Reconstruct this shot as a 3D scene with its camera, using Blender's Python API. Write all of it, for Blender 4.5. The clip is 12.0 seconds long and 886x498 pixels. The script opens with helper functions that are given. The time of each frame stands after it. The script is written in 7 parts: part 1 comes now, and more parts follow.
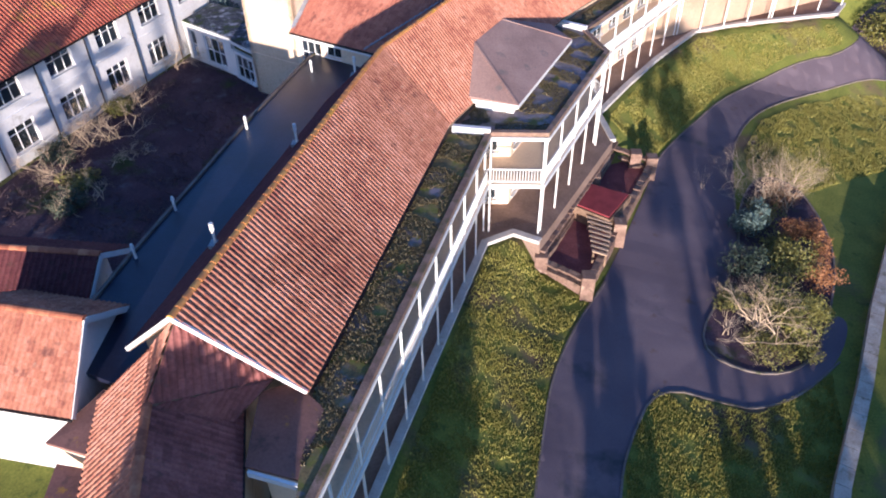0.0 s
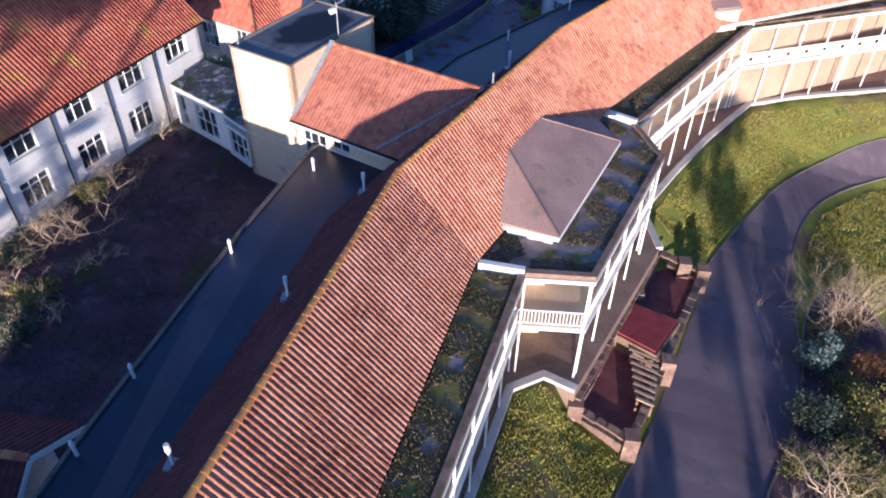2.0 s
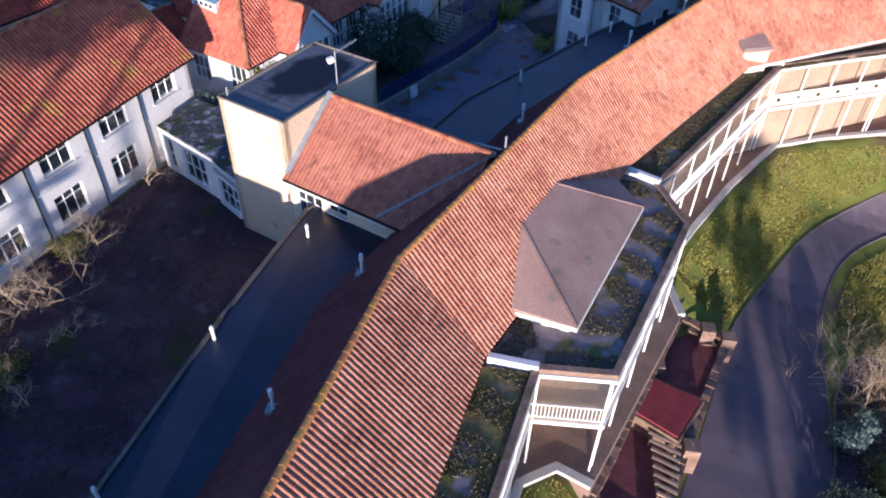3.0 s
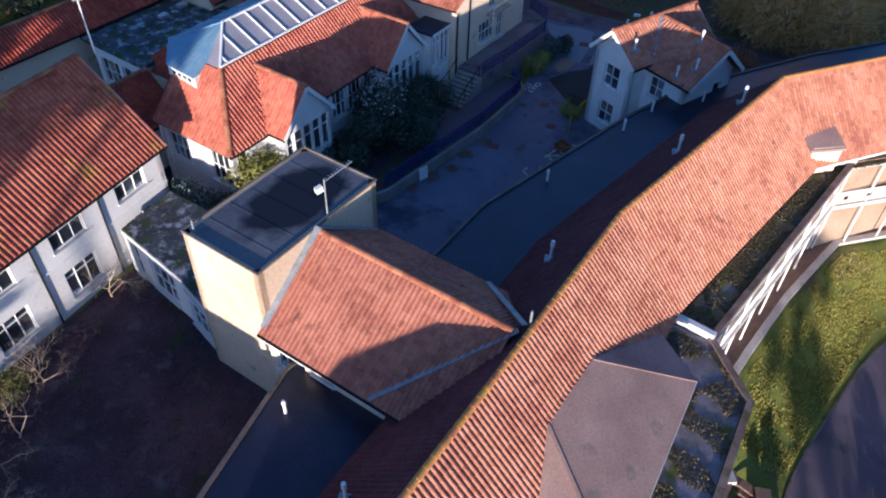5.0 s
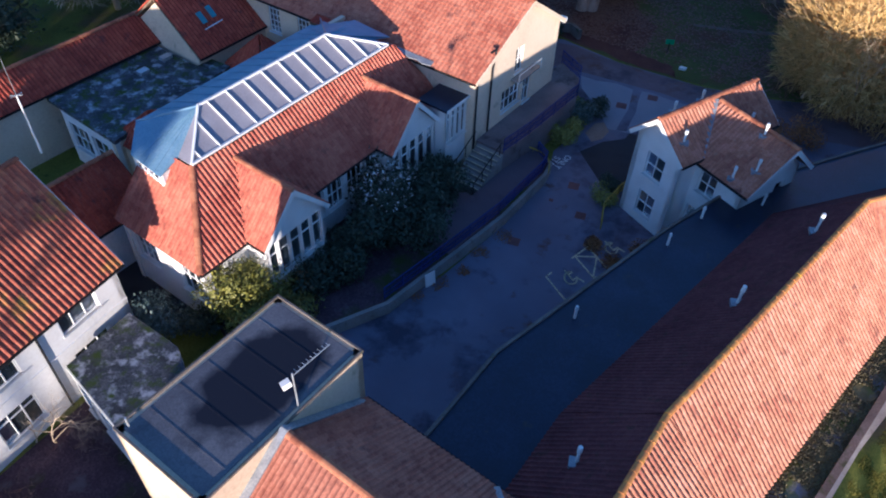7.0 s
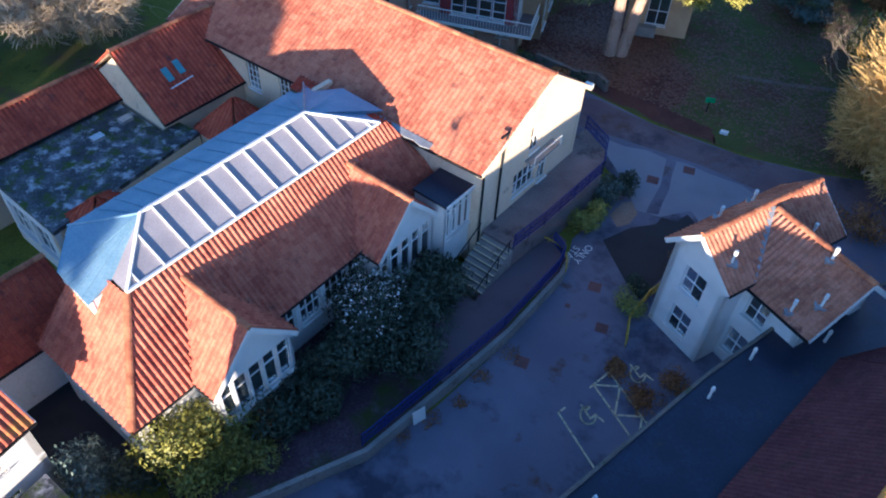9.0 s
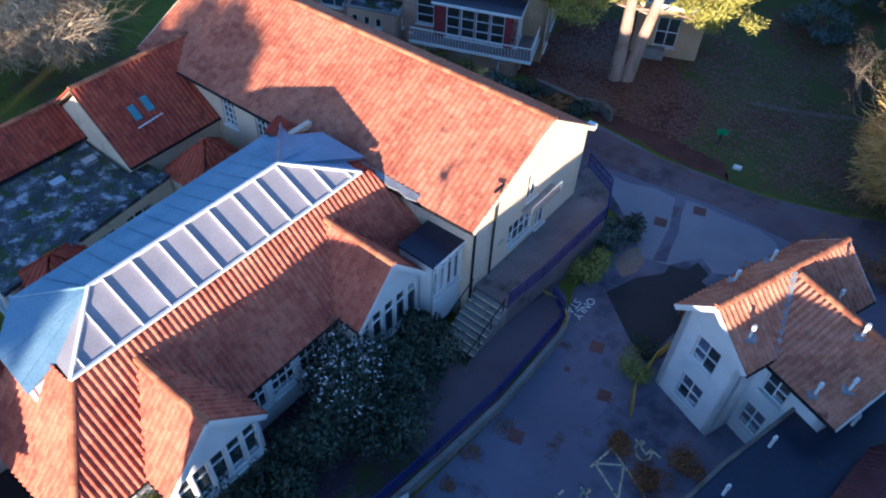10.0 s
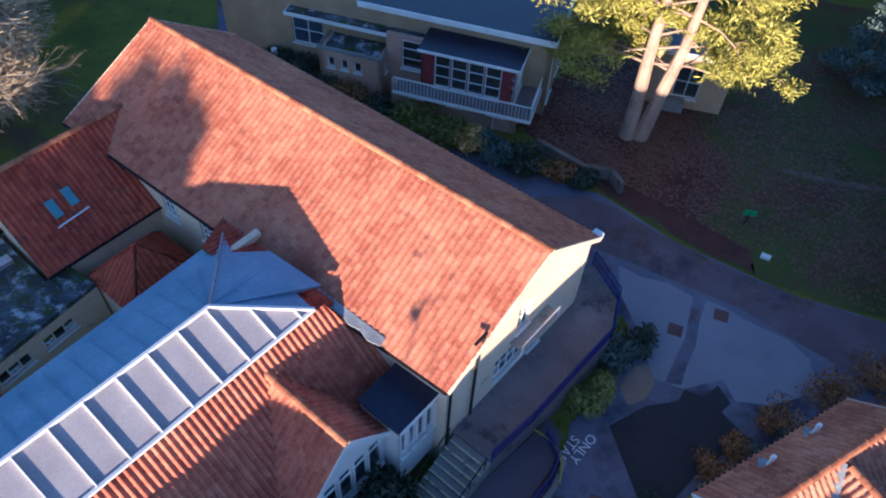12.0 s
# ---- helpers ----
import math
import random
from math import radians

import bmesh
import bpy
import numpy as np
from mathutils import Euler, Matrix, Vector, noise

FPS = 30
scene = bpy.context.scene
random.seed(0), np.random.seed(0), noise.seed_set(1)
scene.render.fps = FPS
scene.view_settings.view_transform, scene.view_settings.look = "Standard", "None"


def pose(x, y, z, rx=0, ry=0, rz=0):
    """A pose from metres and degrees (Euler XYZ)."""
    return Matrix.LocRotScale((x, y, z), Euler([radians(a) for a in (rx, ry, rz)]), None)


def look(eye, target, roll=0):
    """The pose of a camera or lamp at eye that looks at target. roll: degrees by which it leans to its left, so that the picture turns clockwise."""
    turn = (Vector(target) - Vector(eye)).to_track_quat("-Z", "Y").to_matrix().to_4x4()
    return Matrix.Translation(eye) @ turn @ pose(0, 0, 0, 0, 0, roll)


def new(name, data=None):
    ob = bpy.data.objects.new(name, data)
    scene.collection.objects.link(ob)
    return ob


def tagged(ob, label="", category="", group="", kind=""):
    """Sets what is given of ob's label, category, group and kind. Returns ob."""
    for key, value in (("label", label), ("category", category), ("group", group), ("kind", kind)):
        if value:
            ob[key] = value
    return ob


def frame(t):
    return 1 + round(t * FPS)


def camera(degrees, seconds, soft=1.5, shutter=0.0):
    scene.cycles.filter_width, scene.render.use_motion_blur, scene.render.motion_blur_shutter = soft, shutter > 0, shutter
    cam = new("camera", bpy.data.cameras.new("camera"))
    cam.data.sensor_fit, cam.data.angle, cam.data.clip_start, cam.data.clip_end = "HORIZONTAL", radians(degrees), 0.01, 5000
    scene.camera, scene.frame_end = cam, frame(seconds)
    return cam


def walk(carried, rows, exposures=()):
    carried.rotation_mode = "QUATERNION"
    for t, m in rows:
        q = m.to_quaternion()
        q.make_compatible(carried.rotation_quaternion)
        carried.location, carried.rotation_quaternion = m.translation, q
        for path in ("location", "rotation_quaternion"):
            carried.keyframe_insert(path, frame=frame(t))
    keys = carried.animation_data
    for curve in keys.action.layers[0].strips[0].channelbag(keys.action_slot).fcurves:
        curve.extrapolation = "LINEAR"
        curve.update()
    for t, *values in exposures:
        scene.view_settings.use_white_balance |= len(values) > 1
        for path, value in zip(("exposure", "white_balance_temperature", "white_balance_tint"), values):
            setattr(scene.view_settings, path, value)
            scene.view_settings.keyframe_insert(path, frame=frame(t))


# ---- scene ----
cam = camera(62.0, 12.0, soft=2.0)
PATH = [
    (0, (4.095, -0.52, 33.202), (3.926, 1.0, 31.913), -1.2),
    (0.5, (3.621, 1.914, 33.45), (3.45, 3.433, 32.16), -0.7),
    (1, (3.098, 4.489, 33.988), (2.925, 5.999, 32.688), -0.1),
    (1.5, (2.656, 7.018, 34.294), (2.479, 8.523, 32.989), 0.4),
    (2, (2.274, 9.489, 34.556), (2.091, 10.992, 33.249), 0.8),
    (2.5, (1.829, 12.118, 35.107), (1.643, 13.609, 33.787), 1.1),
    (3, (1.438, 14.536, 35.432), (1.25, 16.024, 34.109), 1.4),
    (5, (-0.034, 24.748, 37.023), (-0.248, 26.192, 35.656), 2.1),
    (5.5, (-0.364, 27.209, 37.447), (-0.589, 28.639, 36.067), 2.3),
    (6, (-0.699, 29.743, 37.628), (-0.936, 31.162, 36.239), 2.3),
    (6.5, (-0.951, 32.325, 37.996), (-1.202, 33.727, 36.593), 2.3),
    (7, (-1.297, 34.79, 38.154), (-1.556, 36.18, 36.74), 2.5),
    (9, (-2.545, 44.301, 38.125), (-2.834, 45.65, 36.677), 3.1),
    (9.5, (-2.744, 46.56, 38.042), (-3.038, 47.901, 36.587), 3.1),
    (10, (-2.913, 48.864, 37.979), (-3.21, 50.196, 36.517), 2.9),
    (10.5, (-3.24, 51.176, 38.102), (-3.53, 52.493, 36.625), 3.1),
    (11, (-3.428, 53.565, 38.137), (-3.722, 54.866, 36.646), 3.0),
    (11.5, (-3.726, 55.906, 38.185), (-4.02, 57.19, 36.681), 3.2),
    (12, (-4.069, 58.269, 38.382), (-4.362, 59.529, 36.857), 3.5),
]
walk(cam, [(t, look(eye, target, roll)) for t, eye, target, roll in PATH], [(0, 1.72, 5050, 25), (2.5, 1.6, 4950, 25), (5, 1.38, 4950, 22), (6, 1.38, 4900, 22), (7, 1.58, 4950, 22), (9, 2.25, 5250, 18), (9.6, 2.28, 5250, 18), (10.5, 2.12, 5300, 20), (12, 2.03, 5300, 22)])

# ---- light ----
SUN_EL, SUN_AZ = 5.2, (0.0, -1.0)
world = bpy.data.worlds.new("sky")
scene.world = world
world.use_nodes = True
wn = world.node_tree.nodes
sky = wn.new("ShaderNodeTexSky")
sky.sky_type, sky.sun_disc = "NISHITA", False
sky.sun_elevation = radians(SUN_EL)
sky.sun_rotation = math.atan2(SUN_AZ[0], SUN_AZ[1])
sky.air_density, sky.dust_density, sky.ozone_density = 1.0, 0.4, 3.0
wn["Background"].inputs[1].default_value = 0.112
world.node_tree.links.new(sky.outputs[0], wn["Background"].inputs[0])
sun_data = bpy.data.lights.new("sun", "SUN")
sun_data.energy, sun_data.angle, sun_data.color = 3.5, radians(0.5), (1.0, 0.79, 0.50)
sun = new("sun", sun_data)
sun.matrix_world = look((SUN_AZ[0] * 90, SUN_AZ[1] * 90, 90 * math.tan(radians(SUN_EL))), (0, 0, 0))


# ---- materials ----
def material(name, base, rough=0.7, dark=None, light=None, scale=1.0, fine=14.0, bump=0.25, spots=None, spot_scale=2.5, spot_cut=0.62,
             vary=0.0, metal=0.0, alpha_noise=0.0, spec=0.18):
    """A surface with two scales of colour variation, optional stains with a shape of their own, and fine relief."""
    m = bpy.data.materials.new(name)
    m.use_nodes = True
    nt = m.node_tree
    bsdf = nt.nodes["Principled BSDF"]
    bsdf.inputs["Roughness"].default_value = rough
    bsdf.inputs["Metallic"].default_value = metal
    bsdf.inputs["Specular IOR Level"].default_value = spec
    geo = nt.nodes.new("ShaderNodeNewGeometry")
    big = nt.nodes.new("ShaderNodeTexNoise")
    big.inputs["Scale"].default_value, big.inputs["Detail"].default_value = scale, 6
    small = nt.nodes.new("ShaderNodeTexNoise")
    small.inputs["Scale"].default_value, small.inputs["Detail"].default_value = fine, 4
    for n in (big, small):
        nt.links.new(geo.outputs["Position"], n.inputs["Vector"])
    dark = dark or tuple(c * 0.72 for c in base)
    light = light or tuple(min(1, c * 1.22) for c in base)
    ramp = nt.nodes.new("ShaderNodeValToRGB")
    ramp.color_ramp.elements[0].position, ramp.color_ramp.elements[0].color = 0.32, (*dark, 1)
    ramp.color_ramp.elements[1].position, ramp.color_ramp.elements[1].color = 0.68, (*light, 1)
    mid = ramp.color_ramp.elements.new(0.5)
    mid.color = (*base, 1)
    add = nt.nodes.new("ShaderNodeMath")
    add.operation = "MULTIPLY_ADD"
    add.inputs[1].default_value, add.inputs[2].default_value = 0.45, 0.0
    nt.links.new(small.outputs[0], add.inputs[0])
    both = nt.nodes.new("ShaderNodeMath")
    both.operation = "MULTIPLY_ADD"
    both.inputs[1].default_value = 0.55
    nt.links.new(big.outputs[0], both.inputs[0])
    nt.links.new(add.outputs[0], both.inputs[2])
    last = both.outputs[0]
    if vary:
        info = nt.nodes.new("ShaderNodeObjectInfo")
        tot = nt.nodes.new("ShaderNodeMath")
        tot.operation = "ADD"
        nt.links.new(info.outputs["Random"], tot.inputs[0])
        nt.links.new(geo.outputs["Random Per Island"], tot.inputs[1])
        frac = nt.nodes.new("ShaderNodeMath")
        frac.operation = "FRACT"
        nt.links.new(tot.outputs[0], frac.inputs[0])
        off = nt.nodes.new("ShaderNodeMath")
        off.operation = "MULTIPLY_ADD"
        off.inputs[1].default_value = vary
        nt.links.new(frac.outputs[0], off.inputs[0])
        sub = nt.nodes.new("ShaderNodeMath")
        sub.operation = "SUBTRACT"
        sub.inputs[1].default_value = vary / 2
        nt.links.new(last, off.inputs[2])
        nt.links.new(off.outputs[0], sub.inputs[0])
        last = sub.outputs[0]
    nt.links.new(last, ramp.inputs[0])
    colour = ramp.outputs[0]
    for k, (tint, sc, cut) in enumerate(spots or ()):
        tex = nt.nodes.new("ShaderNodeTexNoise")
        tex.inputs["Scale"].default_value, tex.inputs["Detail"].default_value, tex.inputs["Roughness"].default_value = sc, 5, 0.65
        shift = nt.nodes.new("ShaderNodeVectorMath")
        shift.inputs[1].default_value = (31.7 * (k + 1), 12.3 * k, 5.1)
        nt.links.new(geo.outputs["Position"], shift.inputs[0])
        nt.links.new(shift.outputs[0], tex.inputs["Vector"])
        edge = nt.nodes.new("ShaderNodeMapRange")
        edge.inputs[1].default_value, edge.inputs[2].default_value = cut - 0.05, cut + 0.07
        nt.links.new(tex.outputs[0], edge.inputs[0])
        mix = nt.nodes.new("ShaderNodeMix")
        mix.data_type = "RGBA"
        nt.links.new(edge.outputs[0], mix.inputs[0])
        nt.links.new(colour, mix.inputs[6])
        mix.inputs[7].default_value = (*tint, 1)
        colour = mix.outputs[2]
    nt.links.new(colour, bsdf.inputs["Base Color"])
    if bump:
        b = nt.nodes.new("ShaderNodeBump")
        b.inputs["Strength"].default_value, b.inputs["Distance"].default_value = bump, 0.04
        nt.links.new(add.outputs[0], b.inputs["Height"])
        nt.links.new(b.outputs[0], bsdf.inputs["Normal"])
    return m


M_TILE = material("clay_tile", (0.44, 0.19, 0.115), 0.75, (0.30, 0.11, 0.075), (0.56, 0.265, 0.18), 0.5, 9, 0.3, vary=0.2, spec=0.12,
                  spots=[((0.44, 0.31, 0.22), 3.5, 0.67), ((0.20, 0.085, 0.065), 1.3, 0.64)])
M_TILE_WARM = material("warm_clay_tile", (0.48, 0.148, 0.092), 0.75, (0.32, 0.082, 0.055), (0.59, 0.215, 0.132), 0.5, 9, 0.3, vary=0.2, spec=0.12, spots=[((0.22, 0.085, 0.06), 1.3, 0.64)])
M_TILE_HALL = material("hall_clay_tile", (0.48, 0.168, 0.10), 0.75, (0.33, 0.095, 0.06), (0.59, 0.24, 0.145), 0.5, 9, 0.3, vary=0.2, spec=0.12, spots=[((0.24, 0.095, 0.07), 1.3, 0.64)])
M_TILE_RED = material("red_clay_tile", (0.42, 0.085, 0.05), 0.75, (0.27, 0.05, 0.032), (0.52, 0.125, 0.068), 0.5, 9, 0.3, vary=0.2, spec=0.12,
                      spots=[((0.15, 0.05, 0.045), 1.6, 0.64), ((0.42, 0.19, 0.14), 4.0, 0.70)])
M_TILE_MOSS = material("mossy_clay_tile", (0.42, 0.12, 0.072), 0.75, (0.27, 0.075, 0.048), (0.52, 0.18, 0.10), 0.5, 9, 0.3, vary=0.2, spec=0.12,
                       spots=[((0.46, 0.25, 0.06), 0.45, 0.60), ((0.15, 0.065, 0.05), 1.2, 0.66)])
# Clay tile darkened so its colour carries the shade of unlit slopes.
M_TILE_SHADE = material("shaded_clay_tile", (0.12, 0.041, 0.044), 0.75, (0.076, 0.026, 0.028), (0.16, 0.058, 0.057), 0.5, 9, 0.3, vary=0.16, spec=0.12, spots=[((0.072, 0.0396, 0.0324), 1.6, 0.62)])
M_RIDGE = material("ridge_tile", (0.56, 0.24, 0.075), 0.8, (0.44, 0.17, 0.07), (0.64, 0.32, 0.09), 1.5, 8, 0.3, vary=0.12, spec=0.12,
                   spots=[((0.62, 0.33, 0.05), 1.2, 0.62)])
M_RIDGE_RED = material("red_ridge_tile", (0.38, 0.14, 0.075), 0.8, (0.24, 0.085, 0.05), (0.48, 0.21, 0.11), 1.5, 8, 0.3, vary=0.3, spec=0.12)
M_TILE_ANNEX = material("weathered_clay_tile", (0.40, 0.155, 0.10), 0.75, (0.27, 0.095, 0.065), (0.50, 0.215, 0.14), 0.5, 9, 0.3, vary=0.2, spec=0.12, spots=[((0.20, 0.08, 0.06), 1.3, 0.64)])
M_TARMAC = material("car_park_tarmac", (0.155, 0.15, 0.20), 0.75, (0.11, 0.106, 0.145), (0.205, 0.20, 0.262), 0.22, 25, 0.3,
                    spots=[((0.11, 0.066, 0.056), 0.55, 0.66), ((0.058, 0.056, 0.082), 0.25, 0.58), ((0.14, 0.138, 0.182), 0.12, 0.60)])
M_RENDER = material("white_render", (0.80, 0.78, 0.75), 0.85, (0.70, 0.68, 0.65), (0.85, 0.84, 0.82), 0.35, 6, 0.12,
                    spots=[((0.52, 0.49, 0.44), 0.9, 0.66)])
M_CREAM = material("cream_render", (0.78, 0.62, 0.445), 0.85, (0.66, 0.505, 0.35), (0.83, 0.675, 0.505), 0.4, 7, 0.15,
                   spots=[((0.42, 0.33, 0.22), 0.8, 0.66)])
M_BRICK = material("buff_brick", (0.50, 0.36, 0.22), 0.85, (0.38, 0.26, 0.16), (0.60, 0.46, 0.30), 0.6, 12, 0.3, vary=0.3)
M_BRICK_PINK = material("pink_brick", (0.55, 0.34, 0.25), 0.85, (0.42, 0.25, 0.18), (0.66, 0.43, 0.32), 0.6, 12, 0.3)
M_WHITE = material("white_paint", (0.78, 0.77, 0.74), 0.5, (0.68, 0.67, 0.64), (0.83, 0.82, 0.80), 1.2, 20, 0.06)
M_FELT = material("roofing_felt", (0.014, 0.017, 0.040), 0.4, (0.009, 0.010, 0.024), (0.028, 0.031, 0.064), 0.45, 10, 0.2, spec=0.5,
                  spots=[((0.012, 0.014, 0.03), 0.35, 0.58), ((0.045, 0.034, 0.026), 1.2, 0.68)])
M_FELT_TOWER = material("tower_felt", (0.155, 0.145, 0.155), 0.75, (0.11, 0.102, 0.11), (0.215, 0.20, 0.205), 0.5, 12, 0.25, spots=[((0.10, 0.09, 0.098), 0.6, 0.62)])
M_FELT_GREY = material("grey_felt", (0.325, 0.212, 0.175), 0.8, (0.23, 0.148, 0.125), (0.42, 0.285, 0.235), 0.5, 12, 0.25,
                       spots=[((0.18, 0.15, 0.135), 0.9, 0.66)])
M_MOSS = material("mossy_felt", (0.075, 0.078, 0.085), 0.9, (0.034, 0.037, 0.04), (0.20, 0.20, 0.215), 1.1, 12, 0.6,
                  spots=[((0.42, 0.42, 0.44), 1.4, 0.57), ((0.06, 0.085, 0.02), 1.1, 0.55)])
M_SEDUM = material("sedum", (0.20, 0.155, 0.07), 0.95, (0.11, 0.085, 0.045), (0.29, 0.23, 0.10), 1.2, 11, 1.0,
                   spots=[((0.27, 0.23, 0.25), 0.7, 0.58), ((0.15, 0.16, 0.035), 1.0, 0.56)])
# Flatter plain tile, its colour darkened for the south wing's unlit side.
M_TILE_PLAIN_SHADE = material("shaded_plain_tile", (0.24, 0.09, 0.078), 0.75, (0.155, 0.056, 0.05), (0.315, 0.128, 0.108), 0.5, 9, 0.3, vary=0.2, spec=0.12,
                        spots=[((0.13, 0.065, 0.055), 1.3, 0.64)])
M_GRAVEL = material("roof_gravel", (0.22, 0.185, 0.20), 0.9, (0.12, 0.10, 0.10), (0.32, 0.28, 0.30), 1.6, 16, 0.8,
                    spots=[((0.12, 0.12, 0.03), 0.75, 0.56), ((0.20, 0.15, 0.08), 1.6, 0.60)])
M_STONE = material("coping_stone", (0.42, 0.36, 0.29), 0.85, (0.28, 0.22, 0.17), (0.54, 0.48, 0.40), 1.3, 14, 0.4,
                   spots=[((0.22, 0.19, 0.12), 1.7, 0.6)])
M_EDGE = material("lichened_edging", (0.25, 0.165, 0.12), 0.9, (0.14, 0.09, 0.07), (0.36, 0.25, 0.19), 1.3, 14, 0.5,
                  spots=[((0.13, 0.11, 0.05), 1.5, 0.58), ((0.46, 0.30, 0.06), 2.4, 0.68)])
M_COPING = material("pale_coping", (0.56, 0.52, 0.47), 0.8, (0.44, 0.40, 0.35), (0.66, 0.62, 0.57), 1.3, 14, 0.3, spots=[((0.36, 0.31, 0.24), 1.7, 0.64)])
M_PAVE = material("terrace_paving", (0.24, 0.165, 0.125), 0.8, (0.16, 0.11, 0.085), (0.31, 0.22, 0.17), 0.7, 9, 0.2, vary=0.2)
M_ASPHALT = material("asphalt", (0.122, 0.095, 0.112), 0.85, (0.088, 0.068, 0.082), (0.16, 0.126, 0.142), 0.25, 25, 0.3,
                     spots=[((0.0936, 0.0585, 0.039), 0.8, 0.68), ((0.0546, 0.0538, 0.0608), 0.22, 0.60)])
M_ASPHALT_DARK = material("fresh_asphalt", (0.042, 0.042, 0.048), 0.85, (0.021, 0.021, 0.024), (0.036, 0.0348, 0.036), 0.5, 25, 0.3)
M_ASPHALT_PALE = material("worn_asphalt", (0.235, 0.24, 0.28), 0.85, (0.18, 0.185, 0.215), (0.285, 0.29, 0.33), 0.3, 25, 0.3)
M_ROAD_BROWN = material("leaf_stained_tarmac", (0.155, 0.115, 0.13), 0.85, (0.11, 0.078, 0.09), (0.20, 0.155, 0.175), 0.35, 22, 0.3,
                        spots=[((0.13, 0.075, 0.06), 0.5, 0.60), ((0.08, 0.066, 0.08), 0.3, 0.60)])
M_CONCRETE = material("concrete", (0.26, 0.245, 0.23), 0.85, (0.17, 0.155, 0.14), (0.34, 0.32, 0.30), 0.6, 12, 0.3,
                      spots=[((0.12, 0.11, 0.09), 1.2, 0.62)])
M_GRASS = material("grass", (0.145, 0.158, 0.0286), 0.95, (0.078, 0.096, 0.0204), (0.225, 0.22, 0.0458), 0.35, 9, 1.6,
                   spots=[((0.133, 0.0918, 0.056), 0.13, 0.58), ((0.0458, 0.0714, 0.0163), 1.4, 0.64)])
# Grass with the rear lawn's shade put into its base; spots are leaves.
M_REAR_GRASS_SHADE = material("shaded_leaf_strewn_grass", (0.085, 0.10, 0.03), 0.95, (0.05, 0.066, 0.02), (0.125, 0.12, 0.04), 0.3, 9, 1.4,
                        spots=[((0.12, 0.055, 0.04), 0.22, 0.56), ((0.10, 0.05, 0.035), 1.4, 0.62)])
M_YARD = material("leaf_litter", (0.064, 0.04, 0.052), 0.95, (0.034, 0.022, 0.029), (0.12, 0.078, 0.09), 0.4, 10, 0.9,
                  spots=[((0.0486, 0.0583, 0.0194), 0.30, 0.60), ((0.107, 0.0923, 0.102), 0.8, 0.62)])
M_LITTER = material("pine_litter", (0.104, 0.044, 0.036), 0.95, (0.056, 0.0256, 0.0224), (0.152, 0.068, 0.048), 0.5, 10, 0.9)
M_MAROON = material("maroon_paving", (0.17, 0.06, 0.062), 0.85, (0.10, 0.038, 0.042), (0.25, 0.095, 0.09), 0.9, 9, 0.3, spots=[((0.256, 0.16, 0.128), 2.0, 0.66)])
M_DEAD = material("dead_stems", (0.11, 0.075, 0.075), 0.95, (0.06, 0.04, 0.045), (0.19, 0.14, 0.13), 0.5, 9, 0.0)
M_RUBBLE = material("rubble_stone", (0.21, 0.135, 0.10), 0.9, (0.12, 0.075, 0.06), (0.32, 0.22, 0.165), 1.6, 12, 0.6, spots=[((0.38, 0.28, 0.20), 2.2, 0.64), ((0.09, 0.07, 0.05), 1.5, 0.62)])
M_DRAIN = material("rusty_cover", (0.15, 0.075, 0.07), 0.8, scale=1.5, fine=14, bump=0.2)
M_TAN = material("tan_boarding", (0.42, 0.30, 0.205), 0.85, (0.32, 0.22, 0.145), (0.50, 0.37, 0.26), 0.5, 9, 0.15)
M_BUFF = material("buff_render", (0.66, 0.515, 0.355), 0.85, (0.53, 0.40, 0.265), (0.74, 0.595, 0.43), 0.4, 7, 0.15, spots=[((0.40, 0.30, 0.19), 0.8, 0.66)])
M_TEAL = material("rooflight_glass", (0.10, 0.27, 0.30), 0.15, scale=2, bump=0.0, spec=0.5)
M_DECK = material("deck_paving", (0.20, 0.165, 0.165), 0.8, (0.135, 0.11, 0.112), (0.275, 0.23, 0.225), 0.5, 12, 0.25, spots=[((0.0675, 0.06, 0.06), 0.5, 0.6)])
M_KERB = material("weathered_kerb", (0.17, 0.14, 0.12), 0.85, (0.10, 0.082, 0.07), (0.25, 0.21, 0.18), 0.8, 14, 0.4, spots=[((0.09, 0.09, 0.05), 1.3, 0.60)])
M_LEAD = material("lead_flashing", (0.30, 0.31, 0.33), 0.55, (0.2, 0.21, 0.23), (0.42, 0.43, 0.45), 1.5, 12, 0.2, metal=0.3)
# The blue in this base stands in for sky mirrored by the metal.
M_SHEET = material("sky_tinted_metal", (0.17, 0.29, 0.40), 0.55, (0.12, 0.23, 0.33), (0.24, 0.36, 0.47), 0.7, 10, 0.08, spec=0.3)
M_POLY = material("lantern_sheet", (0.31, 0.29, 0.32), 0.4, (0.25, 0.235, 0.26), (0.37, 0.35, 0.38), 0.8, 14, 0.05)
M_BLACK = material("black_iron", (0.02, 0.02, 0.022), 0.5, scale=2, bump=0.05)
M_BLUE = material("blue_paint", (0.022, 0.032, 0.16), 0.45, scale=2, bump=0.05)
M_YELLOW = material("yellow_paint", (0.42, 0.30, 0.06), 0.6, scale=2, fine=30, bump=0.05, spots=[((0.2, 0.16, 0.06), 6, 0.62)])
M_ROADPAINT = material("road_paint", (0.60, 0.52, 0.34), 0.8, scale=3, fine=30, bump=0.1, spots=[((0.10, 0.09, 0.085), 5, 0.58)])
M_WOOD = material("weathered_wood", (0.20, 0.13, 0.085), 0.8, (0.12, 0.08, 0.05), (0.30, 0.21, 0.14), 2, 22, 0.3)
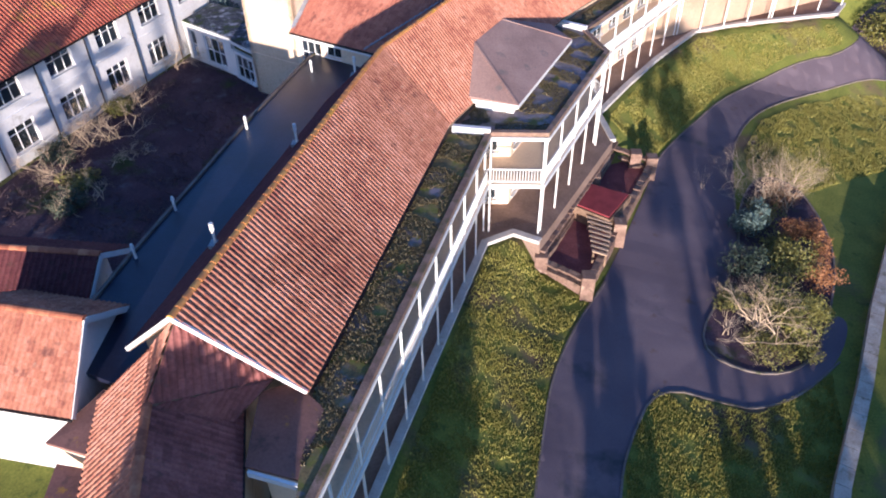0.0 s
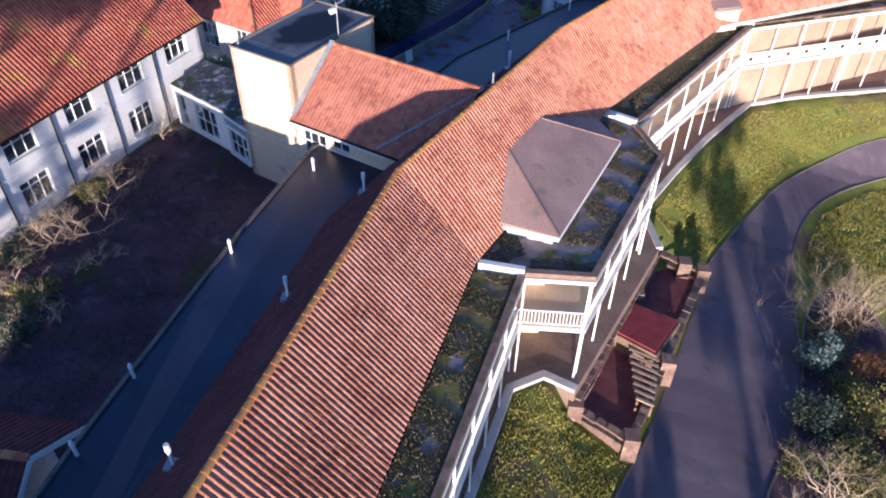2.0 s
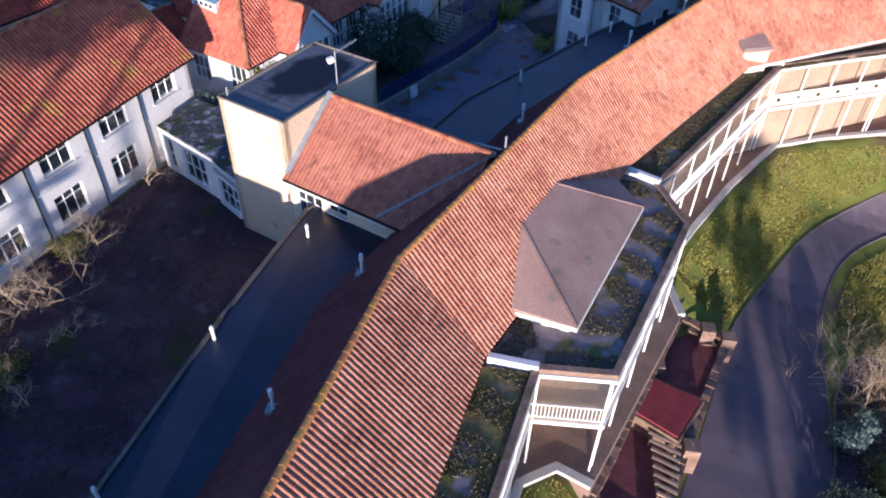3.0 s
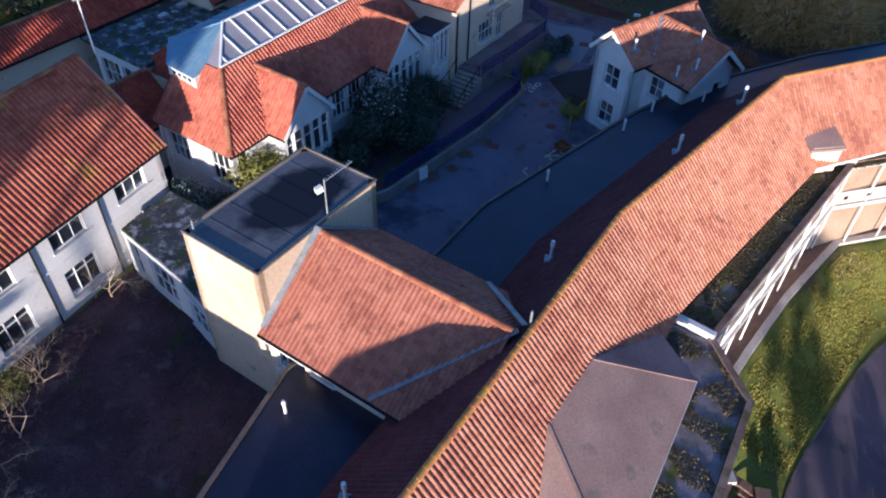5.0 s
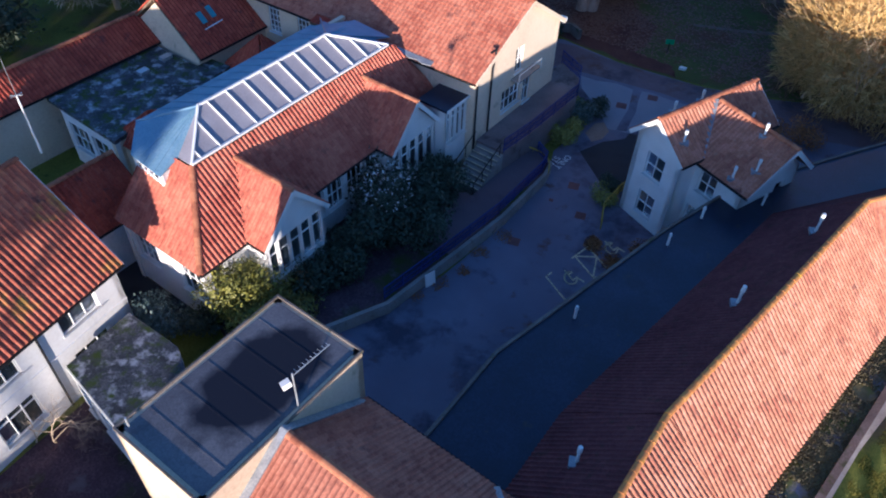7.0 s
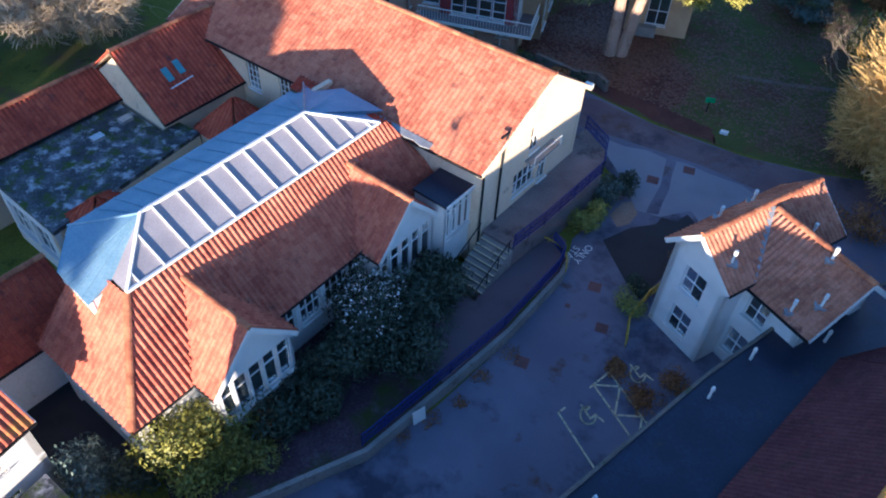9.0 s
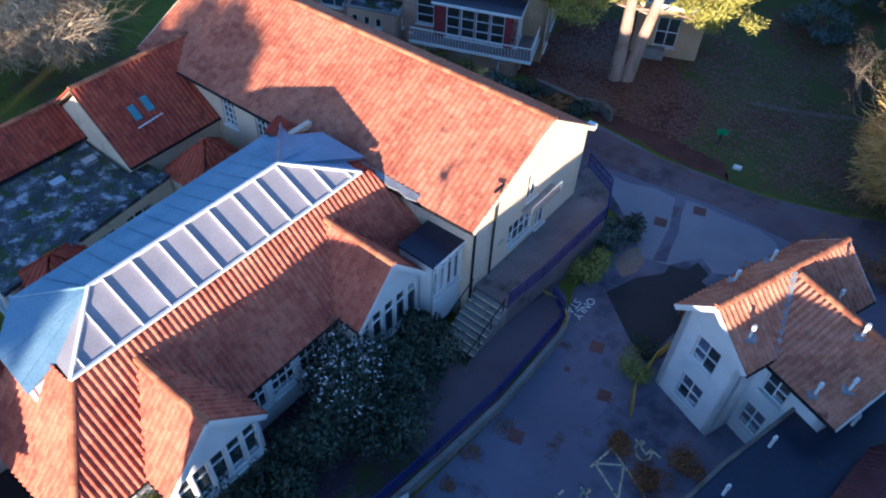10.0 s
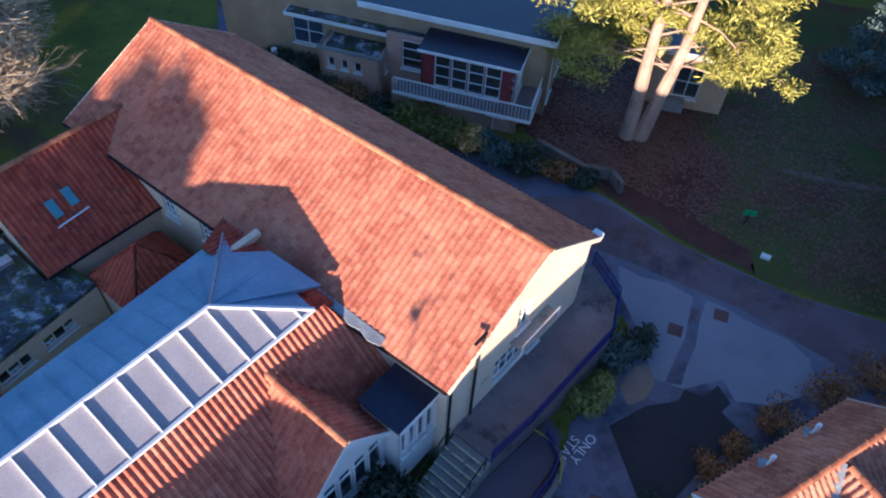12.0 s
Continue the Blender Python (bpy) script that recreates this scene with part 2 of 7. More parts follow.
M_BARK = material("bark", (0.16, 0.115, 0.08), 0.95, (0.08, 0.055, 0.04), (0.27, 0.20, 0.14), 2.0, 18, 0.6)
M_TWIG = material("pale_twigs", (0.52, 0.40, 0.27), 0.9, (0.36, 0.26, 0.17), (0.64, 0.51, 0.36), 1.5, 12, 0.2)
M_PINEBARK = material("pine_bark", (0.40, 0.27, 0.20), 0.95, (0.19, 0.11, 0.08), (0.47, 0.33, 0.25), 1.2, 12, 0.7)
M_GREEN_SIGN = material("green_enamel", (0.03, 0.35, 0.14), 0.4, scale=3, bump=0.0)
M_RED = material("dull_red", (0.24, 0.045, 0.05), 0.8, scale=1.5, fine=14, bump=0.2)
M_GALV = material("galvanised", (0.55, 0.56, 0.57), 0.4, scale=3, bump=0.05, metal=0.6)


def glass_material():
    m = bpy.data.materials.new("window_glass")
    m.use_nodes = True
    b = m.node_tree.nodes["Principled BSDF"]
    b.inputs["Base Color"].default_value = (0.10, 0.13, 0.16, 1)
    b.inputs["Roughness"].default_value = 0.05
    b.inputs["Transmission Weight"].default_value = 0.75
    b.inputs["IOR"].default_value = 1.45
    return m


def leaf_material(name, a, b, spread=0.5):
    m = bpy.data.materials.new(name)
    m.use_nodes = True
    nt = m.node_tree
    bsdf = nt.nodes["Principled BSDF"]
    bsdf.inputs["Roughness"].default_value = 0.6
    geo = nt.nodes.new("ShaderNodeNewGeometry")
    ramp = nt.nodes.new("ShaderNodeValToRGB")
    ramp.color_ramp.elements[0].color, ramp.color_ramp.elements[1].color = (*a, 1), (*b, 1)
    nt.links.new(geo.outputs["Random Per Island"], ramp.inputs[0])
    nt.links.new(ramp.outputs[0], bsdf.inputs["Base Color"])
    return m


M_GLASS = glass_material()
L_DARK = leaf_material("dark_leaf", (0.021, 0.0375, 0.0225), (0.0638, 0.0863, 0.0525))
L_OLIVE = leaf_material("olive_leaf", (0.08, 0.09, 0.02), (0.25, 0.22, 0.04))
L_PINE = leaf_material("pine_needle", (0.20, 0.20, 0.035), (0.46, 0.40, 0.075))
L_BLUE = leaf_material("blue_leaf", (0.05, 0.085, 0.075), (0.12, 0.17, 0.15))
L_RUST = leaf_material("rust_leaf", (0.18, 0.07, 0.025), (0.42, 0.19, 0.06))
L_TAN = leaf_material("tan_leaf", (0.50, 0.29, 0.08), (0.80, 0.53, 0.19))
L_BERRY = leaf_material("pale_flower", (0.45, 0.43, 0.42), (0.75, 0.72, 0.70))
L_FALLEN = leaf_material("fallen_leaf", (0.09, 0.04, 0.03), (0.20, 0.095, 0.055))
L_YELLOW = leaf_material("yellow_leaf", (0.075, 0.09, 0.016), (0.27, 0.25, 0.035))
L_LIME = leaf_material("lime_leaf", (0.14, 0.16, 0.03), (0.32, 0.33, 0.08))
L_GRASS = leaf_material("grass_blade", (0.16, 0.155, 0.024), (0.34, 0.30, 0.055))
L_SEDUM = leaf_material("sedum_leaf", (0.09, 0.07, 0.03), (0.20, 0.155, 0.065))


# ---- builders ----
class Shape:
    """Gathers faces for one mesh."""

    def __init__(self):
        self.v, self.f = [], []

    def face(self, *pts):
        i = len(self.v)
        self.v += [tuple(p) for p in pts]
        self.f.append(tuple(range(i, i + len(pts))))
        return self

    def prism(self, poly, z0, z1):
        """An upright block over a plan outline, z1 one height or one for each corner."""
        i, n = len(self.v), len(poly)
        area = sum(poly[k][0] * poly[(k + 1) % n][1] - poly[(k + 1) % n][0] * poly[k][1] for k in range(n))
        tops = list(z1) if isinstance(z1, (list, tuple)) else [z1] * n
        lows = list(z0) if isinstance(z0, (list, tuple)) else [z0] * n
        if area < 0:
            poly, tops, lows = poly[::-1], tops[::-1], lows[::-1]
        self.v += [(p[0], p[1], z) for p, z in zip(poly, lows)] + [(p[0], p[1], z) for p, z in zip(poly, tops)]
        self.f.append(tuple(range(i + n - 1, i - 1, -1)))
        self.f.append(tuple(range(i + n, i + 2 * n)))
        for k in range(n):
            j = (k + 1) % n
            self.f.append((i + k, i + j, i + n + j, i + n + k))
        return self

    def slab(self, pts, drop):
        """A plate under a planar outline of 3D points, of the thickness drop."""
        i, n = len(self.v), len(pts)
        self.v += [tuple(p) for p in pts] + [(p[0], p[1], p[2] - drop) for p in pts]
        self.f.append(tuple(range(i, i + n)))
        self.f.append(tuple(range(i + 2 * n - 1, i + n - 1, -1)))
        for k in range(n):
            j = (k + 1) % n
            self.f.append((i + k, i + n + k, i + n + j, i + j))
        return self

    def beam(self, a, b, w, h=None, up=(0, 0, 1)):
        """A square bar from a to b."""
        a, b = Vector(a), Vector(b)
        h = h or w
        d = (b - a).normalized()
        s = d.cross(Vector(up))
        if s.length < 1e-4:
            s = d.cross(Vector((1, 0, 0)))
        s.normalize()
        t = s.cross(d)
        i = len(self.v)
        for p in (a, b):
            for x, y in ((-1, -1), (1, -1), (1, 1), (-1, 1)):
                self.v.append(tuple(p + s * (x * w / 2) + t * (y * h / 2)))
        self.f += [(i, i + 1, i + 2, i + 3), (i + 7, i + 6, i + 5, i + 4)]
        self.f += [(i + k, i + 4 + k, i + 4 + (k + 1) % 4, i + (k + 1) % 4) for k in range(4)]
        return self

    def sweep(self, pts, w, h, closed=False):
        """One bar along a line of points, mitred at the kinks; h upright."""
        i, n = len(self.v), len(pts)
        for k, p in enumerate(pts):
            ns = []
            for a, b in ((k - 1, k), (k, k + 1)):
                if closed or (0 <= a and b < n):
                    e = Vector(pts[b % n][:2]) - Vector(pts[a % n][:2])
                    if e.length > 1e-6:
                        e.normalize()
                        ns.append(Vector((e.y, -e.x)))
            q = sum(ns, Vector((0, 0))) / len(ns)
            q /= max(0.3, q.length_squared)
            for x, z in ((-1, -1), (1, -1), (1, 1), (-1, 1)):
                self.v.append((p[0] + q.x * x * w / 2, p[1] + q.y * x * w / 2, p[2] + z * h / 2))
        for k in range(n if closed else n - 1):
            a, b = i + 4 * k, i + 4 * ((k + 1) % n)
            self.f += [(a + j, b + j, b + (j + 1) % 4, a + (j + 1) % 4) for j in range(4)]
        if not closed:
            self.f += [(i, i + 1, i + 2, i + 3), tuple(i + 4 * (n - 1) + j for j in (3, 2, 1, 0))]
        return self

    def tube(self, a, b, r0, r1, sides=6, cap=True):
        a, b = Vector(a), Vector(b)
        d = (b - a).normalized()
        s = d.cross(Vector((0, 0, 1)))
        if s.length < 1e-4:
            s = Vector((1, 0, 0))
        s.normalize()
        t = s.cross(d)
        i = len(self.v)
        for p, r in ((a, r0), (b, r1)):
            for k in range(sides):
                w = 2 * math.pi * k / sides
                self.v.append(tuple(p + (s * math.cos(w) + t * math.sin(w)) * r))
        self.f += [(i + k, i + sides + k, i + sides + (k + 1) % sides, i + (k + 1) % sides) for k in range(sides)]
        if cap:
            self.f += [tuple(range(i, i + sides)), tuple(range(i + 2 * sides - 1, i + sides - 1, -1))]
        return self


def mesh_of(shape, name):
    me = bpy.data.meshes.new(name)
    me.from_pydata(shape.v, [], shape.f)
    me.validate()
    bm = bmesh.new()
    bm.from_mesh(me)
    bmesh.ops.recalc_face_normals(bm, faces=bm.faces)
    bm.to_mesh(me)
    bm.free()
    return me


def part(name, shape, mat, parent=None, label=""):
    """One mesh object, under a thing or a part of one."""
    me = mesh_of(shape, name)
    me.materials.append(mat)
    ob = new(name, me)
    if parent:
        ob.parent = parent
        ob.matrix_parent_inverse = parent.matrix_world.inverted()
    if label:
        ob["label"] = label
    return ob


def thing(name, x, y, z, label, category, group="", kind=""):
    ob = new(name)
    ob.location = (x, y, z)
    ob.matrix_world = Matrix.Translation((x, y, z))
    return tagged(ob, label, category, group, kind)


def solid(name, shape, mat, label, category, group="", kind=""):
    return tagged(part(name, shape, mat), label, category, group, kind)


def mixp(a, b, k):
    return tuple(p + (q - p) * k for p, q in zip(a, b))


def offset(poly, d):
    """The line beside a plan line, d metres to its right, mitred at the kinks."""
    out = []
    for i, p in enumerate(poly):
        ns = []
        for a, b in ((i - 1, i), (i, i + 1)):
            if 0 <= a and b < len(poly):
                e = Vector(poly[b][:2]) - Vector(poly[a][:2])
                e.normalize()
                ns.append(Vector((e.y, -e.x)))
        n = sum(ns, Vector((0, 0))) / len(ns)
        n /= n.length_squared
        out.append((p[0] + n.x * d, p[1] + n.y * d))
    return out


def tile_grid(a, b, c, d, width=0.23, gauge=0.30, lift=0.05):
    """Pantiles over a roof plane: a, b along the eave, c over b and d over a at the top. Yields each tile's corners in the plane."""
    a, b, c, d = (Vector(p) for p in (a, b, c, d))
    e = (b - a).normalized()
    n = e.cross(d - a if (d - a).length > (c - b).length else c - b).normalized()
    if n.z < 0:
        n = -n
    up = n.cross(e)
    if up.z < 0:
        up = -up
    top = max((d - a).dot(up), (c - b).dot(up))
    l0, l1, w = (d - a).dot(e) / top, (c - b).dot(e) / top, (b - a).dot(e)
    return a, e, up, n, top, l0, l1, w


PROFILE = ((0.0, 0.02), (0.14, 0.0), (0.42, 0.002), (0.60, 0.062), (0.80, 0.075), (1.0, 0.024))


def tile_shape(shape, a, b, c, d, width=0.23, gauge=0.30, skip=None, roll=1.0):
    a, e, up, n, top, l0, l1, w = tile_grid(a, b, c, d)
    rows = max(1, round(top / gauge))
    g = top / rows
    for r in range(rows):
        v0, v1 = r * g - 0.02, min(top, (r + 1) * g + 0.04)
        mid = (r + 0.5) * g
        u0, u1 = l0 * mid, w + l1 * mid
        k0, k1 = math.floor(u0 / width), math.ceil(u1 / width)
        for k in range(k0, k1):
            if skip and skip(k, r):
                continue
            i = len(shape.v)
            jit = 0.006 * math.sin(k * 12.9898 + r * 78.233)
            for v, lift in ((v0, 0.058 + jit), (v1, 0.028)):
                lo, hi = l0 * v, w + l1 * v
                for s, h in PROFILE:
                    u = min(max((k + s) * width, lo), hi)
                    shape.v.append(tuple(a + e * u + up * v + n * (h * roll + lift)))
            for s, h in (PROFILE[0], PROFILE[2], PROFILE[4], PROFILE[5]):
                u = min(max((k + s) * width, l0 * v0), w + l1 * v0)
                shape.v.append(tuple(a + e * u + up * v0 + n * (0.005 + h * 0.4)))
            for q in range(5):
                shape.f.append((i + q, i + q + 1, i + q + 7, i + q + 6))
            shape.f.append((i, i + 12, i + 13, i + 2, i + 1))
            shape.f.append((i + 2, i + 13, i + 14, i + 4, i + 3))
            shape.f.append((i + 4, i + 14, i + 15, i + 5))
    return shape


def tiles(parent, planes, mat, name="tiling", label="overlapping clay pantiles in courses", width=0.23, gauge=0.30, skip=None, roll=1.0):
    """The tile covering of one roof slope or several: real tiles, joined."""
    s = Shape()
    for p in planes:
        tile_shape(s, *p, width=width, gauge=gauge, skip=skip, roll=roll)
    me = bpy.data.meshes.new(name)
    me.from_pydata(s.v, [], s.f)
    me.materials.append(mat)
    ob = new(name, me)
    ob.parent = parent
    ob.matrix_parent_inverse = parent.matrix_world.inverted()
    return tagged(ob, label, kind="stuff")


RIDGE_ME = {}


def ridge_line(parent, pts, mat=None, r=0.13, step=0.45):
    """Half-round ridge tiles laid along a line, each an object with its own collar."""
    mat = mat or M_RIDGE_RED
    if mat.name not in RIDGE_ME:
        s = Shape()
        for x, rr in ((0.0, r * 1.08), (1.04, r * 0.94)):
            for w in range(7):
                t = math.pi * w / 6
                s.v.append((x, math.cos(t) * rr * 1.25, math.sin(t) * rr - 0.03))
        s.f = [(w, w + 1, w + 8, w + 7) for w in range(6)] + [tuple(range(7)), tuple(range(13, 6, -1))]
        RIDGE_ME[mat.name] = mesh_of(s, "ridge_tile")
        RIDGE_ME[mat.name].materials.append(mat)
    for a, b in zip(pts, pts[1:]):
        a, b = Vector(a), Vector(b)
        n = max(1, round((b - a).length / step))
        d = (b - a) / n
        side = d.cross(Vector((0, 0, 1))).normalized()
        up = side.cross(d).normalized()
        for k in range(n):
            o = new("ridge_tile", RIDGE_ME[mat.name])
            o.parent = parent
            rot = Matrix((d.normalized(), -side, up)).transposed().to_4x4()
            o.matrix_basis = parent.matrix_world.inverted() @ Matrix.Translation(a + d * k) @ rot @ Matrix.Diagonal((d.length, 1, 1, 1))


def wall(parent, p, q, z0, z1, openings=(), thick=0.3, mat=None, name="wall", label=""):
    """A wall from p to q, its outer face on that line (outside to the right), with openings (s0, s1, z0, z1) cut through it."""
    p, q = Vector(p[:2]), Vector(q[:2])
    d = (q - p)
    length = d.length
    d.normalize()
    n = Vector((-d.y, d.x))
    s = Shape()
    xs = sorted({0.0, length, *[o[0] for o in openings], *[o[1] for o in openings]})
    zs = sorted({z0, z1, *[o[2] for o in openings], *[o[3] for o in openings]})

    def full(i, j):
        if not (0 <= i < len(xs) - 1 and 0 <= j < len(zs) - 1):
            return False
        x, z = (xs[i] + xs[i + 1]) / 2, (zs[j] + zs[j + 1]) / 2
        return not any(o[0] < x < o[1] and o[2] < z < o[3] for o in openings)

    nx = len(xs)
    for depth in (0, thick):
        for z in zs:
            for x in xs:
                r = p + d * x + n * depth
                s.v.append((r.x, r.y, z))
    back = nx * len(zs)
    for i in range(nx - 1):
        for j in range(len(zs) - 1):
            if not full(i, j):
                continue
            c = [j * nx + i, j * nx + i + 1, (j + 1) * nx + i + 1, (j + 1) * nx + i]
            s.f.append(tuple(c))
            s.f.append(tuple(q + back for q in reversed(c)))
            for k, (ii, jj) in enumerate(((i, j - 1), (i + 1, j), (i, j + 1), (i - 1, j))):
                if not full(ii, jj):
                    a, b = c[k], c[(k + 1) % 4]
                    s.f.append((b, a, a + back, b + back))
    return part(name, s, mat or M_RENDER, parent, label)


def window(parent, p, q, s0, s1, z0, z1, cols=2, rows=2, bar=0.055, mat=None, sill=True, transom=None, name="window", depth=0.12, edge=0.07):
    """A casement in an opening of the wall p-q: frame with bars, sill and panes."""
    p, q = Vector(p[:2]), Vector(q[:2])
    d = (q - p).normalized()
    n = Vector((-d.y, d.x))
    mat = mat or M_WHITE

    def at(s, inn, z):
        r = p + d * s + n * inn
        return (r.x, r.y, z)

    f = Shape()
    for z in (z0 + edge / 2, z1 - edge / 2):
        f.beam(at(s0, depth, z), at(s1, depth, z), edge, edge)
    for s in (s0 + edge / 2, s1 - edge / 2):
        f.beam(at(s, depth, z0 + edge), at(s, depth, z1 - edge), edge, edge)
    frame_ob = part(name, f, mat, parent)
    for k in range(1, cols):
        s = s0 + (s1 - s0) * k / cols
        part("glazing_bar", Shape().beam(at(s, depth - 0.004, z0 + edge), at(s, depth - 0.004, z1 - edge), bar, bar), mat, frame_ob)
    levels = [z0 + (z1 - z0) * k / rows for k in range(1, rows)] if transom is None else [transom]
    for z in levels:
        part("glazing_bar", Shape().beam(at(s0 + edge, depth + 0.004, z), at(s1 - edge, depth + 0.004, z), bar, bar), mat, frame_ob)
    cuts = [z0 + edge / 2] + levels + [z1 - edge / 2]
    for k in range(cols):
        a0, a1 = s0 + (s1 - s0) * k / cols + 0.01, s0 + (s1 - s0) * (k + 1) / cols - 0.01
        for lo, hi in zip(cuts, cuts[1:]):
            g = Shape()
            g.face(at(a0, depth + 0.02, lo), at(a1, depth + 0.02, lo), at(a1, depth + 0.02, hi), at(a0, depth + 0.02, hi))
            part("pane", g, M_GLASS, frame_ob)
    if sill:
        h = Shape()
        h.beam(at(s0 - 0.06, -0.04, z0 - 0.03), at(s1 + 0.06, -0.04, z0 - 0.03), 0.16, 0.06)
        part("sill", h, mat, frame_ob)
    return frame_ob


def facade(parent, p, q, z0, z1, wins, mat=None, thick=0.3, label=""):
    """A wall with its windows; wins: (s0, s1, z0, z1, cols, rows[, transom])."""
    w = wall(parent, p, q, z0, z1, [x[:4] for x in wins], thick, mat, label=label)
    for x in wins:
        window(parent, p, q, *x[:4], cols=x[4], rows=x[5], transom=x[6] if len(x) > 6 else None)
    return w


def gable_roof(parent, e0, e1, f0, f1, ze, zr, mat, over=0.25, tile=0.23, ridge=True, verge=M_WHITE, verges=(True, True), tiled=(True, True), mid=(0.5, 0.5), roll=1.0):
    """A ridged roof over the plan corners e0-e1 (one eave) and f0-f1 (the other): deck, tiles, ridge and bargeboards."""
    e0, e1, f0, f1 = (Vector(p) for p in (e0, e1, f0, f1))
    r0, r1 = e0.lerp(f0, mid[0]), e1.lerp(f1, mid[1])
    ax = (r1 - r0).normalized() * over
    r0, r1, e0, e1, f0, f1 = r0 - ax, r1 + ax, e0 - ax, e1 + ax, f0 - ax, f1 + ax

    def up(p, z):
        return (p.x, p.y, z)

    deck = Shape()
    deck.slab([up(e0, ze), up(e1, ze), up(r1, zr), up(r0, zr)], 0.14)
    deck.slab([up(f1, ze), up(f0, ze), up(r0, zr), up(r1, zr)], 0.14)
    part("roof_deck", deck, M_WOOD, parent)
    planes = []
    if tiled[0]:
        planes.append((up(e0, ze), up(e1, ze), up(r1, zr), up(r0, zr)))
    if tiled[1]:
        planes.append((up(f1, ze), up(f0, ze), up(r0, zr), up(r1, zr)))
    if isinstance(mat, tuple):
        for plane, (m, r) in zip(planes, mat):
            tiles(parent, [plane], m, width=tile, roll=r)
    else:
        tiles(parent, planes, mat, width=tile, roll=roll)
    if ridge:
        ridge_line(parent, [up(r0, zr + 0.09), up(r1, zr + 0.09)])
    for on, e, f, r in ((verges[0], e0, f0, r0), (verges[1], e1, f1, r1)):
        if on:
            v = Shape()
            v.beam(up(e, ze - 0.06), up(r, zr - 0.06), 0.06, 0.24)
            v.beam(up(f, ze - 0.06), up(r, zr - 0.06), 0.06, 0.24)
            part("bargeboard", v, verge, parent)
    for a, b, o in ((e0, e1, f0), (f0, f1, e0)):
        out = (a - o).normalized() * 0.07
        part("gutter", Shape().beam(up(a + out, ze - 0.04), up(b + out, ze - 0.04), 0.11, 0.09), M_BLACK, parent)
    return r0, r1


def gable_wall(parent, p, q, z0, ze, zr, mat, thick=0.3, wins=(), name="gable_wall", mid=0.5):
    """A wall with a pointed top; outside to the right of p-q."""
    w = facade(parent, p, q, z0, ze, wins, mat, thick)
    p, q = Vector(p[:2]), Vector(q[:2])
    d = (q - p).normalized()
    n = Vector((-d.y, d.x)) * thick
    m = p.lerp(q, mid)
    s = Shape()
    s.v = [(*p, ze), (*q, ze), (*m, zr - 0.15), (*(p + n), ze), (*(q + n), ze), (*(m + n), zr - 0.15)]
    s.f = [(0, 1, 2), (5, 4, 3), (0, 3, 4, 1), (1, 4, 5, 2), (2, 5, 3, 0)]
    part(name, s, mat, parent)
    return w


UX, VX, ORG = Vector((0.415, 0.91)), Vector((-0.91, 0.415)), Vector((-6.66, 71.6))


def P(u, v):
    """A plan point in the grid of the rear buildings."""
    return ORG + UX * u + VX * v


def pt(u, v, z):
    p = P(u, v)
    return (p.x, p.y, z)


BACK = 8.2


def front_z(x, y):
    """The height of the sloping garden in front."""
    return 3.1 - 0.18 * (x - 8) + 0.07 * (y - 35)


# ---- ground ----
RIDGE = [(-6.35, 14.95), (-2.8, 34.8), (3.9, 50.0), (12.8, 63.6), (31.7, 74.8)]
AXIS = [(-13.0, -60.0), (-6.35, 14.95), (-2.8, 34.8), (3.9, 50.0), (12.8, 63.6), (31.7, 74.8), (90.0, 90.0)]


def beside(x, y):
    """Metres to the right of the building's axis."""
    best, side = 1e9, 1
    p = Vector((x, y))
    for a, b in zip(AXIS, AXIS[1:]):
        a, b = Vector(a), Vector(b)
        d = b - a
        k = min(1, max(0, (p - a).dot(d) / d.length_squared))
        off = p - (a + d * k)
        if off.length < best:
            best = off.length
            side = 1 if d.x * (p.y - a.y) - d.y * (p.x - a.x) < 0 else -1
    return best * side


TER_N = [(11.2, 44.8), (10.4, 48.5), (12.9, 53.1), (15.8, 58.0), (19.8, 63.7), (23.6, 65.4), (33.2, 68.4)]


TER_S = [(-2.4, 8.0), (-0.75, 16.5), (2.85, 32.9), (4.5, 34.0)]


def seg_dist(x, y, a, b):
    p, a, b = Vector((x, y)), Vector(a), Vector(b)
    k = min(1, max(0, (p - a).dot(b - a) / (b - a).length_squared))
    return (p - a - (b - a) * k).length


def ground_z(x, y):
    d = beside(x, y)
    k = min(1, max(0, (d + 3.2) / 5.0))
    k = k * k * (3 - 2 * k)
    up = 0.0
    if y > 43 and d > 0:
        near = min(seg_dist(x, y, a, b) for a, b in zip(TER_N, TER_N[1:]))
        up = 5.3 - 0.75 * max(0.0, near - 0.3) - 1.2 * max(0.0, 47 - y)
    if y < 36 and d > 0 and (x < 5.3 or y < 32.4 - 0.61 * (x - 6.25)):
        near = min(seg_dist(x, y, a, b) for a, b in zip(TER_S, TER_S[1:]))
        up = max(up, 5.3 - 0.6 * max(0.0, near - 0.4) - 1.6 * max(0.0, x - 5.2))
    far = min(1, 45 / max(1, math.hypot(x - 10, y - 40)))
    fx, fy = 10 + (x - 10) * far, 40 + (y - 40) * far
    low = front_z(fx, fy)
    high = 0.5 * (up + low + math.hypot(up - low, 0.5))
    return BACK * (1 - k) + high * k


CELL = 1.25


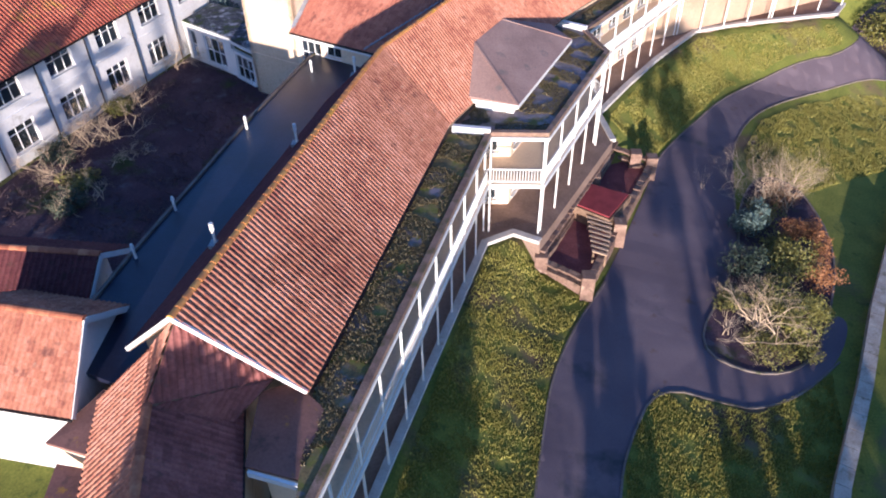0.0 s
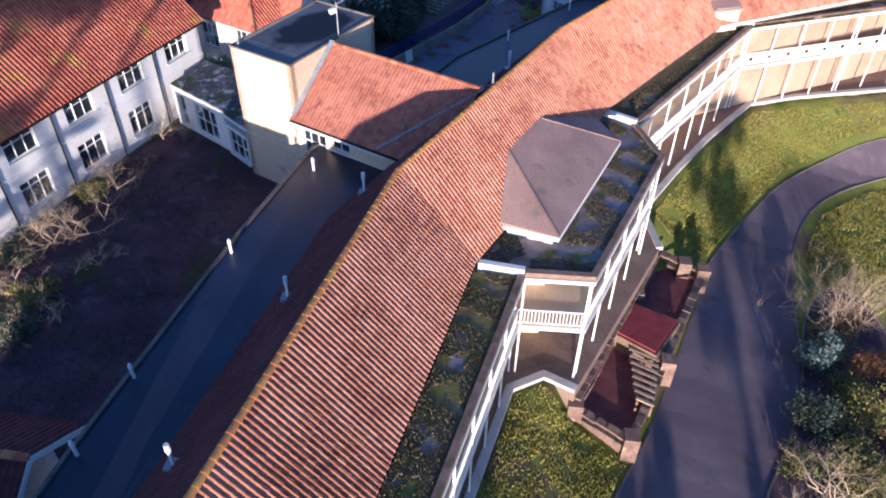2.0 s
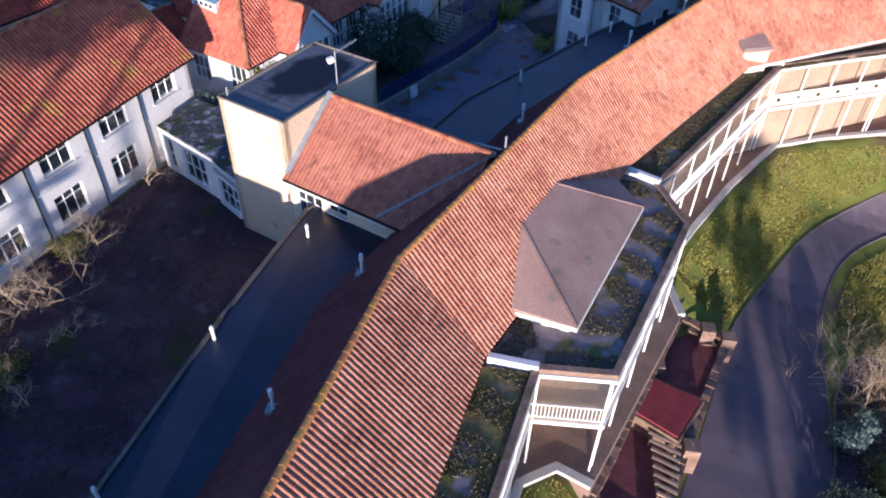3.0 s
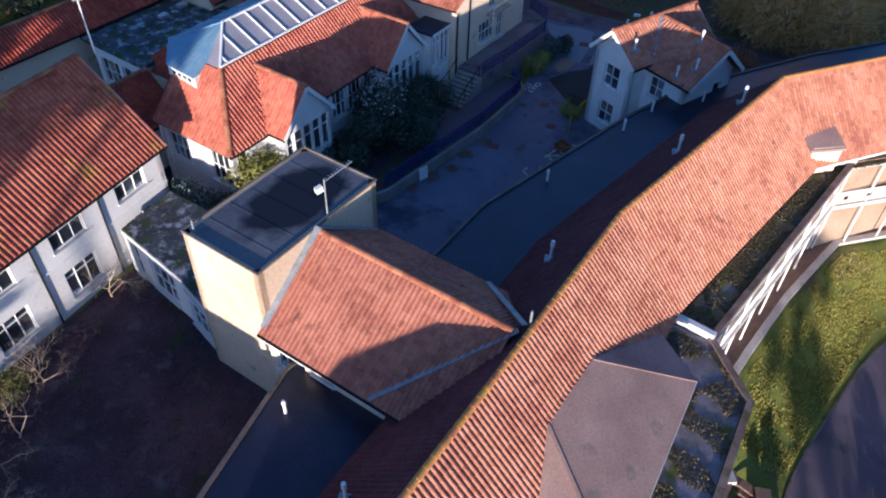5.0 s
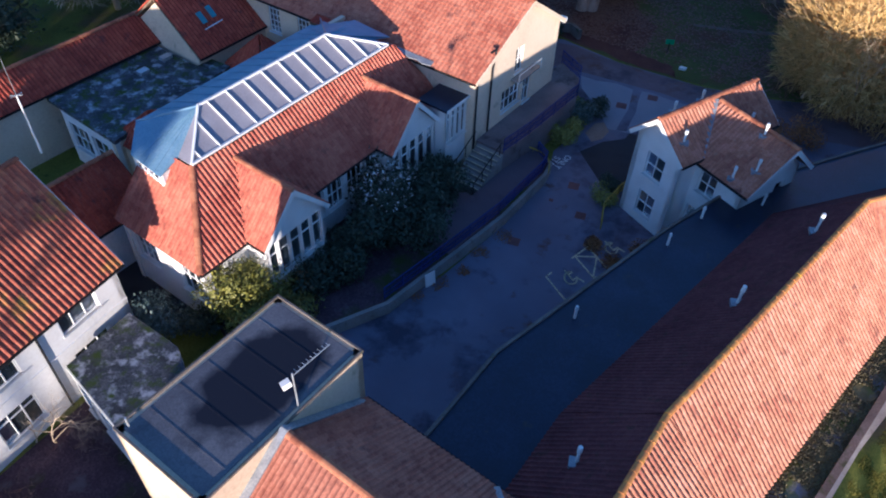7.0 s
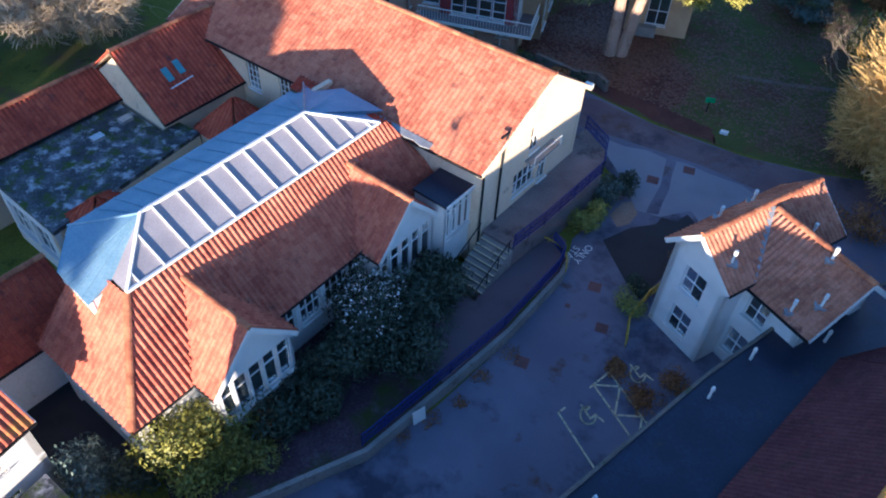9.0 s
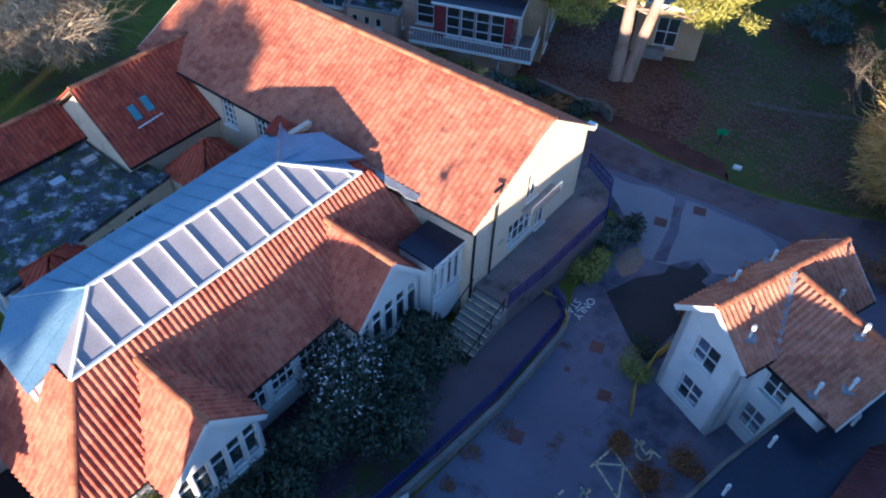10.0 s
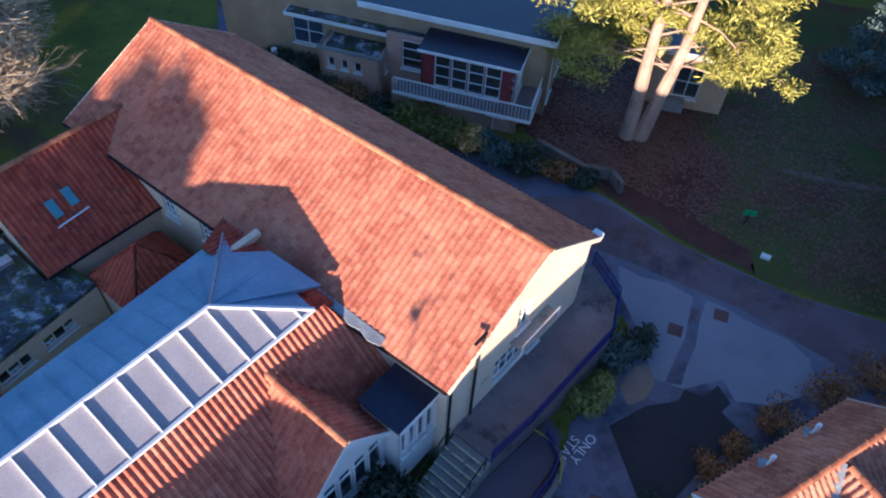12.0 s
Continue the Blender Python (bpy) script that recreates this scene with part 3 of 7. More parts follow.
def sheet_z(x, y):
    """Height of the ground sheet, flat over each half cell."""
    i, j = math.floor(x / CELL), math.floor(y / CELL)
    u, v = x / CELL - i, y / CELL - j
    z00, z11 = ground_z(i * CELL, j * CELL), ground_z((i + 1) * CELL, (j + 1) * CELL)
    if u > v:
        return z00 + (ground_z((i + 1) * CELL, j * CELL) - z00) * (u - v) + (z11 - z00) * v
    return z00 + (ground_z(i * CELL, (j + 1) * CELL) - z00) * (v - u) + (z11 - z00) * u


def smooth(poly, times=2, closed=True):
    """Round the corners of a plan outline."""
    for _ in range(times):
        out = [] if closed else [poly[0]]
        for a, b in zip(poly, poly[1:] + (poly[:1] if closed else [])):
            out += [(a[0] * 0.75 + b[0] * 0.25, a[1] * 0.75 + b[1] * 0.25), (a[0] * 0.25 + b[0] * 0.75, a[1] * 0.25 + b[1] * 0.75)]
        poly = out if closed else out + [poly[-1]]
    return poly


def drape(poly, z=None, lift=0.02, cell=CELL):
    """A sheet over the ground inside a plan outline."""
    bm = bmesh.new()
    bm.faces.new([bm.verts.new((p[0], p[1], 0)) for p in poly])
    bmesh.ops.triangulate(bm, faces=bm.faces)
    if z is None:
        for axis in (0, 1):
            lo, hi = min(p[axis] for p in poly), max(p[axis] for p in poly)
            c = math.ceil(lo / cell) * cell
            while c < hi:
                n = (1, 0, 0) if axis == 0 else (0, 1, 0)
                bmesh.ops.bisect_plane(bm, geom=bm.verts[:] + bm.edges[:] + bm.faces[:], plane_co=(c, c, 0), plane_no=n)
                c += cell
        cs = [p[0] - p[1] for p in poly]
        c = math.ceil(min(cs) / cell) * cell
        while c < max(cs):
            bmesh.ops.bisect_plane(bm, geom=bm.verts[:] + bm.edges[:] + bm.faces[:], plane_co=(c, 0, 0), plane_no=(1, -1, 0))
            c += cell
    s = Shape()
    s.v = [(v.co.x, v.co.y, (sheet_z(v.co.x, v.co.y) if z is None else z) + lift) for v in bm.verts]
    bm.verts.index_update()
    s.f = [tuple(v.index for v in f.verts) for f in bm.faces]
    bm.free()
    return s


gx = [-2500, -900, -400, -200, -120, -80] + [-60 + CELL * k for k in range(105)] + [80, 110, 150, 220, 400, 900, 2500]
gy = [-2500, -900, -400, -200, -100, -60, -40] + [-25 + CELL * k for k in range(129)] + [145, 170, 220, 300, 500, 1000, 2500]
sheet = Shape()
sheet.v = [(x, y, ground_z(x, y)) for y in gy for x in gx]
for j in range(len(gy) - 1):
    for i in range(len(gx) - 1):
        k = j * len(gx) + i
        sheet.f += [(k, k + 1, k + 1 + len(gx)), (k, k + 1 + len(gx), k + len(gx))]
ground = solid("ground", sheet, M_GRASS, "mown grass ground falling away in front of the buildings", "ground", kind="structure")

ground.data.shade_smooth()

DRIVE_IN = [(10.2, 33.2), (8.0, 28.7), (6.8, 25.0), (6.4, 21.5), (6.0, 18.5), (5.4, 10.0), (4.5, -2.0)]
DRIVE = [(14.3, 44.6), (14.9, 46.9), (17.6, 51.3), (22.6, 58.8), (28.6, 63.3), (34.5, 65.4), (36.6, 69.5), (37.5, 76.0), (45, 79), (52, 70), (40, 65.2), (33.7, 62.7), (28.3, 59.9),
         (23.9, 55.8), (21.3, 50.6), (20.4, 45.5), (19.6, 39.0), (18.0, 34.8), (15.0, 29.3), (18.4, 27.9), (22.0, 29.3), (24.4, 34.0), (25.4, 33.4), (23.7, 30.0), (20.9, 27.2), (18.1, 25.7), (16.5, 25.7), (12.6, 26.2), (10.7, 22.1), (10.0, 19.2), (9.4, 10.0), (8.5, -2.0)]
drive = solid("road", drape(smooth(DRIVE_IN[::-1] + DRIVE), lift=0.03), M_ASPHALT, "worn grey tarmac drive curving past the terrace", "driveway", kind="structure")
kerb = Shape()
for line in (DRIVE_IN, DRIVE[:7], DRIVE[10:17], DRIVE[23:]):
    kerb.sweep([(*a, sheet_z(*a) + 0.03) for a in smooth(line, 2, False)], 0.11, 0.12)
drive.data.shade_smooth()
solid("kerb", kerb, M_KERB, "pale stone edging along the tarmac drive", "kerb", kind="structure")

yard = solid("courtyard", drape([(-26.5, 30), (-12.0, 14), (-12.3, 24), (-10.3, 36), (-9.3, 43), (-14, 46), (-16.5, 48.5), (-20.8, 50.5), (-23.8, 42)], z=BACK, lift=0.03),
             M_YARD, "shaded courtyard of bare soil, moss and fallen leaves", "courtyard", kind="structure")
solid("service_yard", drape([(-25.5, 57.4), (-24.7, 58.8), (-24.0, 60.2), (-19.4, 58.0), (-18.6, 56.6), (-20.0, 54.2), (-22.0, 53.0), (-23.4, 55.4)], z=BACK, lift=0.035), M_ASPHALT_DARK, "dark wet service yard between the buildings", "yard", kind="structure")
CAR = [P(-20, -9), P(-18.6, -0.5), P(-12.4, -3.3), P(-8.4, -4.2), P(-2.8, -4.6), P(2.9, -4.2), P(4.5, -3.5), P(5.2, -3.2), P(9.5, -3.4), P(11.6, -2.4), P(13, 1.0), P(15.5, 14),
       P(12.6, 21), P(12.0, 30), P(20, 40), P(26, 40), P(22, 27), P(14.2, 24), P(15.2, 16.5), P(17.0, 10.5), P(17.9, 5)]
CAR = [tuple(p) for p in CAR] + [(-2.4, 90.0), (2.3, 87.5), (8.4, 85.7), (13.2, 85.3), (22, 86), (30, 84), (30, 78), (11.0, 71.0), (6.5, 65.5), (-1.0, 56.0), (-4.5, 49.5)]
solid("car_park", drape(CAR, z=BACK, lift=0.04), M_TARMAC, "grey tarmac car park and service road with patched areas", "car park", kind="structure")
solid("road_patch", drape([(0.1, 75.4), (1.6, 76.9), (3.0, 77.6), (3.3, 78.3), (4.2, 78.2), (4.8, 79.0), (5.4, 78.2), (5.0, 77.6), (6.1, 76.7), (4.0, 74.1), (2.4, 71.5), (1.6, 72.6)], z=BACK, lift=0.05), M_ASPHALT_DARK, "fresh black tarmac patch in the car park", "road patch", kind="structure")
solid("road_patch", drape([(-0.6, 84.9), (0.6, 84.5), (2.1, 84.5), (3.3, 84.0), (4.6, 83.9), (6.0, 83.3), (8.1, 82.7), (9.1, 81.8), (9.4, 80.0), (7.1, 78.6), (5.6, 78.4), (5.0, 79.4), (4.0, 78.8), (3.2, 78.3), (1.8, 78.5), (1.2, 80.0), (0.6, 81.4), (-0.4, 83.2)], z=BACK, lift=0.045), M_ASPHALT_PALE, "pale worn concrete patch in the service road", "road patch", kind="structure")
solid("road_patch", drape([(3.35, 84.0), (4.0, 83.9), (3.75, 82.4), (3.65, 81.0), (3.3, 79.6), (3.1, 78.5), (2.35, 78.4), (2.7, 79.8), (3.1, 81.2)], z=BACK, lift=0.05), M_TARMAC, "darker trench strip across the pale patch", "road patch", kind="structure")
solid("road_patch", drape([(0.3, 77.6), (0.9, 78.9), (1.5, 79.2), (1.9, 78.2), (1.5, 77.2), (0.8, 76.7)], z=BACK, lift=0.048), M_PAVE, "tan paved patch beside the shrubs", "road patch", kind="structure")
solid("road_patch", drape(smooth([(-6.5, 88.4), (-2.6, 89.8), (2.3, 87.4), (8.4, 85.6), (13.2, 85.2), (22, 85.8), (22, 80.5), (12.5, 81.2), (9.5, 82.2), (6.0, 83.9), (3.3, 84.5), (-0.8, 85.5), (-5.5, 86.2)], 1), z=BACK, lift=0.043), M_ROAD_BROWN, "mauve-brown leaf-stained tarmac road", "road patch", kind="structure")
for x, y, w in ((0.05, 71.7, 0.75), (0.7, 69.0, 0.7), (-2.9, 65.8, 0.75), (2.6, 81.6, 0.8), (4.8, 83.2, 0.8), (-1.2, 70.0, 0.3)):
    solid("drain_cover", drape([(x - w / 2, y - w * 0.4), (x + w * 0.4, y - w / 2), (x + w / 2, y + w * 0.4), (x - w * 0.4, y + w / 2)], z=BACK, lift=0.056), M_DRAIN, "dull red square drain cover set in tarmac", "drain cover", "drain covers")


def marking(pts, width=0.1, z=BACK + 0.062, closed=False):
    s = Shape()
    pts = [Vector(p) for p in pts]
    for a, b in zip(pts, pts[1:] + (pts[:1] if closed else [])):
        if (b - a).length < 1e-4:
            continue
        d = (b - a).normalized()
        n = Vector((-d.y, d.x)) * width / 2
        a, b = a - d * width * 0.3, b + d * width * 0.3
        s.face((*(a - n), z), (*(b - n), z), (*(b + n), z), (*(a + n), z))
    return s


BD = Vector((2.35, -2.85)).normalized()
BN = Vector((0.58, 0.815))
B0 = Vector((-0.75, 63.45))
for o, length in ((0.0, 3.7), (2.45, 3.6), (3.6, 3.5)):
    s = marking([B0 + BN * o, B0 + BN * o + BD * length])
    solid("bay_line", s, M_ROADPAINT, "faded cream parking bay line on tarmac", "road marking", "parking lines")
solid("bay_line", marking([B0, B0 + BN * 0.45]), M_ROADPAINT, "short cream end stroke of a parking bay", "road marking", "parking lines")
solid("bay_line", marking([B0 + BN * 2.2, B0 + BN * 3.8]), M_ROADPAINT, "cream end stroke of the hatched strip", "road marking", "parking lines")
zig = [B0 + BN * (2.45 + 1.15 * (k % 2)) + BD * (0.9 * k) for k in range(5)]
solid("bay_hatching", marking(zig), M_ROADPAINT, "faded cream zigzag hatching between parking bays", "road marking")
for off in (1.25, 4.85):
    c = B0 + BN * off + BD * 1.0
    arc = [c + (BN * math.cos(w) + BD * math.sin(w)) * 0.42 for w in [math.pi * (0.25 + 1.5 * k / 12) for k in range(13)]]
    s = marking(arc, 0.1)
    for a, b in ((c - BD * 0.6, c + BD * 0.2), (c + BD * 0.2, c + BD * 0.2 + BN * 0.35), (c + BD * 0.2 + BN * 0.35, c + BD * 0.7 + BN * 0.5), (c - BD * 0.25, c - BD * 0.25 + BN * 0.3)):
        t = marking([a, b], 0.1)
        i = len(s.v)
        s.v += t.v
        s.f += [tuple(i + q for q in f) for f in t.f]
    solid("wheelchair_symbol", s, M_ROADPAINT, "faded cream wheelchair symbol painted on tarmac", "road marking", "wheelchair symbols")


def lettering(name, body, x, y, z, size, turn, mat, label, category, parent=None):
    cu = bpy.data.curves.new(name, "FONT")
    cu.body, cu.size, cu.align_x, cu.extrude = body, size, "CENTER", 0.004
    tmp = bpy.data.objects.new(name, cu)
    me = bpy.data.meshes.new_from_object(tmp)
    bpy.data.objects.remove(tmp)
    me.materials.append(mat)
    ob = new(name, me)
    ob.matrix_world = pose(x, y, z, 0, 0, turn)
    return tagged(ob, label, category)


lettering("painted_words", "STAFF", -1.75, 73.75, BACK + 0.065, 0.62, 245, M_WHITE, "white painted words STAFF on tarmac", "road marking")
lettering("painted_words", "ONLY", -1.05, 74.05, BACK + 0.065, 0.62, 245, M_WHITE, "white painted word ONLY on tarmac", "road marking")

# ---- long curved building ----
HALF, EAVE, TOP = 3.65, 12.85, 16.6
F_EAVE, B_EAVE = offset(RIDGE, HALF), offset(RIDGE, -HALF)
F_EAVE[0] = tuple(Vector(F_EAVE[0]).lerp(Vector(F_EAVE[1]), 0.055))
B_EAVE[0] = tuple(Vector(B_EAVE[0]).lerp(Vector(B_EAVE[1]), 0.06))
F_WALL, B_WALL = offset(RIDGE, HALF - 0.35), offset(RIDGE, -HALF + 0.35)
F_WALL[0] = tuple(Vector(F_WALL[0]).lerp(Vector(F_WALL[1]), 0.09))
B_WALL[0] = tuple(Vector(B_WALL[0]).lerp(Vector(B_WALL[1]), 0.09))
long_building = thing("long_building", -2.8, 34.8, 5.5, "long curved two-storey building with red pantile roof and white veranda", "building")
for i in range(4):
    sides = [(F_EAVE[i], F_EAVE[i + 1], RIDGE[i + 1], RIDGE[i]), (B_EAVE[i + 1], B_EAVE[i], RIDGE[i], RIDGE[i + 1])]
    quads = [((*a, EAVE), (*b, EAVE), (*c, TOP), (*d, TOP)) for a, b, c, d in sides]
    deck = Shape()
    for q in quads:
        deck.slab(q, 0.15)
    part("roof_deck", deck, M_WOOD, long_building)
    if i == 0:
        MAIN_FRONT = quads[0]
        # rear slope takes the tile colour with shade painted in
        tiles(long_building, [quads[1]], M_TILE_SHADE, roll=0.6)
    else:
        tiles(long_building, [quads[0]], M_TILE)
        tiles(long_building, [quads[1]], M_TILE_SHADE, roll=0.6)
    wins = []
    fl = (Vector(F_WALL[i + 1]) - Vector(F_WALL[i])).length
    s = 0.9
    while s + 1.5 < fl and i < 3:
        wins += [(s, s + 1.35, 9.25, 11.5, 2, 3), (s + 0.1, s + 1.25, 5.75, 7.9, 2, 3)]
        s += 2.35
    facade(long_building, F_WALL[i], F_WALL[i + 1], 2.0, EAVE - 0.05, wins, M_CREAM if i < 3 else M_TAN)
    wall(long_building, B_WALL[i + 1], B_WALL[i], 7.0, EAVE - 0.05, (), 0.3, M_RENDER)
ridge_line(long_building, [(*p, TOP + 0.08) for p in RIDGE], M_RIDGE, 0.105)
verge = Shape()
for e in (F_EAVE[0], B_EAVE[0]):
    verge.beam((*e, EAVE + 0.02), (*RIDGE[0], TOP + 0.05), 0.12, 0.16)
part("bargeboard", verge, M_WHITE, long_building, "white painted bargeboard")
end = Shape()
for k in (0, 4):
    f, b, r = F_WALL[k], B_WALL[k], RIDGE[k]
    d = (Vector(RIDGE[1]) - Vector(RIDGE[0])).normalized() * 0.3 if k == 0 else (Vector(RIDGE[3]) - Vector(RIDGE[4])).normalized() * 0.3
    r = Vector(r) + d * (5 if k == 0 else 0)
    q = [(f[0], f[1], 2.0), (b[0], b[1], 2.0), (b[0], b[1], EAVE), (r[0], r[1], TOP - 0.2), (f[0], f[1], EAVE)]
    i0 = len(end.v)
    end.v += q + [(x + d.x, y + d.y, z) for x, y, z in q]
    end.f += [tuple(range(i0, i0 + 5)), tuple(range(i0 + 9, i0 + 4, -1))] + [(i0 + j, i0 + 5 + j, i0 + 5 + (j + 1) % 5, i0 + (j + 1) % 5) for j in range(5)]
for j in (0, 1):
    half = Shape()
    half.v = end.v[10 * j:10 * j + 10]
    half.f = [tuple(q - 10 * j for q in f) for f in end.f[7 * j:7 * j + 7]]
    part("gable_wall", half, M_CREAM, long_building)

# rear corridor with a flat roof
FLAT_OUT = [(-12.9, 16.5), (-12.3, 22.3), (-10.5, 34.6), (-9.0, 42.3), (-4.4, 49.9), (-2.4, 54.5), (1.2, 59.4), (4.8, 64.3), (8.7, 68.9), (18, 75.5), (27, 80.5)]
FLAT_Z = 12.35
corridor = thing("rear_corridor", -9, 35, BACK, "low rear corridor with dark wet felt roof", "corridor")
ring = FLAT_OUT + [(30, 78), (12.0, 66.8), (1.6, 52.2), (-5.2, 36.6), (-9.2, 15.4)]
part("flat_roof", Shape().slab([(x, y, FLAT_Z) for x, y in ring], 0.25), M_FELT, corridor, "dark wet bitumen felt")
up = Shape()
up.sweep([(*a, FLAT_Z + 0.02) for a in FLAT_OUT], 0.16, 0.16)
part("parapet", up, M_KERB, corridor)
for a, b in zip(FLAT_OUT[1:], FLAT_OUT):
    if b[1] < 42 or b[1] > 49:
        d = (Vector(b) - Vector(a)).length
        wins = []
        s = 1.0
        while s + 1.4 < d:
            wins.append((s, s + 1.3, 10.0, 11.3, 2, 2))
            s += 2.6
        facade(corridor, a, b, 7.6, FLAT_Z - 0.25, wins, M_RENDER)

# upper veranda: slab roof with planting, posts, rails, floor
VER = [(-1.75, 10.4), (2.97, 33.9), (6.1, 34.05), (10.0, 44.3), (8.75, 47.5), (18.05, 62.7), (27.0, 66.7), (34.2, 70.0)]
veranda = thing("veranda", 3, 34, 5.5, "two-storey white timber veranda with planted flat roof", "veranda")
inner = [F_WALL[0]] + [F_WALL[1], (2.5, 41.0), F_WALL[2], F_WALL[3], F_WALL[4]]
V_ROOF = 12.25
roof_ring = VER + inner[::-1]
part("roof_slab", Shape().slab([(x, y, V_ROOF) for x, y in roof_ring], 0.22), M_FELT, veranda)
rim = Shape()
rim.sweep([(*a, V_ROOF + 0.05) for a in offset(VER, -0.1)], 0.3, 0.26)
part("roof_edge", rim, M_EDGE, veranda, "weathered pink-brown roof edging with lichen")
fas = Shape()
fas.sweep([(*a, V_ROOF - 0.24) for a in offset(VER, 0.03)], 0.09, 0.2)
part("fascia", fas, M_WHITE, veranda)
DECK_Z = 9.0
deckpoly = [(x, y, DECK_Z) for x, y in offset(VER, -0.05)] + [(x, y, DECK_Z) for x, y in inner[::-1]]
part("upper_floor", Shape().slab(deckpoly, 0.2), M_CREAM, veranda)
edge = Shape()
edge.sweep([(*a, DECK_Z - 0.12) for a in offset(VER, -0.02)], 0.1, 0.22)
part("floor_edge", edge, M_WHITE, veranda)
line = offset(VER, -0.12)
for i, (a, b) in enumerate(zip(line, line[1:])):
    a, b = Vector(a), Vector(b)
    n = max(1, round((b - a).length / 2.45))
    for k in range(n + (i == len(line) - 2)):
        p = a + (b - a) * (k / n)
        for o in ((0,) if k else (-0.16, 0.16)):
            q = p + (b - a).normalized() * o
            part("post", Shape().beam((*q, DECK_Z), (*q, V_ROOF - 0.22), 0.095), M_WHITE, veranda)
            part("post", Shape().beam((*q, 5.5), (*q, DECK_Z - 0.2), 0.095), M_WHITE, veranda)
    for h in (0.95, 0.12):
        part("rail", Shape().beam((*a, DECK_Z + h), (*b, DECK_Z + h), 0.07, 0.07), M_WHITE, veranda)
    bal = Shape()
    m = max(2, round((b - a).length / 0.17))
    for k in range(m + 1):
        p = a + (b - a) * (k / m)
        bal.beam((*p, DECK_Z + 0.12), (*p, DECK_Z + 0.93), 0.035)
    tagged(part("balustrade", bal, M_WHITE, veranda), kind="stuff")
    if i >= 5:
        part("balcony_panel", Shape().beam((*a, DECK_Z + 0.5), (*b, DECK_Z + 0.5), 0.05, 0.72), M_CREAM, veranda, "cream boarded balcony panel")
        m2 = round((b - a).length / 1.6)
        for k in range(m2):
            p = a + (b - a) * ((k + 0.5) / m2)
            q = (b - a).normalized() * 0.14
            o = Vector((q.y, -q.x)) * 0.25
            part("panel_opening", Shape().beam((*(p - q + o), DECK_Z + 0.52), (*(p + q + o), DECK_Z + 0.52), 0.04, 0.26), M_BLACK, veranda)
# upstands dividing the planted roof
for a, b in (((0.9, 34.1), (2.97, 33.9)), ((6.9, 48.5), (8.75, 47.5)), ((15.4, 62.2), (18.05, 62.7))):
    part("upstand", Shape().beam((*a, V_ROOF + 0.2), (*b, V_ROOF + 0.2), 0.28, 0.4), M_WHITE, veranda)
# planting on the roof
PLANT = [[F_EAVE[0], F_EAVE[1], (2.75, 33.7), (-1.95, 10.6)], [(1.0, 34.4), (2.95, 34.2), (5.95, 34.35), (9.7, 44.3), (8.5, 47.4), (6.7, 48.2)], [F_EAVE[2], F_EAVE[3], (17.8, 62.5), (8.8, 47.9)], [F_EAVE[3], F_EAVE[4], (33.0, 69.3), (26.9, 66.9), (18.2, 62.9)]]
for poly in PLANT:
    part("planting_bed", Shape().slab([(p[0], p[1], V_ROOF + 0.06) for p in poly], 0.05), M_GRAVEL if poly is PLANT[1] else M_SEDUM, veranda, "grey roof gravel with moss" if poly is PLANT[1] else "brown and green sedum planting")

hatch = thing("roof_hatch", 15.9, 61.9, V_ROOF, "small grey hatch with flat lead roof on the planted roof", "roof hatch")
part("body", Shape().prism([(14.9, 61.0), (16.6, 61.6), (16.1, 63.0), (14.4, 62.4)], V_ROOF, 14.0), M_CREAM, hatch)
part("cover", Shape().slab([(14.75, 60.85, 13.95), (16.75, 61.5, 13.95), (16.2, 63.2, 14.45), (14.2, 62.5, 14.45)], 0.15), M_FELT_GREY, hatch)
part("fascia", Shape().sweep([(*p, EAVE - 0.1) for p in offset(F_EAVE[3:], -0.02)], 0.06, 0.16), M_WHITE, long_building)

# pavilion roof over the bay
pavilion = thing("pavilion", 4.5, 40, V_ROOF, "hipped grey felt pavilion roof beside the ridge", "pavilion roof")
E = 13.1
pw, ps, pe, pn = (1.64, 36.3, E + 0.12), (4.38, 35.7, E), (7.6, 44.4, E), (6.2, 46.8, E)
apex = (3.2, 43.4, 14.72)
knee = (1.66, 40.1, 14.72)
for pts in ([pw, ps, knee], [ps, pe, apex], [ps, apex, knee], [pe, pn, apex]):
    part("roof_slope", Shape().slab(pts, 0.12), M_FELT_GREY, pavilion, "grey-brown felt slope")
part("fascia", Shape().sweep([(a[0], a[1], E - 0.14) for a in (pw, ps, pe, pn)], 0.06, 0.2), M_WHITE, pavilion)
for a, b in ((ps, knee), (pe, apex)):
    part("hip_strip", Shape().beam((a[0], a[1], a[2] + 0.01), (b[0], b[1], b[2] + 0.01), 0.14, 0.04), M_FELT_GREY, pavilion)
part("clerestory", Shape().prism([(2.0, 36.6), (4.15, 36.15), (7.2, 44.3), (6.0, 46.3)], V_ROOF, E - 0.1), M_WHITE, pavilion)

# two-storey bay under the pavilion
BAYW = [(-0.6, 36.9), (1.4, 36.6), (4.1, 36.85), (7.1, 44.2), (5.0, 46.6)]
for k, (a, b) in enumerate(zip(BAYW, BAYW[1:])):
    n = (Vector(b) - Vector(a)).length
    cols = max(1, int(n / 1.9))
    wins = [(n * (i + 0.5) / cols - 0.6, n * (i + 0.5) / cols + 0.6, lo, lo + 2.1, 2, 3) for i in range(cols) for lo in (5.85, 9.35)]
    facade(long_building, a, b, 5.4, V_ROOF - 0.25, wins, M_CREAM)

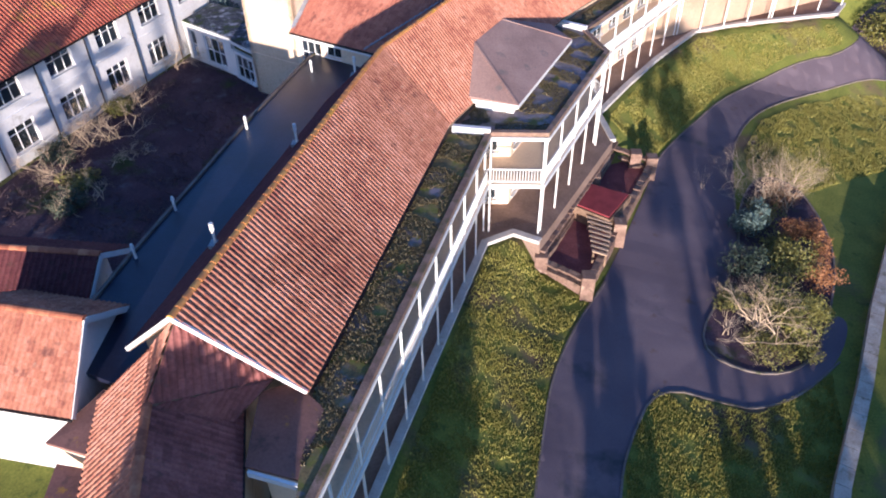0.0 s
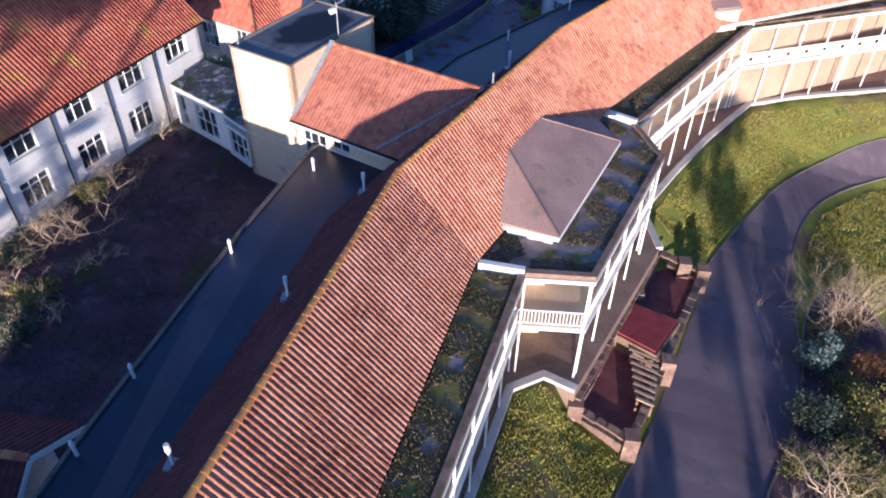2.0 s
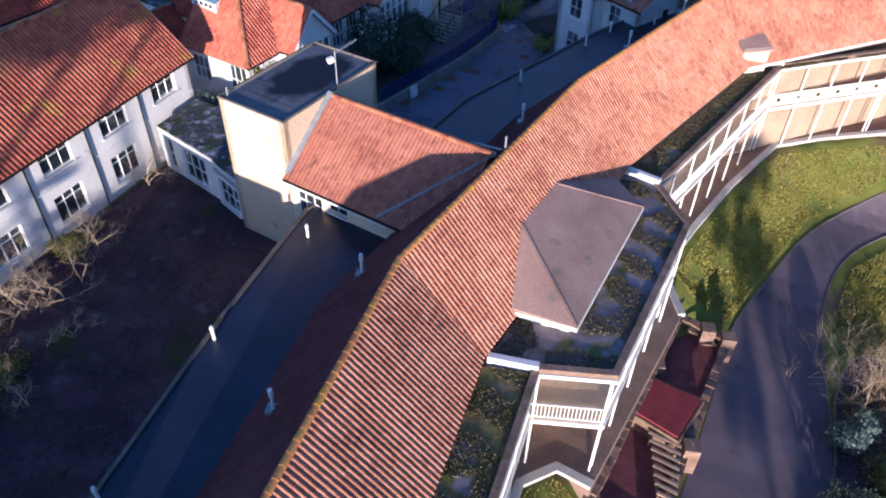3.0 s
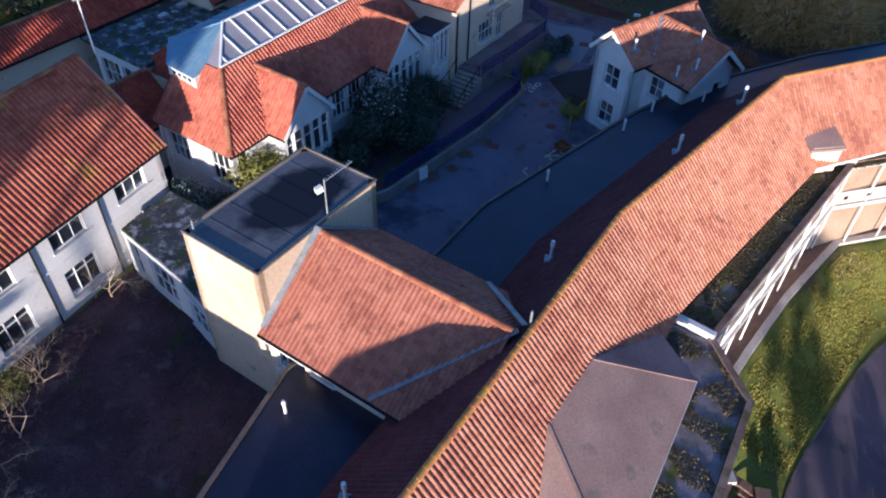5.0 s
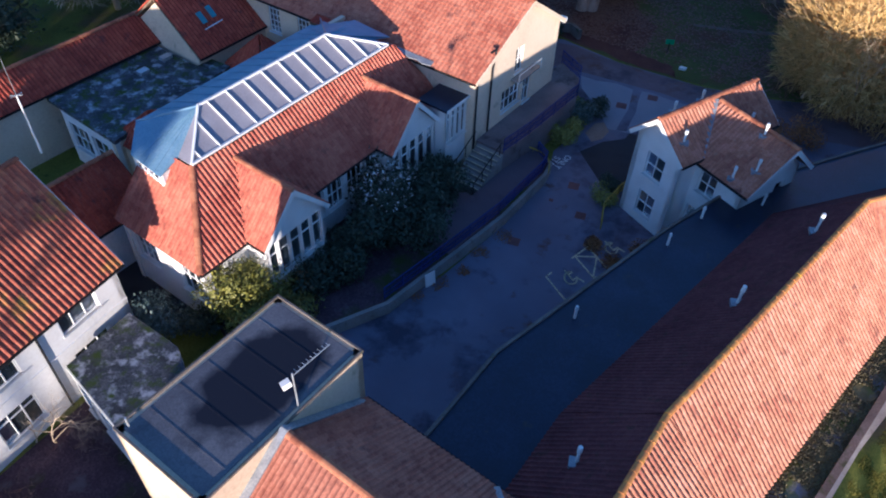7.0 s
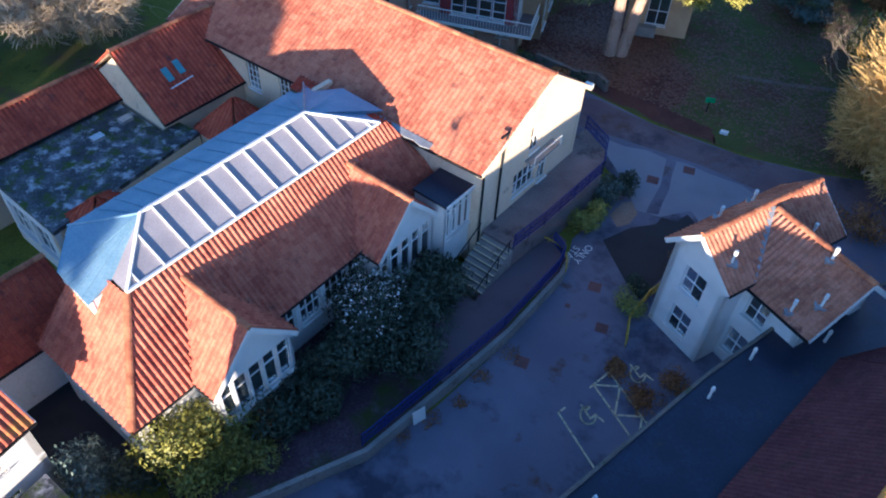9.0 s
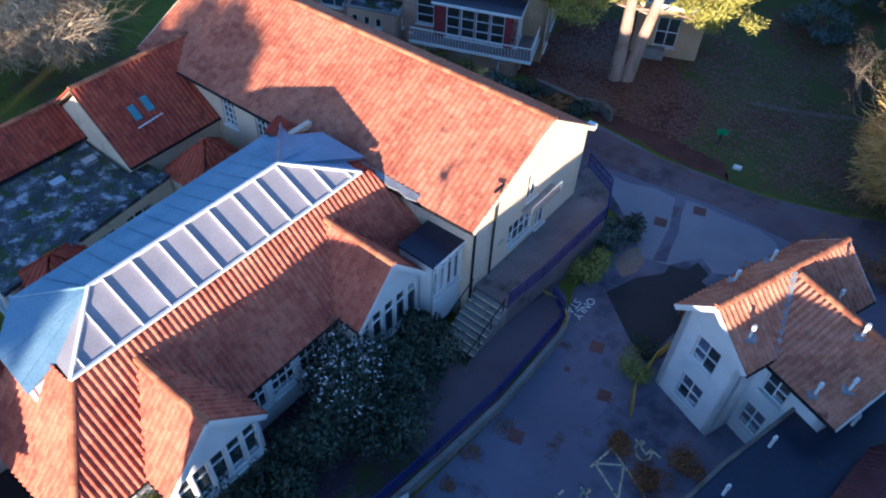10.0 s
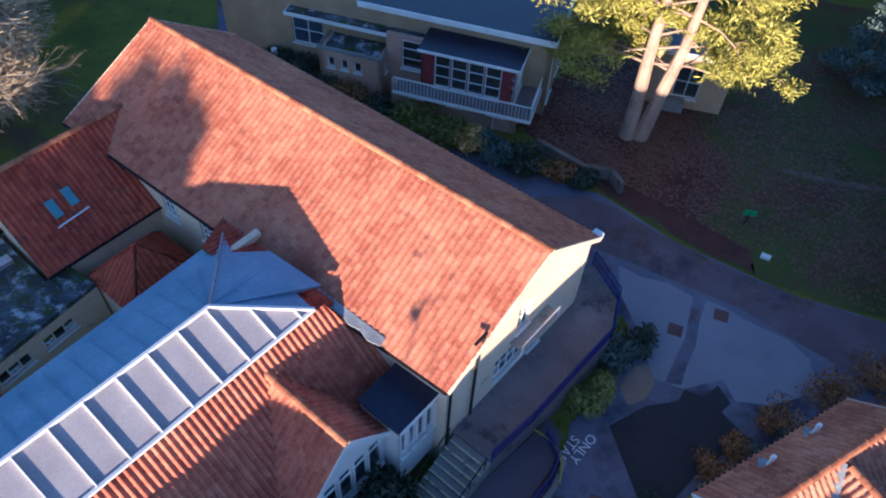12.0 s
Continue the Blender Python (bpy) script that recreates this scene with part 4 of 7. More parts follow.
# terrace and its kerb
TER = [(-2.4, 8.0), (-0.75, 16.5), (2.85, 32.9), (4.5, 34.0), (6.1, 33.3), (7.7, 36.9), (11.2, 44.8), (10.4, 48.5), (12.9, 53.1), (15.8, 58.0), (19.8, 63.7), (23.6, 65.4), (33.2, 68.4), (34.6, 70.8)]
terrace = solid("terrace", Shape().prism(TER + [F_WALL[4], F_WALL[3], F_WALL[2], (2.5, 41), F_WALL[1], (-4.2, 9)], 0.0, 5.5), M_PAVE, "brown paved terrace under the white veranda", "terrace", kind="structure")
cop = Shape()
cop.sweep([(*a, 5.5) for a in TER[:5]], 0.42, 0.24)
cop.sweep([(*a, 5.5) for a in TER[6:]], 0.42, 0.24)
solid("terrace_coping", cop, M_COPING, "pale stone coping along the terrace edge", "coping", kind="structure")

# stone garden bay with a timber pergola
GW = [(6.25, 33.35), (8.95, 31.7), (14.05, 44.6), (11.6, 46.1)]
stone_bay = thing("garden_wall", 10, 38, 3, "low rough stone garden bay wall beside the drive", "garden wall")
part("bay_floor", Shape().prism([GW[0], GW[1], GW[2], GW[3]], 0.5, 3.35), M_MAROON, stone_bay, "dark red paving")
rough = random.Random(3)
for a, b, h in ((GW[0], GW[1], 4.1), (GW[1], GW[2], 3.9), (GW[2], GW[3], 4.2), (GW[3], GW[0], 4.7)):
    a, b = Vector(a), Vector(b)
    d = (b - a).normalized()
    n = max(1, round((b - a).length / 0.6))
    s = Shape()
    for k in range(n):
        p, q = a + (b - a) * (k / n), a + (b - a) * ((k + 0.97) / n)
        w = 0.34 + rough.uniform(-0.05, 0.05)
        s.beam((*p, 2.2), (*q, 2.2), w, 1.6 + 2 * (h - 3.0) * 0.5)
        s.beam((*p, h - 0.08 + rough.uniform(-0.04, 0.04)), (*q, h - 0.08 + rough.uniform(-0.04, 0.04)), w + 0.1, 0.14)
    part("stone_wall", s, M_RUBBLE, stone_bay)
for p in (GW[0], GW[1], GW[2], (13.0, 45.1), (11.2, 36.9), (8.4, 39.4), (9.9, 42.0)):
    part("pier", Shape().prism([(p[0] - 0.38, p[1] - 0.38), (p[0] + 0.38, p[1] - 0.38), (p[0] + 0.38, p[1] + 0.38), (p[0] - 0.38, p[1] + 0.38)], 1.0, 4.5), M_RUBBLE, stone_bay)

# ---- white two-storey building ----
WD = Vector((0.279, 0.96))
WN = Vector((-0.96, 0.279))
W0 = Vector((-23.7, 42.0))


def wp(s, back=0.0):
    return W0 + WD * s + WN * back


white_building = thing("white_building", -25, 45, BACK, "white rendered two-storey building with red pantile roof", "building")
wb_wins = []
for k in range(-7, 3):
    s = 0.98 + 4.28 * k + 14.0 + (0.1 if k < 0 else 0)
    a = 14.98 + 4.25 * k
    wb_wins += [(a, a + 2.05, 12.05, 13.35, 3, 2, 13.0), (a, a + 2.0, 8.95, 10.65, 3, 2, 10.2)]
wb_wins = [w for w in wb_wins if w[0] > 0.3 and w[1] < 26.4]
P0, P1 = wp(-14), wp(12.85)
facade(white_building, P0, P1, 7.5, 13.7, wb_wins, M_RENDER)
Q0, Q1 = wp(-14, 8.4), wp(12.85, 8.4)
wall(white_building, Q1, Q0, 7.5, 13.7, (), 0.3, M_RENDER)
gable_wall(white_building, P1, Q1, 7.5, 13.7, 17.5, M_RENDER)
gable_wall(white_building, Q0, P0, 7.5, 13.7, 17.5, M_RENDER)
gable_roof(white_building, wp(-14, -0.45), wp(12.85, -0.45), wp(-14, 8.85), wp(12.85, 8.85), 13.7, 17.75, M_TILE_MOSS, over=0.2, tile=0.27)
for s in (-12.5, -8.4, -4.2, 0.0, 4.15, 8.35):
    p = wp(s, -0.07)
    part("downpipe", Shape().tube((*p, 7.9), (*p, 13.62), 0.05, 0.05, 6), M_BLACK, white_building)
base = Shape()
base.beam((*wp(-14, -0.02), 11.35), (*wp(12.85, -0.02), 11.35), 0.06, 0.1)
part("string_course", base, M_RENDER, white_building)

# single-storey link
link = thing("link_building", -18, 50, BACK, "single-storey link with mossy flat roof and glazed doors", "link building")
LK = [(-20.7, 50.2), (-16.2, 47.4), (-13.9, 45.6), (-12.4, 47.5), (-16.5, 52.3), (-19.6, 53.6)]
part("flat_roof", Shape().slab([(x, y, 11.2) for x, y in LK], 0.25), M_MOSS, link)
facade(link, LK[0], LK[1], 7.6, 10.95, [(0.5, 1.2, 8.4, 10.6, 1, 2), (2.2, 4.4, 8.5, 10.6, 3, 2)], M_RENDER)
facade(link, LK[1], LK[2], 7.6, 10.3, [(0.3, 2.4, 8.3, 10.1, 3, 2)], M_RENDER)
wall(link, LK[3], LK[4], 7.6, 10.95, (), 0.3, M_RENDER)
part("fascia", Shape().beam((*LK[0], 11.0), (*LK[1], 11.0), 0.1, 0.22).beam((*LK[1], 10.9), (*LK[2], 10.9), 0.1, 0.22), M_WHITE, link)

# ---- stair tower ----
tower = thing("stair_tower", -10, 47, BACK, "cream rendered square stair tower with flat felt roof", "tower")
TU0, TU1, TV0, TV1, TZ = -27.0, -19.65, -8.62, -4.35, 16.6
c = [P(TU0, TV1), P(TU0, TV0), P(TU1, TV0), P(TU1, TV1)]
for a, b in zip(c, c[1:] + c[:1]):
    wall(tower, a, b, 7.5, TZ - 0.02, (), 0.3, M_BUFF)
part("flat_roof", Shape().slab([(*p, TZ) for p in (P(TU0 + 0.2, TV1 - 0.2), P(TU0 + 0.2, TV0 + 0.2), P(TU1 - 0.2, TV0 + 0.2), P(TU1 - 0.2, TV1 - 0.2))], 0.2), M_FELT_TOWER, tower, "patched dark grey felt")
trim = Shape()
trim.sweep([(*a, TZ + 0.03) for a in c], 0.08, 0.1, True)
part("roof_edge", trim, M_KERB, tower)
for k in range(1, 6):
    u = TU0 + (TU1 - TU0) * k / 6
    part("felt_seam", Shape().beam(pt(u, TV0 + 0.25, TZ + 0.006), pt(u, TV1 - 0.25, TZ + 0.006), 0.05, 0.006), M_FELT_TOWER, tower)
SC, SA, SB = P(TU0 + 4.3, (TV0 + TV1) / 2 - 0.15), 2.9, 1.65
nt = M_FELT_TOWER.node_tree
bsdf = nt.nodes["Principled BSDF"]
before = bsdf.inputs["Base Color"].links[0].from_socket
geo = nt.nodes.new("ShaderNodeNewGeometry")
shift = nt.nodes.new("ShaderNodeMapping")
shift.vector_type = "TEXTURE"
shift.inputs["Location"].default_value = (SC.x, SC.y, TZ)
shift.inputs["Rotation"].default_value = (0, 0, math.atan2(UX.y, UX.x))
shift.inputs["Scale"].default_value = (SA, SB, 3.0)
wobble = nt.nodes.new("ShaderNodeTexNoise")
wobble.inputs["Scale"].default_value, wobble.inputs["Detail"].default_value = 0.9, 4
dist = nt.nodes.new("ShaderNodeVectorMath")
dist.operation = "LENGTH"
total = nt.nodes.new("ShaderNodeMath")
total.operation = "MULTIPLY_ADD"
total.inputs[1].default_value = 0.7
fade = nt.nodes.new("ShaderNodeMapRange")
fade.inputs[1].default_value, fade.inputs[2].default_value, fade.inputs[3].default_value, fade.inputs[4].default_value = 1.18, 1.45, 1.0, 0.0
wet = nt.nodes.new("ShaderNodeMix")
wet.data_type = "RGBA"
wet.inputs[7].default_value = (0.02, 0.02, 0.03, 1)
nt.links.new(geo.outputs["Position"], shift.inputs["Vector"])
nt.links.new(geo.outputs["Position"], wobble.inputs["Vector"])
nt.links.new(shift.outputs[0], dist.inputs[0])
nt.links.new(wobble.outputs[0], total.inputs[0])
nt.links.new(dist.outputs["Value"], total.inputs[2])
nt.links.new(total.outputs[0], fade.inputs[0])
nt.links.new(fade.outputs[0], wet.inputs[0])
nt.links.new(before, wet.inputs[6])
nt.links.new(wet.outputs[2], bsdf.inputs["Base Color"])


band = Shape().beam(pt(TU0 - 0.02, TV0, 11.2), pt(TU0 - 0.02, TV1, 11.2), 0.06, 0.12)
part("string_course", band, M_BUFF, tower)
aerial = thing("aerial", *pt(-22.7, -8.45, TZ), "thin aerial mast with floodlight on the tower edge", "aerial")
part("mast", Shape().tube(pt(-22.7, -8.45, TZ), pt(-22.7, -8.45, TZ + 1.9), 0.035, 0.03), M_GALV, aerial)
part("boom", Shape().tube(pt(-22.7, -8.45, TZ + 1.75), pt(-21.1, -8.6, TZ + 1.9), 0.02, 0.02), M_GALV, aerial)
part("floodlight", Shape().beam(pt(-23.1, -8.3, TZ + 1.45), pt(-22.8, -8.4, TZ + 1.5), 0.22, 0.26), M_WHITE, aerial)
el = Shape()
for k in range(9):
    q = mixp(pt(-22.5, -8.47, TZ + 1.78), pt(-21.15, -8.6, TZ + 1.9), k / 8)
    el.beam((q[0], q[1], q[2]), (q[0] + 0.16 * VX.x, q[1] + 0.16 * VX.y, q[2]), 0.015)
part("elements", el, M_GALV, aerial)
part("vent_pipe", Shape().tube(pt(TU0 + 0.35, TV1 - 0.3, TZ), pt(TU0 + 0.35, TV1 - 0.3, TZ + 0.5), 0.04, 0.04), M_GALV, tower)

# annex between tower and long building
annex = thing("annex", -5, 44, BACK, "annex with red pantile gable roof beside the tower", "building")
gable_roof(annex, P(-27.6, -8.7), P(-27.6, -18.1), P(-19.7, -8.7), P(-19.7, -18.1), 13.75, 16.52, M_TILE_ANNEX, over=0.0, verges=(False, False), tile=0.22, roll=0.55)
facade(annex, P(-27.2, -8.7), P(-27.2, -15.3), 7.6, 13.7, [(0.35, 2.0, 11.4, 13.4, 3, 2), (2.4, 3.6, 12.5, 13.4, 2, 1)], M_CREAM)
wall(annex, P(-20.1, -16), P(-20.1, -8.7), 7.6, 13.7, (), 0.3, M_RENDER)
part("flashing", Shape().beam(pt(-27.4, -8.78, 13.95), pt(-23.65, -8.78, 16.75), 0.3, 0.06).beam(pt(-19.9, -8.78, 13.95), pt(-23.65, -8.78, 16.75), 0.3, 0.06), M_LEAD, annex, "pale lead flashing")
part("fascia", Shape().beam(pt(-27.62, -8.8, 13.6), pt(-27.62, -15, 13.6), 0.08, 0.25), M_WHITE, annex)
part("valley", Shape().beam(pt(-27.6, -14.4, 13.85), (0.2, 42.6, 16.62), 0.22, 0.05).beam(pt(-19.7, -14.8, 13.85), (0.4, 42.9, 16.62), 0.22, 0.05), M_LEAD, annex)

# ---- dining block with roof lantern ----
dining = thing("dining_block", *pt(-9, 7, BACK), "single-storey dining block with red pantile hipped roof", "building")
DE, DL, DR = 12.6, 15.7, 16.85
V_F, V_B, V_W = 2.3, 10.4, 8.7
DF, DB, DT = 5.5, 10.6, DL - 0.12
SLOPES = [([pt(-18.85, V_F, DE), pt(0.3, V_F, DE), pt(-0.9, DF, DT), pt(-15.9, DF, DT)], M_TILE_WARM), ([pt(-18.85, V_W, DE), pt(-18.85, V_F, DE), pt(-15.9, DF, DT), pt(-15.9, V_W, DT)], M_TILE_WARM)]
SLOPES.append(([pt(-0.35, 5.5, DT - 0.55), pt(-0.35, 12.2, DT - 0.55), pt(-2.2, 11.0, DT + 0.1), pt(-2.2, 5.5, DT + 0.1)], M_TILE_RED))
dk = Shape()
for quad, m in SLOPES:
    tiles(dining, [tuple(quad)], m, width=0.26)
    dk.slab(quad, 0.12)
part("roof_deck", dk, M_WOOD, dining)
ridge_line(dining, [pt(-18.85, V_F, DE + 0.1), pt(-15.9, DF, DT + 0.12)])
facade(dining, P(-18.5, V_F + 0.35), P(0.2, V_F + 0.35), 7.6, DE - 0.05,
       [(0.4, 1.2, 10.6, 12.2, 1, 2)] + [(s, s + 1.3, 10.2, 12.2, 3, 2) for s in (6.9, 8.5, 10.1, 11.7)], M_RENDER)
facade(dining, P(-18.5, V_W - 0.1), P(-18.5, V_F + 0.35), 7.6, DE - 0.05, [(0.6, 2.1, 10.2, 12.0, 3, 2), (4.0, 5.6, 10.0, 12.2, 3, 2)], M_RENDER)
end_wall = Shape()
end_wall.v = [pt(u, v, z) for v in (V_W - 0.3, V_W - 0.02) for u, z in ((-18.6, 7.6), (-15.6, 7.6), (-15.6, DT - 0.1), (-15.95, DT - 0.15), (-18.6, DE + 0.05))]
end_wall.f = [(0, 1, 2, 3, 4), (9, 8, 7, 6, 5)] + [(k, k + 5, (k + 1) % 5 + 5, (k + 1) % 5) for k in range(5)]
part("end_wall", end_wall, M_RENDER, dining)
wall(dining, P(0, V_B), P(-15.6, V_B), 7.6, DT - 0.1, (), 0.3, M_CREAM)
wall(dining, P(-15.6, V_B), P(-15.6, V_W), 7.6, DT - 0.1, (), 0.3, M_RENDER)
gut = Shape().beam(pt(-18.9, V_F - 0.06, DE - 0.02), pt(0.2, V_F - 0.06, DE - 0.02), 0.12, 0.1)
part("gutter", gut, M_BLACK, dining)

lantern = thing("roof_lantern", *pt(-8, 8, DL), "long glazed roof lantern with white bars and metal rear slope", "roof lantern")
la, lb, lc, ld = pt(-15.9, 5.45, DL + 0.06), pt(-1.35, 5.45, DL + 0.06), pt(-4.2, 7.65, DR), pt(-13.4, 7.65, DR)
part("glazing", Shape().slab([la, lb, lc, ld], 0.05), M_POLY, lantern, "pale translucent lantern sheets")
part("glazing", Shape().slab([pt(-15.8, 6.65, DL - 0.1), la, ld], 0.05), M_POLY, lantern)
le, lf = pt(-1.0, 11.3, DL - 0.4), pt(-15.3, 10.5, DL)
part("rear_slope", Shape().slab([lc, le, lf, ld], 0.05), M_SHEET, lantern, "sheet metal slope coloured blue-grey for the reflected sky")
hips = [le, pt(-1.55, 10.0, DL - 0.05), pt(-0.65, 8.66, DL + 0.3), pt(-0.3, 6.2, DL - 0.1), pt(-1.25, 6.6, DL + 0.02), lb]
for a, b in zip(hips, hips[1:]):
    part("north_hip", Shape().slab([lc, b, a], 0.05), M_SHEET, lantern)
for k in (0.25, 0.5, 0.75):
    a, b = mixp(hips[0], hips[2], k), mixp(hips[2], hips[4], k)
    part("standing_seam", Shape().beam((*mixp(lc, hips[2], 0.25 * k)[:2], mixp(lc, hips[2], 0.25 * k)[2] + 0.03), (b[0], b[1], b[2] + 0.03), 0.03, 0.03), M_SHEET, lantern)
dorm_a, dorm_b, dorm_c = pt(-16.9, 8.95, DL - 0.4), pt(-17.1, 6.45, DL - 0.4), pt(-15.8, 6.65, DL - 0.1)
part("south_hip", Shape().slab([ld, lf, dorm_a], 0.05), M_SHEET, lantern)
part("south_hip", Shape().slab([ld, dorm_a, dorm_b], 0.05), M_SHEET, lantern)
part("south_hip", Shape().slab([ld, dorm_b, dorm_c], 0.05), M_SHEET, lantern)
for k in range(1, 5):
    a = mixp(dorm_b, dorm_a, k / 5)
    part("standing_seam", Shape().beam((a[0], a[1], a[2] + 0.04), (ld[0], ld[1], ld[2] + 0.02), 0.03, 0.03), M_SHEET, lantern)
for k in range(12):
    u = -15.9 + 14.55 * (k + 0.5) / 12
    f = min(1, (u + 15.9) / 2.5, (-1.35 - u) / 2.85)
    part("glazing_bar", Shape().beam(pt(u, 5.45, DL + 0.1), pt(u, 5.45 + 2.2 * f, DL + 0.1 + (DR - DL - 0.06) * f), 0.05, 0.13), M_WHITE, lantern)
for a, b in ((la, lb), (ld, lc), (la, ld), (lb, lc)):
    part("frame", Shape().beam((a[0], a[1], a[2] + 0.05), (b[0], b[1], b[2] + 0.05), 0.12, 0.12), M_WHITE, lantern)
for k in range(1, 14):
    u = -14.9 + 13.0 * k / 14
    part("standing_seam", Shape().beam(pt(min(-4.2, max(-13.4, u)), 7.65, DR + 0.02), pt(u, 10.55, DL + 0.03), 0.03, 0.035), M_SHEET, lantern)
for a, b in ((ld, lf),):
    part("hip_roll", Shape().tube((a[0], a[1], a[2] + 0.02), (b[0], b[1], b[2] + 0.02), 0.06, 0.06, 6), M_SHEET, lantern)
wall(lantern, P(-16.85, 8.9), P(-16.98, 6.55), 13.6, DL - 0.46, [(0.2, 2.1, 14.7, 15.1)], 0.12, M_WHITE, "clerestory")
window(lantern, P(-16.85, 8.9), P(-16.98, 6.55), 0.2, 2.1, 14.7, 15.1, 4, 1, sill=False, depth=0.05)
wall(lantern, P(-16.98, 6.55), P(-15.9, 6.7), 13.6, DL - 0.46, (), 0.1, M_WHITE, "clerestory")
part("hip_roll", Shape().tube((lc[0], lc[1], lc[2] + 0.03), (le[0], le[1], le[2] + 0.05), 0.05, 0.05, 6), M_LEAD, lantern)

for u in (-13.75, -4.15):
    bay = thing("gabled_bay", *pt(u, 3, BACK), "projecting gabled bay with tall white windows under red pantiles", "gabled bay", "gabled bays")
    w = 2.0
    gable_roof(bay, P(u - w - 0.2, 5.6), P(u - w - 0.2, 1.2), P(u + w + 0.2, 5.6), P(u + w + 0.2, 1.2), 12.7, 15.1, M_TILE_WARM, over=0.22, verges=(False, True), tile=0.26)
    a, b = P(u - w, 1.25), P(u + w, 1.25)
    gable_wall(bay, a, b, 9.0, 12.7, 15.0, M_WHITE, 0.2, [(0.1 + 0.77 * k, 0.79 + 0.77 * k, 10.2, 12.55, 1, 2, 11.8) for k in range(5)])
    wall(bay, P(u - w, 2.7), P(u - w, 1.25), 9.0, 12.65, (), 0.2, M_RENDER)
    wall(bay, P(u + w, 1.25), P(u + w, 2.7), 9.0, 12.65, (), 0.2, M_RENDER)
sun_room = thing("sun_room", *pt(-1, 2, 9), "white glazed porch with flat dark roof", "porch")
facade(sun_room, P(-2.1, 0.5), P(0.0, 0.5), 9.0, 13.6, [(0.08 + 0.5 * k, 0.53 + 0.5 * k, 11.2, 13.45, 1, 2, 12.85) for k in range(4)], M_WHITE, 0.12)
wall(sun_room, P(-2.1, 2.5), P(-2.1, 0.5), 9.0, 13.6, (), 0.12, M_WHITE)
part("flat_roof", Shape().slab([pt(-2.25, 0.35, 13.75), pt(0.0, 0.35, 13.75), pt(0.0, 2.5, 13.75), pt(-2.25, 2.5, 13.75)], 0.14), M_FELT, sun_room)
part("fascia", Shape().beam(pt(-2.25, 0.33, 13.68), pt(0.0, 0.33, 13.68), 0.05, 0.2), M_WHITE, sun_room)

# ---- assembly hall ----
hall = thing("assembly_hall", *pt(5, 10, 10), "tall cream rendered hall with steep red pantile roof", "building")
HX = (VX + UX * -0.045).normalized()
S0, E0 = P(0, 0), P(9.5, -0.1)
HL = 22.5
S1, E1 = S0 + HX * HL, E0 + HX * HL
gable_wall(hall, S0, E0, 8.0, 15.0, 17.7, M_CREAM, 0.35, mid=0.57, wins=[(3.1, 5.2, 10.95, 12.5, 4, 2), (5.6, 6.5, 10.45, 12.6, 2, 2), (4.3, 5.2, 13.3, 15.0, 2, 2)])
facade(hall, S1, S0, 8.0, 15.0, [(6.0, 7.0, 12.6, 14.7, 3, 5), (8.6, 9.6, 12.6, 14.7, 3, 5), (2.8, 3.8, 12.6, 14.7, 3, 5)], M_CREAM)
wall(hall, E0, E1, 8.0, 15.0, (), 0.35, M_CREAM)
gable_wall(hall, E1, S1, 8.0, 15.0, 17.7, M_CREAM, 0.35, mid=0.43)
o = UX * 0.3
gable_roof(hall, S0 - o, S1 - o, E0 + o, E1 + o, 14.85, 17.75, M_TILE_HALL, over=0.25, tile=0.3, verge=M_CREAM, mid=(0.565, 0.565), roll=0.4)
part("downpipe", Shape().tube(pt(1.55, -0.12, 10.5), pt(1.55, -0.12, 15.0), 0.06, 0.06).tube(pt(1.55, -0.12, 15.0), pt(1.7, -0.2, 16.2), 0.06, 0.06).beam(pt(1.2, -0.15, 16.2), pt(1.9, -0.15, 16.2), 0.1), M_BLACK, hall)
part("downpipe", Shape().tube(pt(0.05, -0.12, 9.0), pt(0.05, -0.12, 14.8), 0.06, 0.06), M_BLACK, hall)
part("canopy", Shape().beam(pt(4.0, -0.35, 13.0), pt(6.6, -0.35, 13.0), 0.6, 0.1), M_CONCRETE, hall)
part("balcony_rail", Shape().beam(pt(3.8, -0.75, 13.7), pt(6.4, -0.75, 13.7), 0.05).beam(pt(3.8, -0.75, 13.05), pt(3.8, -0.75, 13.7), 0.05).beam(pt(6.4, -0.75, 13.05), pt(6.4, -0.75, 13.7), 0.05), M_WHITE, hall)
part("eave_end", Shape().beam(pt(9.85, -0.35, 14.85), pt(9.85, 0.1, 14.85), 0.3, 0.3), M_WHITE, hall)

ragged = random.Random(8)
edge_a = [(-0.5 - ragged.uniform(0, 0.18), 2.9 + 0.52 * k) for k in range(17)]
flash = Shape()
for k, (u, v) in enumerate(edge_a):
    flash.v += [pt(u, v, 15.02), pt(-0.2, v, 15.1), pt(u, v, 14.96), pt(-0.2, v, 15.04)]
    if k:
        q = 4 * k
        flash.f += [(q - 4, q - 3, q + 1, q), (q - 2, q + 2, q + 3, q - 1), (q - 4, q, q + 2, q - 2), (q - 3, q - 1, q + 3, q + 1)]
part("flashing", flash, M_LEAD, hall, "ragged pale lead flashing along the eave")

# raised deck, rail and steps before the hall
deck_z = 10.35
DK = [P(0.55, 0), P(0.55, -2.05), P(3.1, -2.3), P(8.9, -2.5), P(10.9, -1.6), P(12.0, 0.5), P(9.6, 0.6), P(9.5, 0)]
solid("hall_deck", Shape().prism([tuple(p) for p in DK], BACK - 0.4, deck_z), M_DECK, "raised concrete deck along the hall wall", "deck", kind="structure")


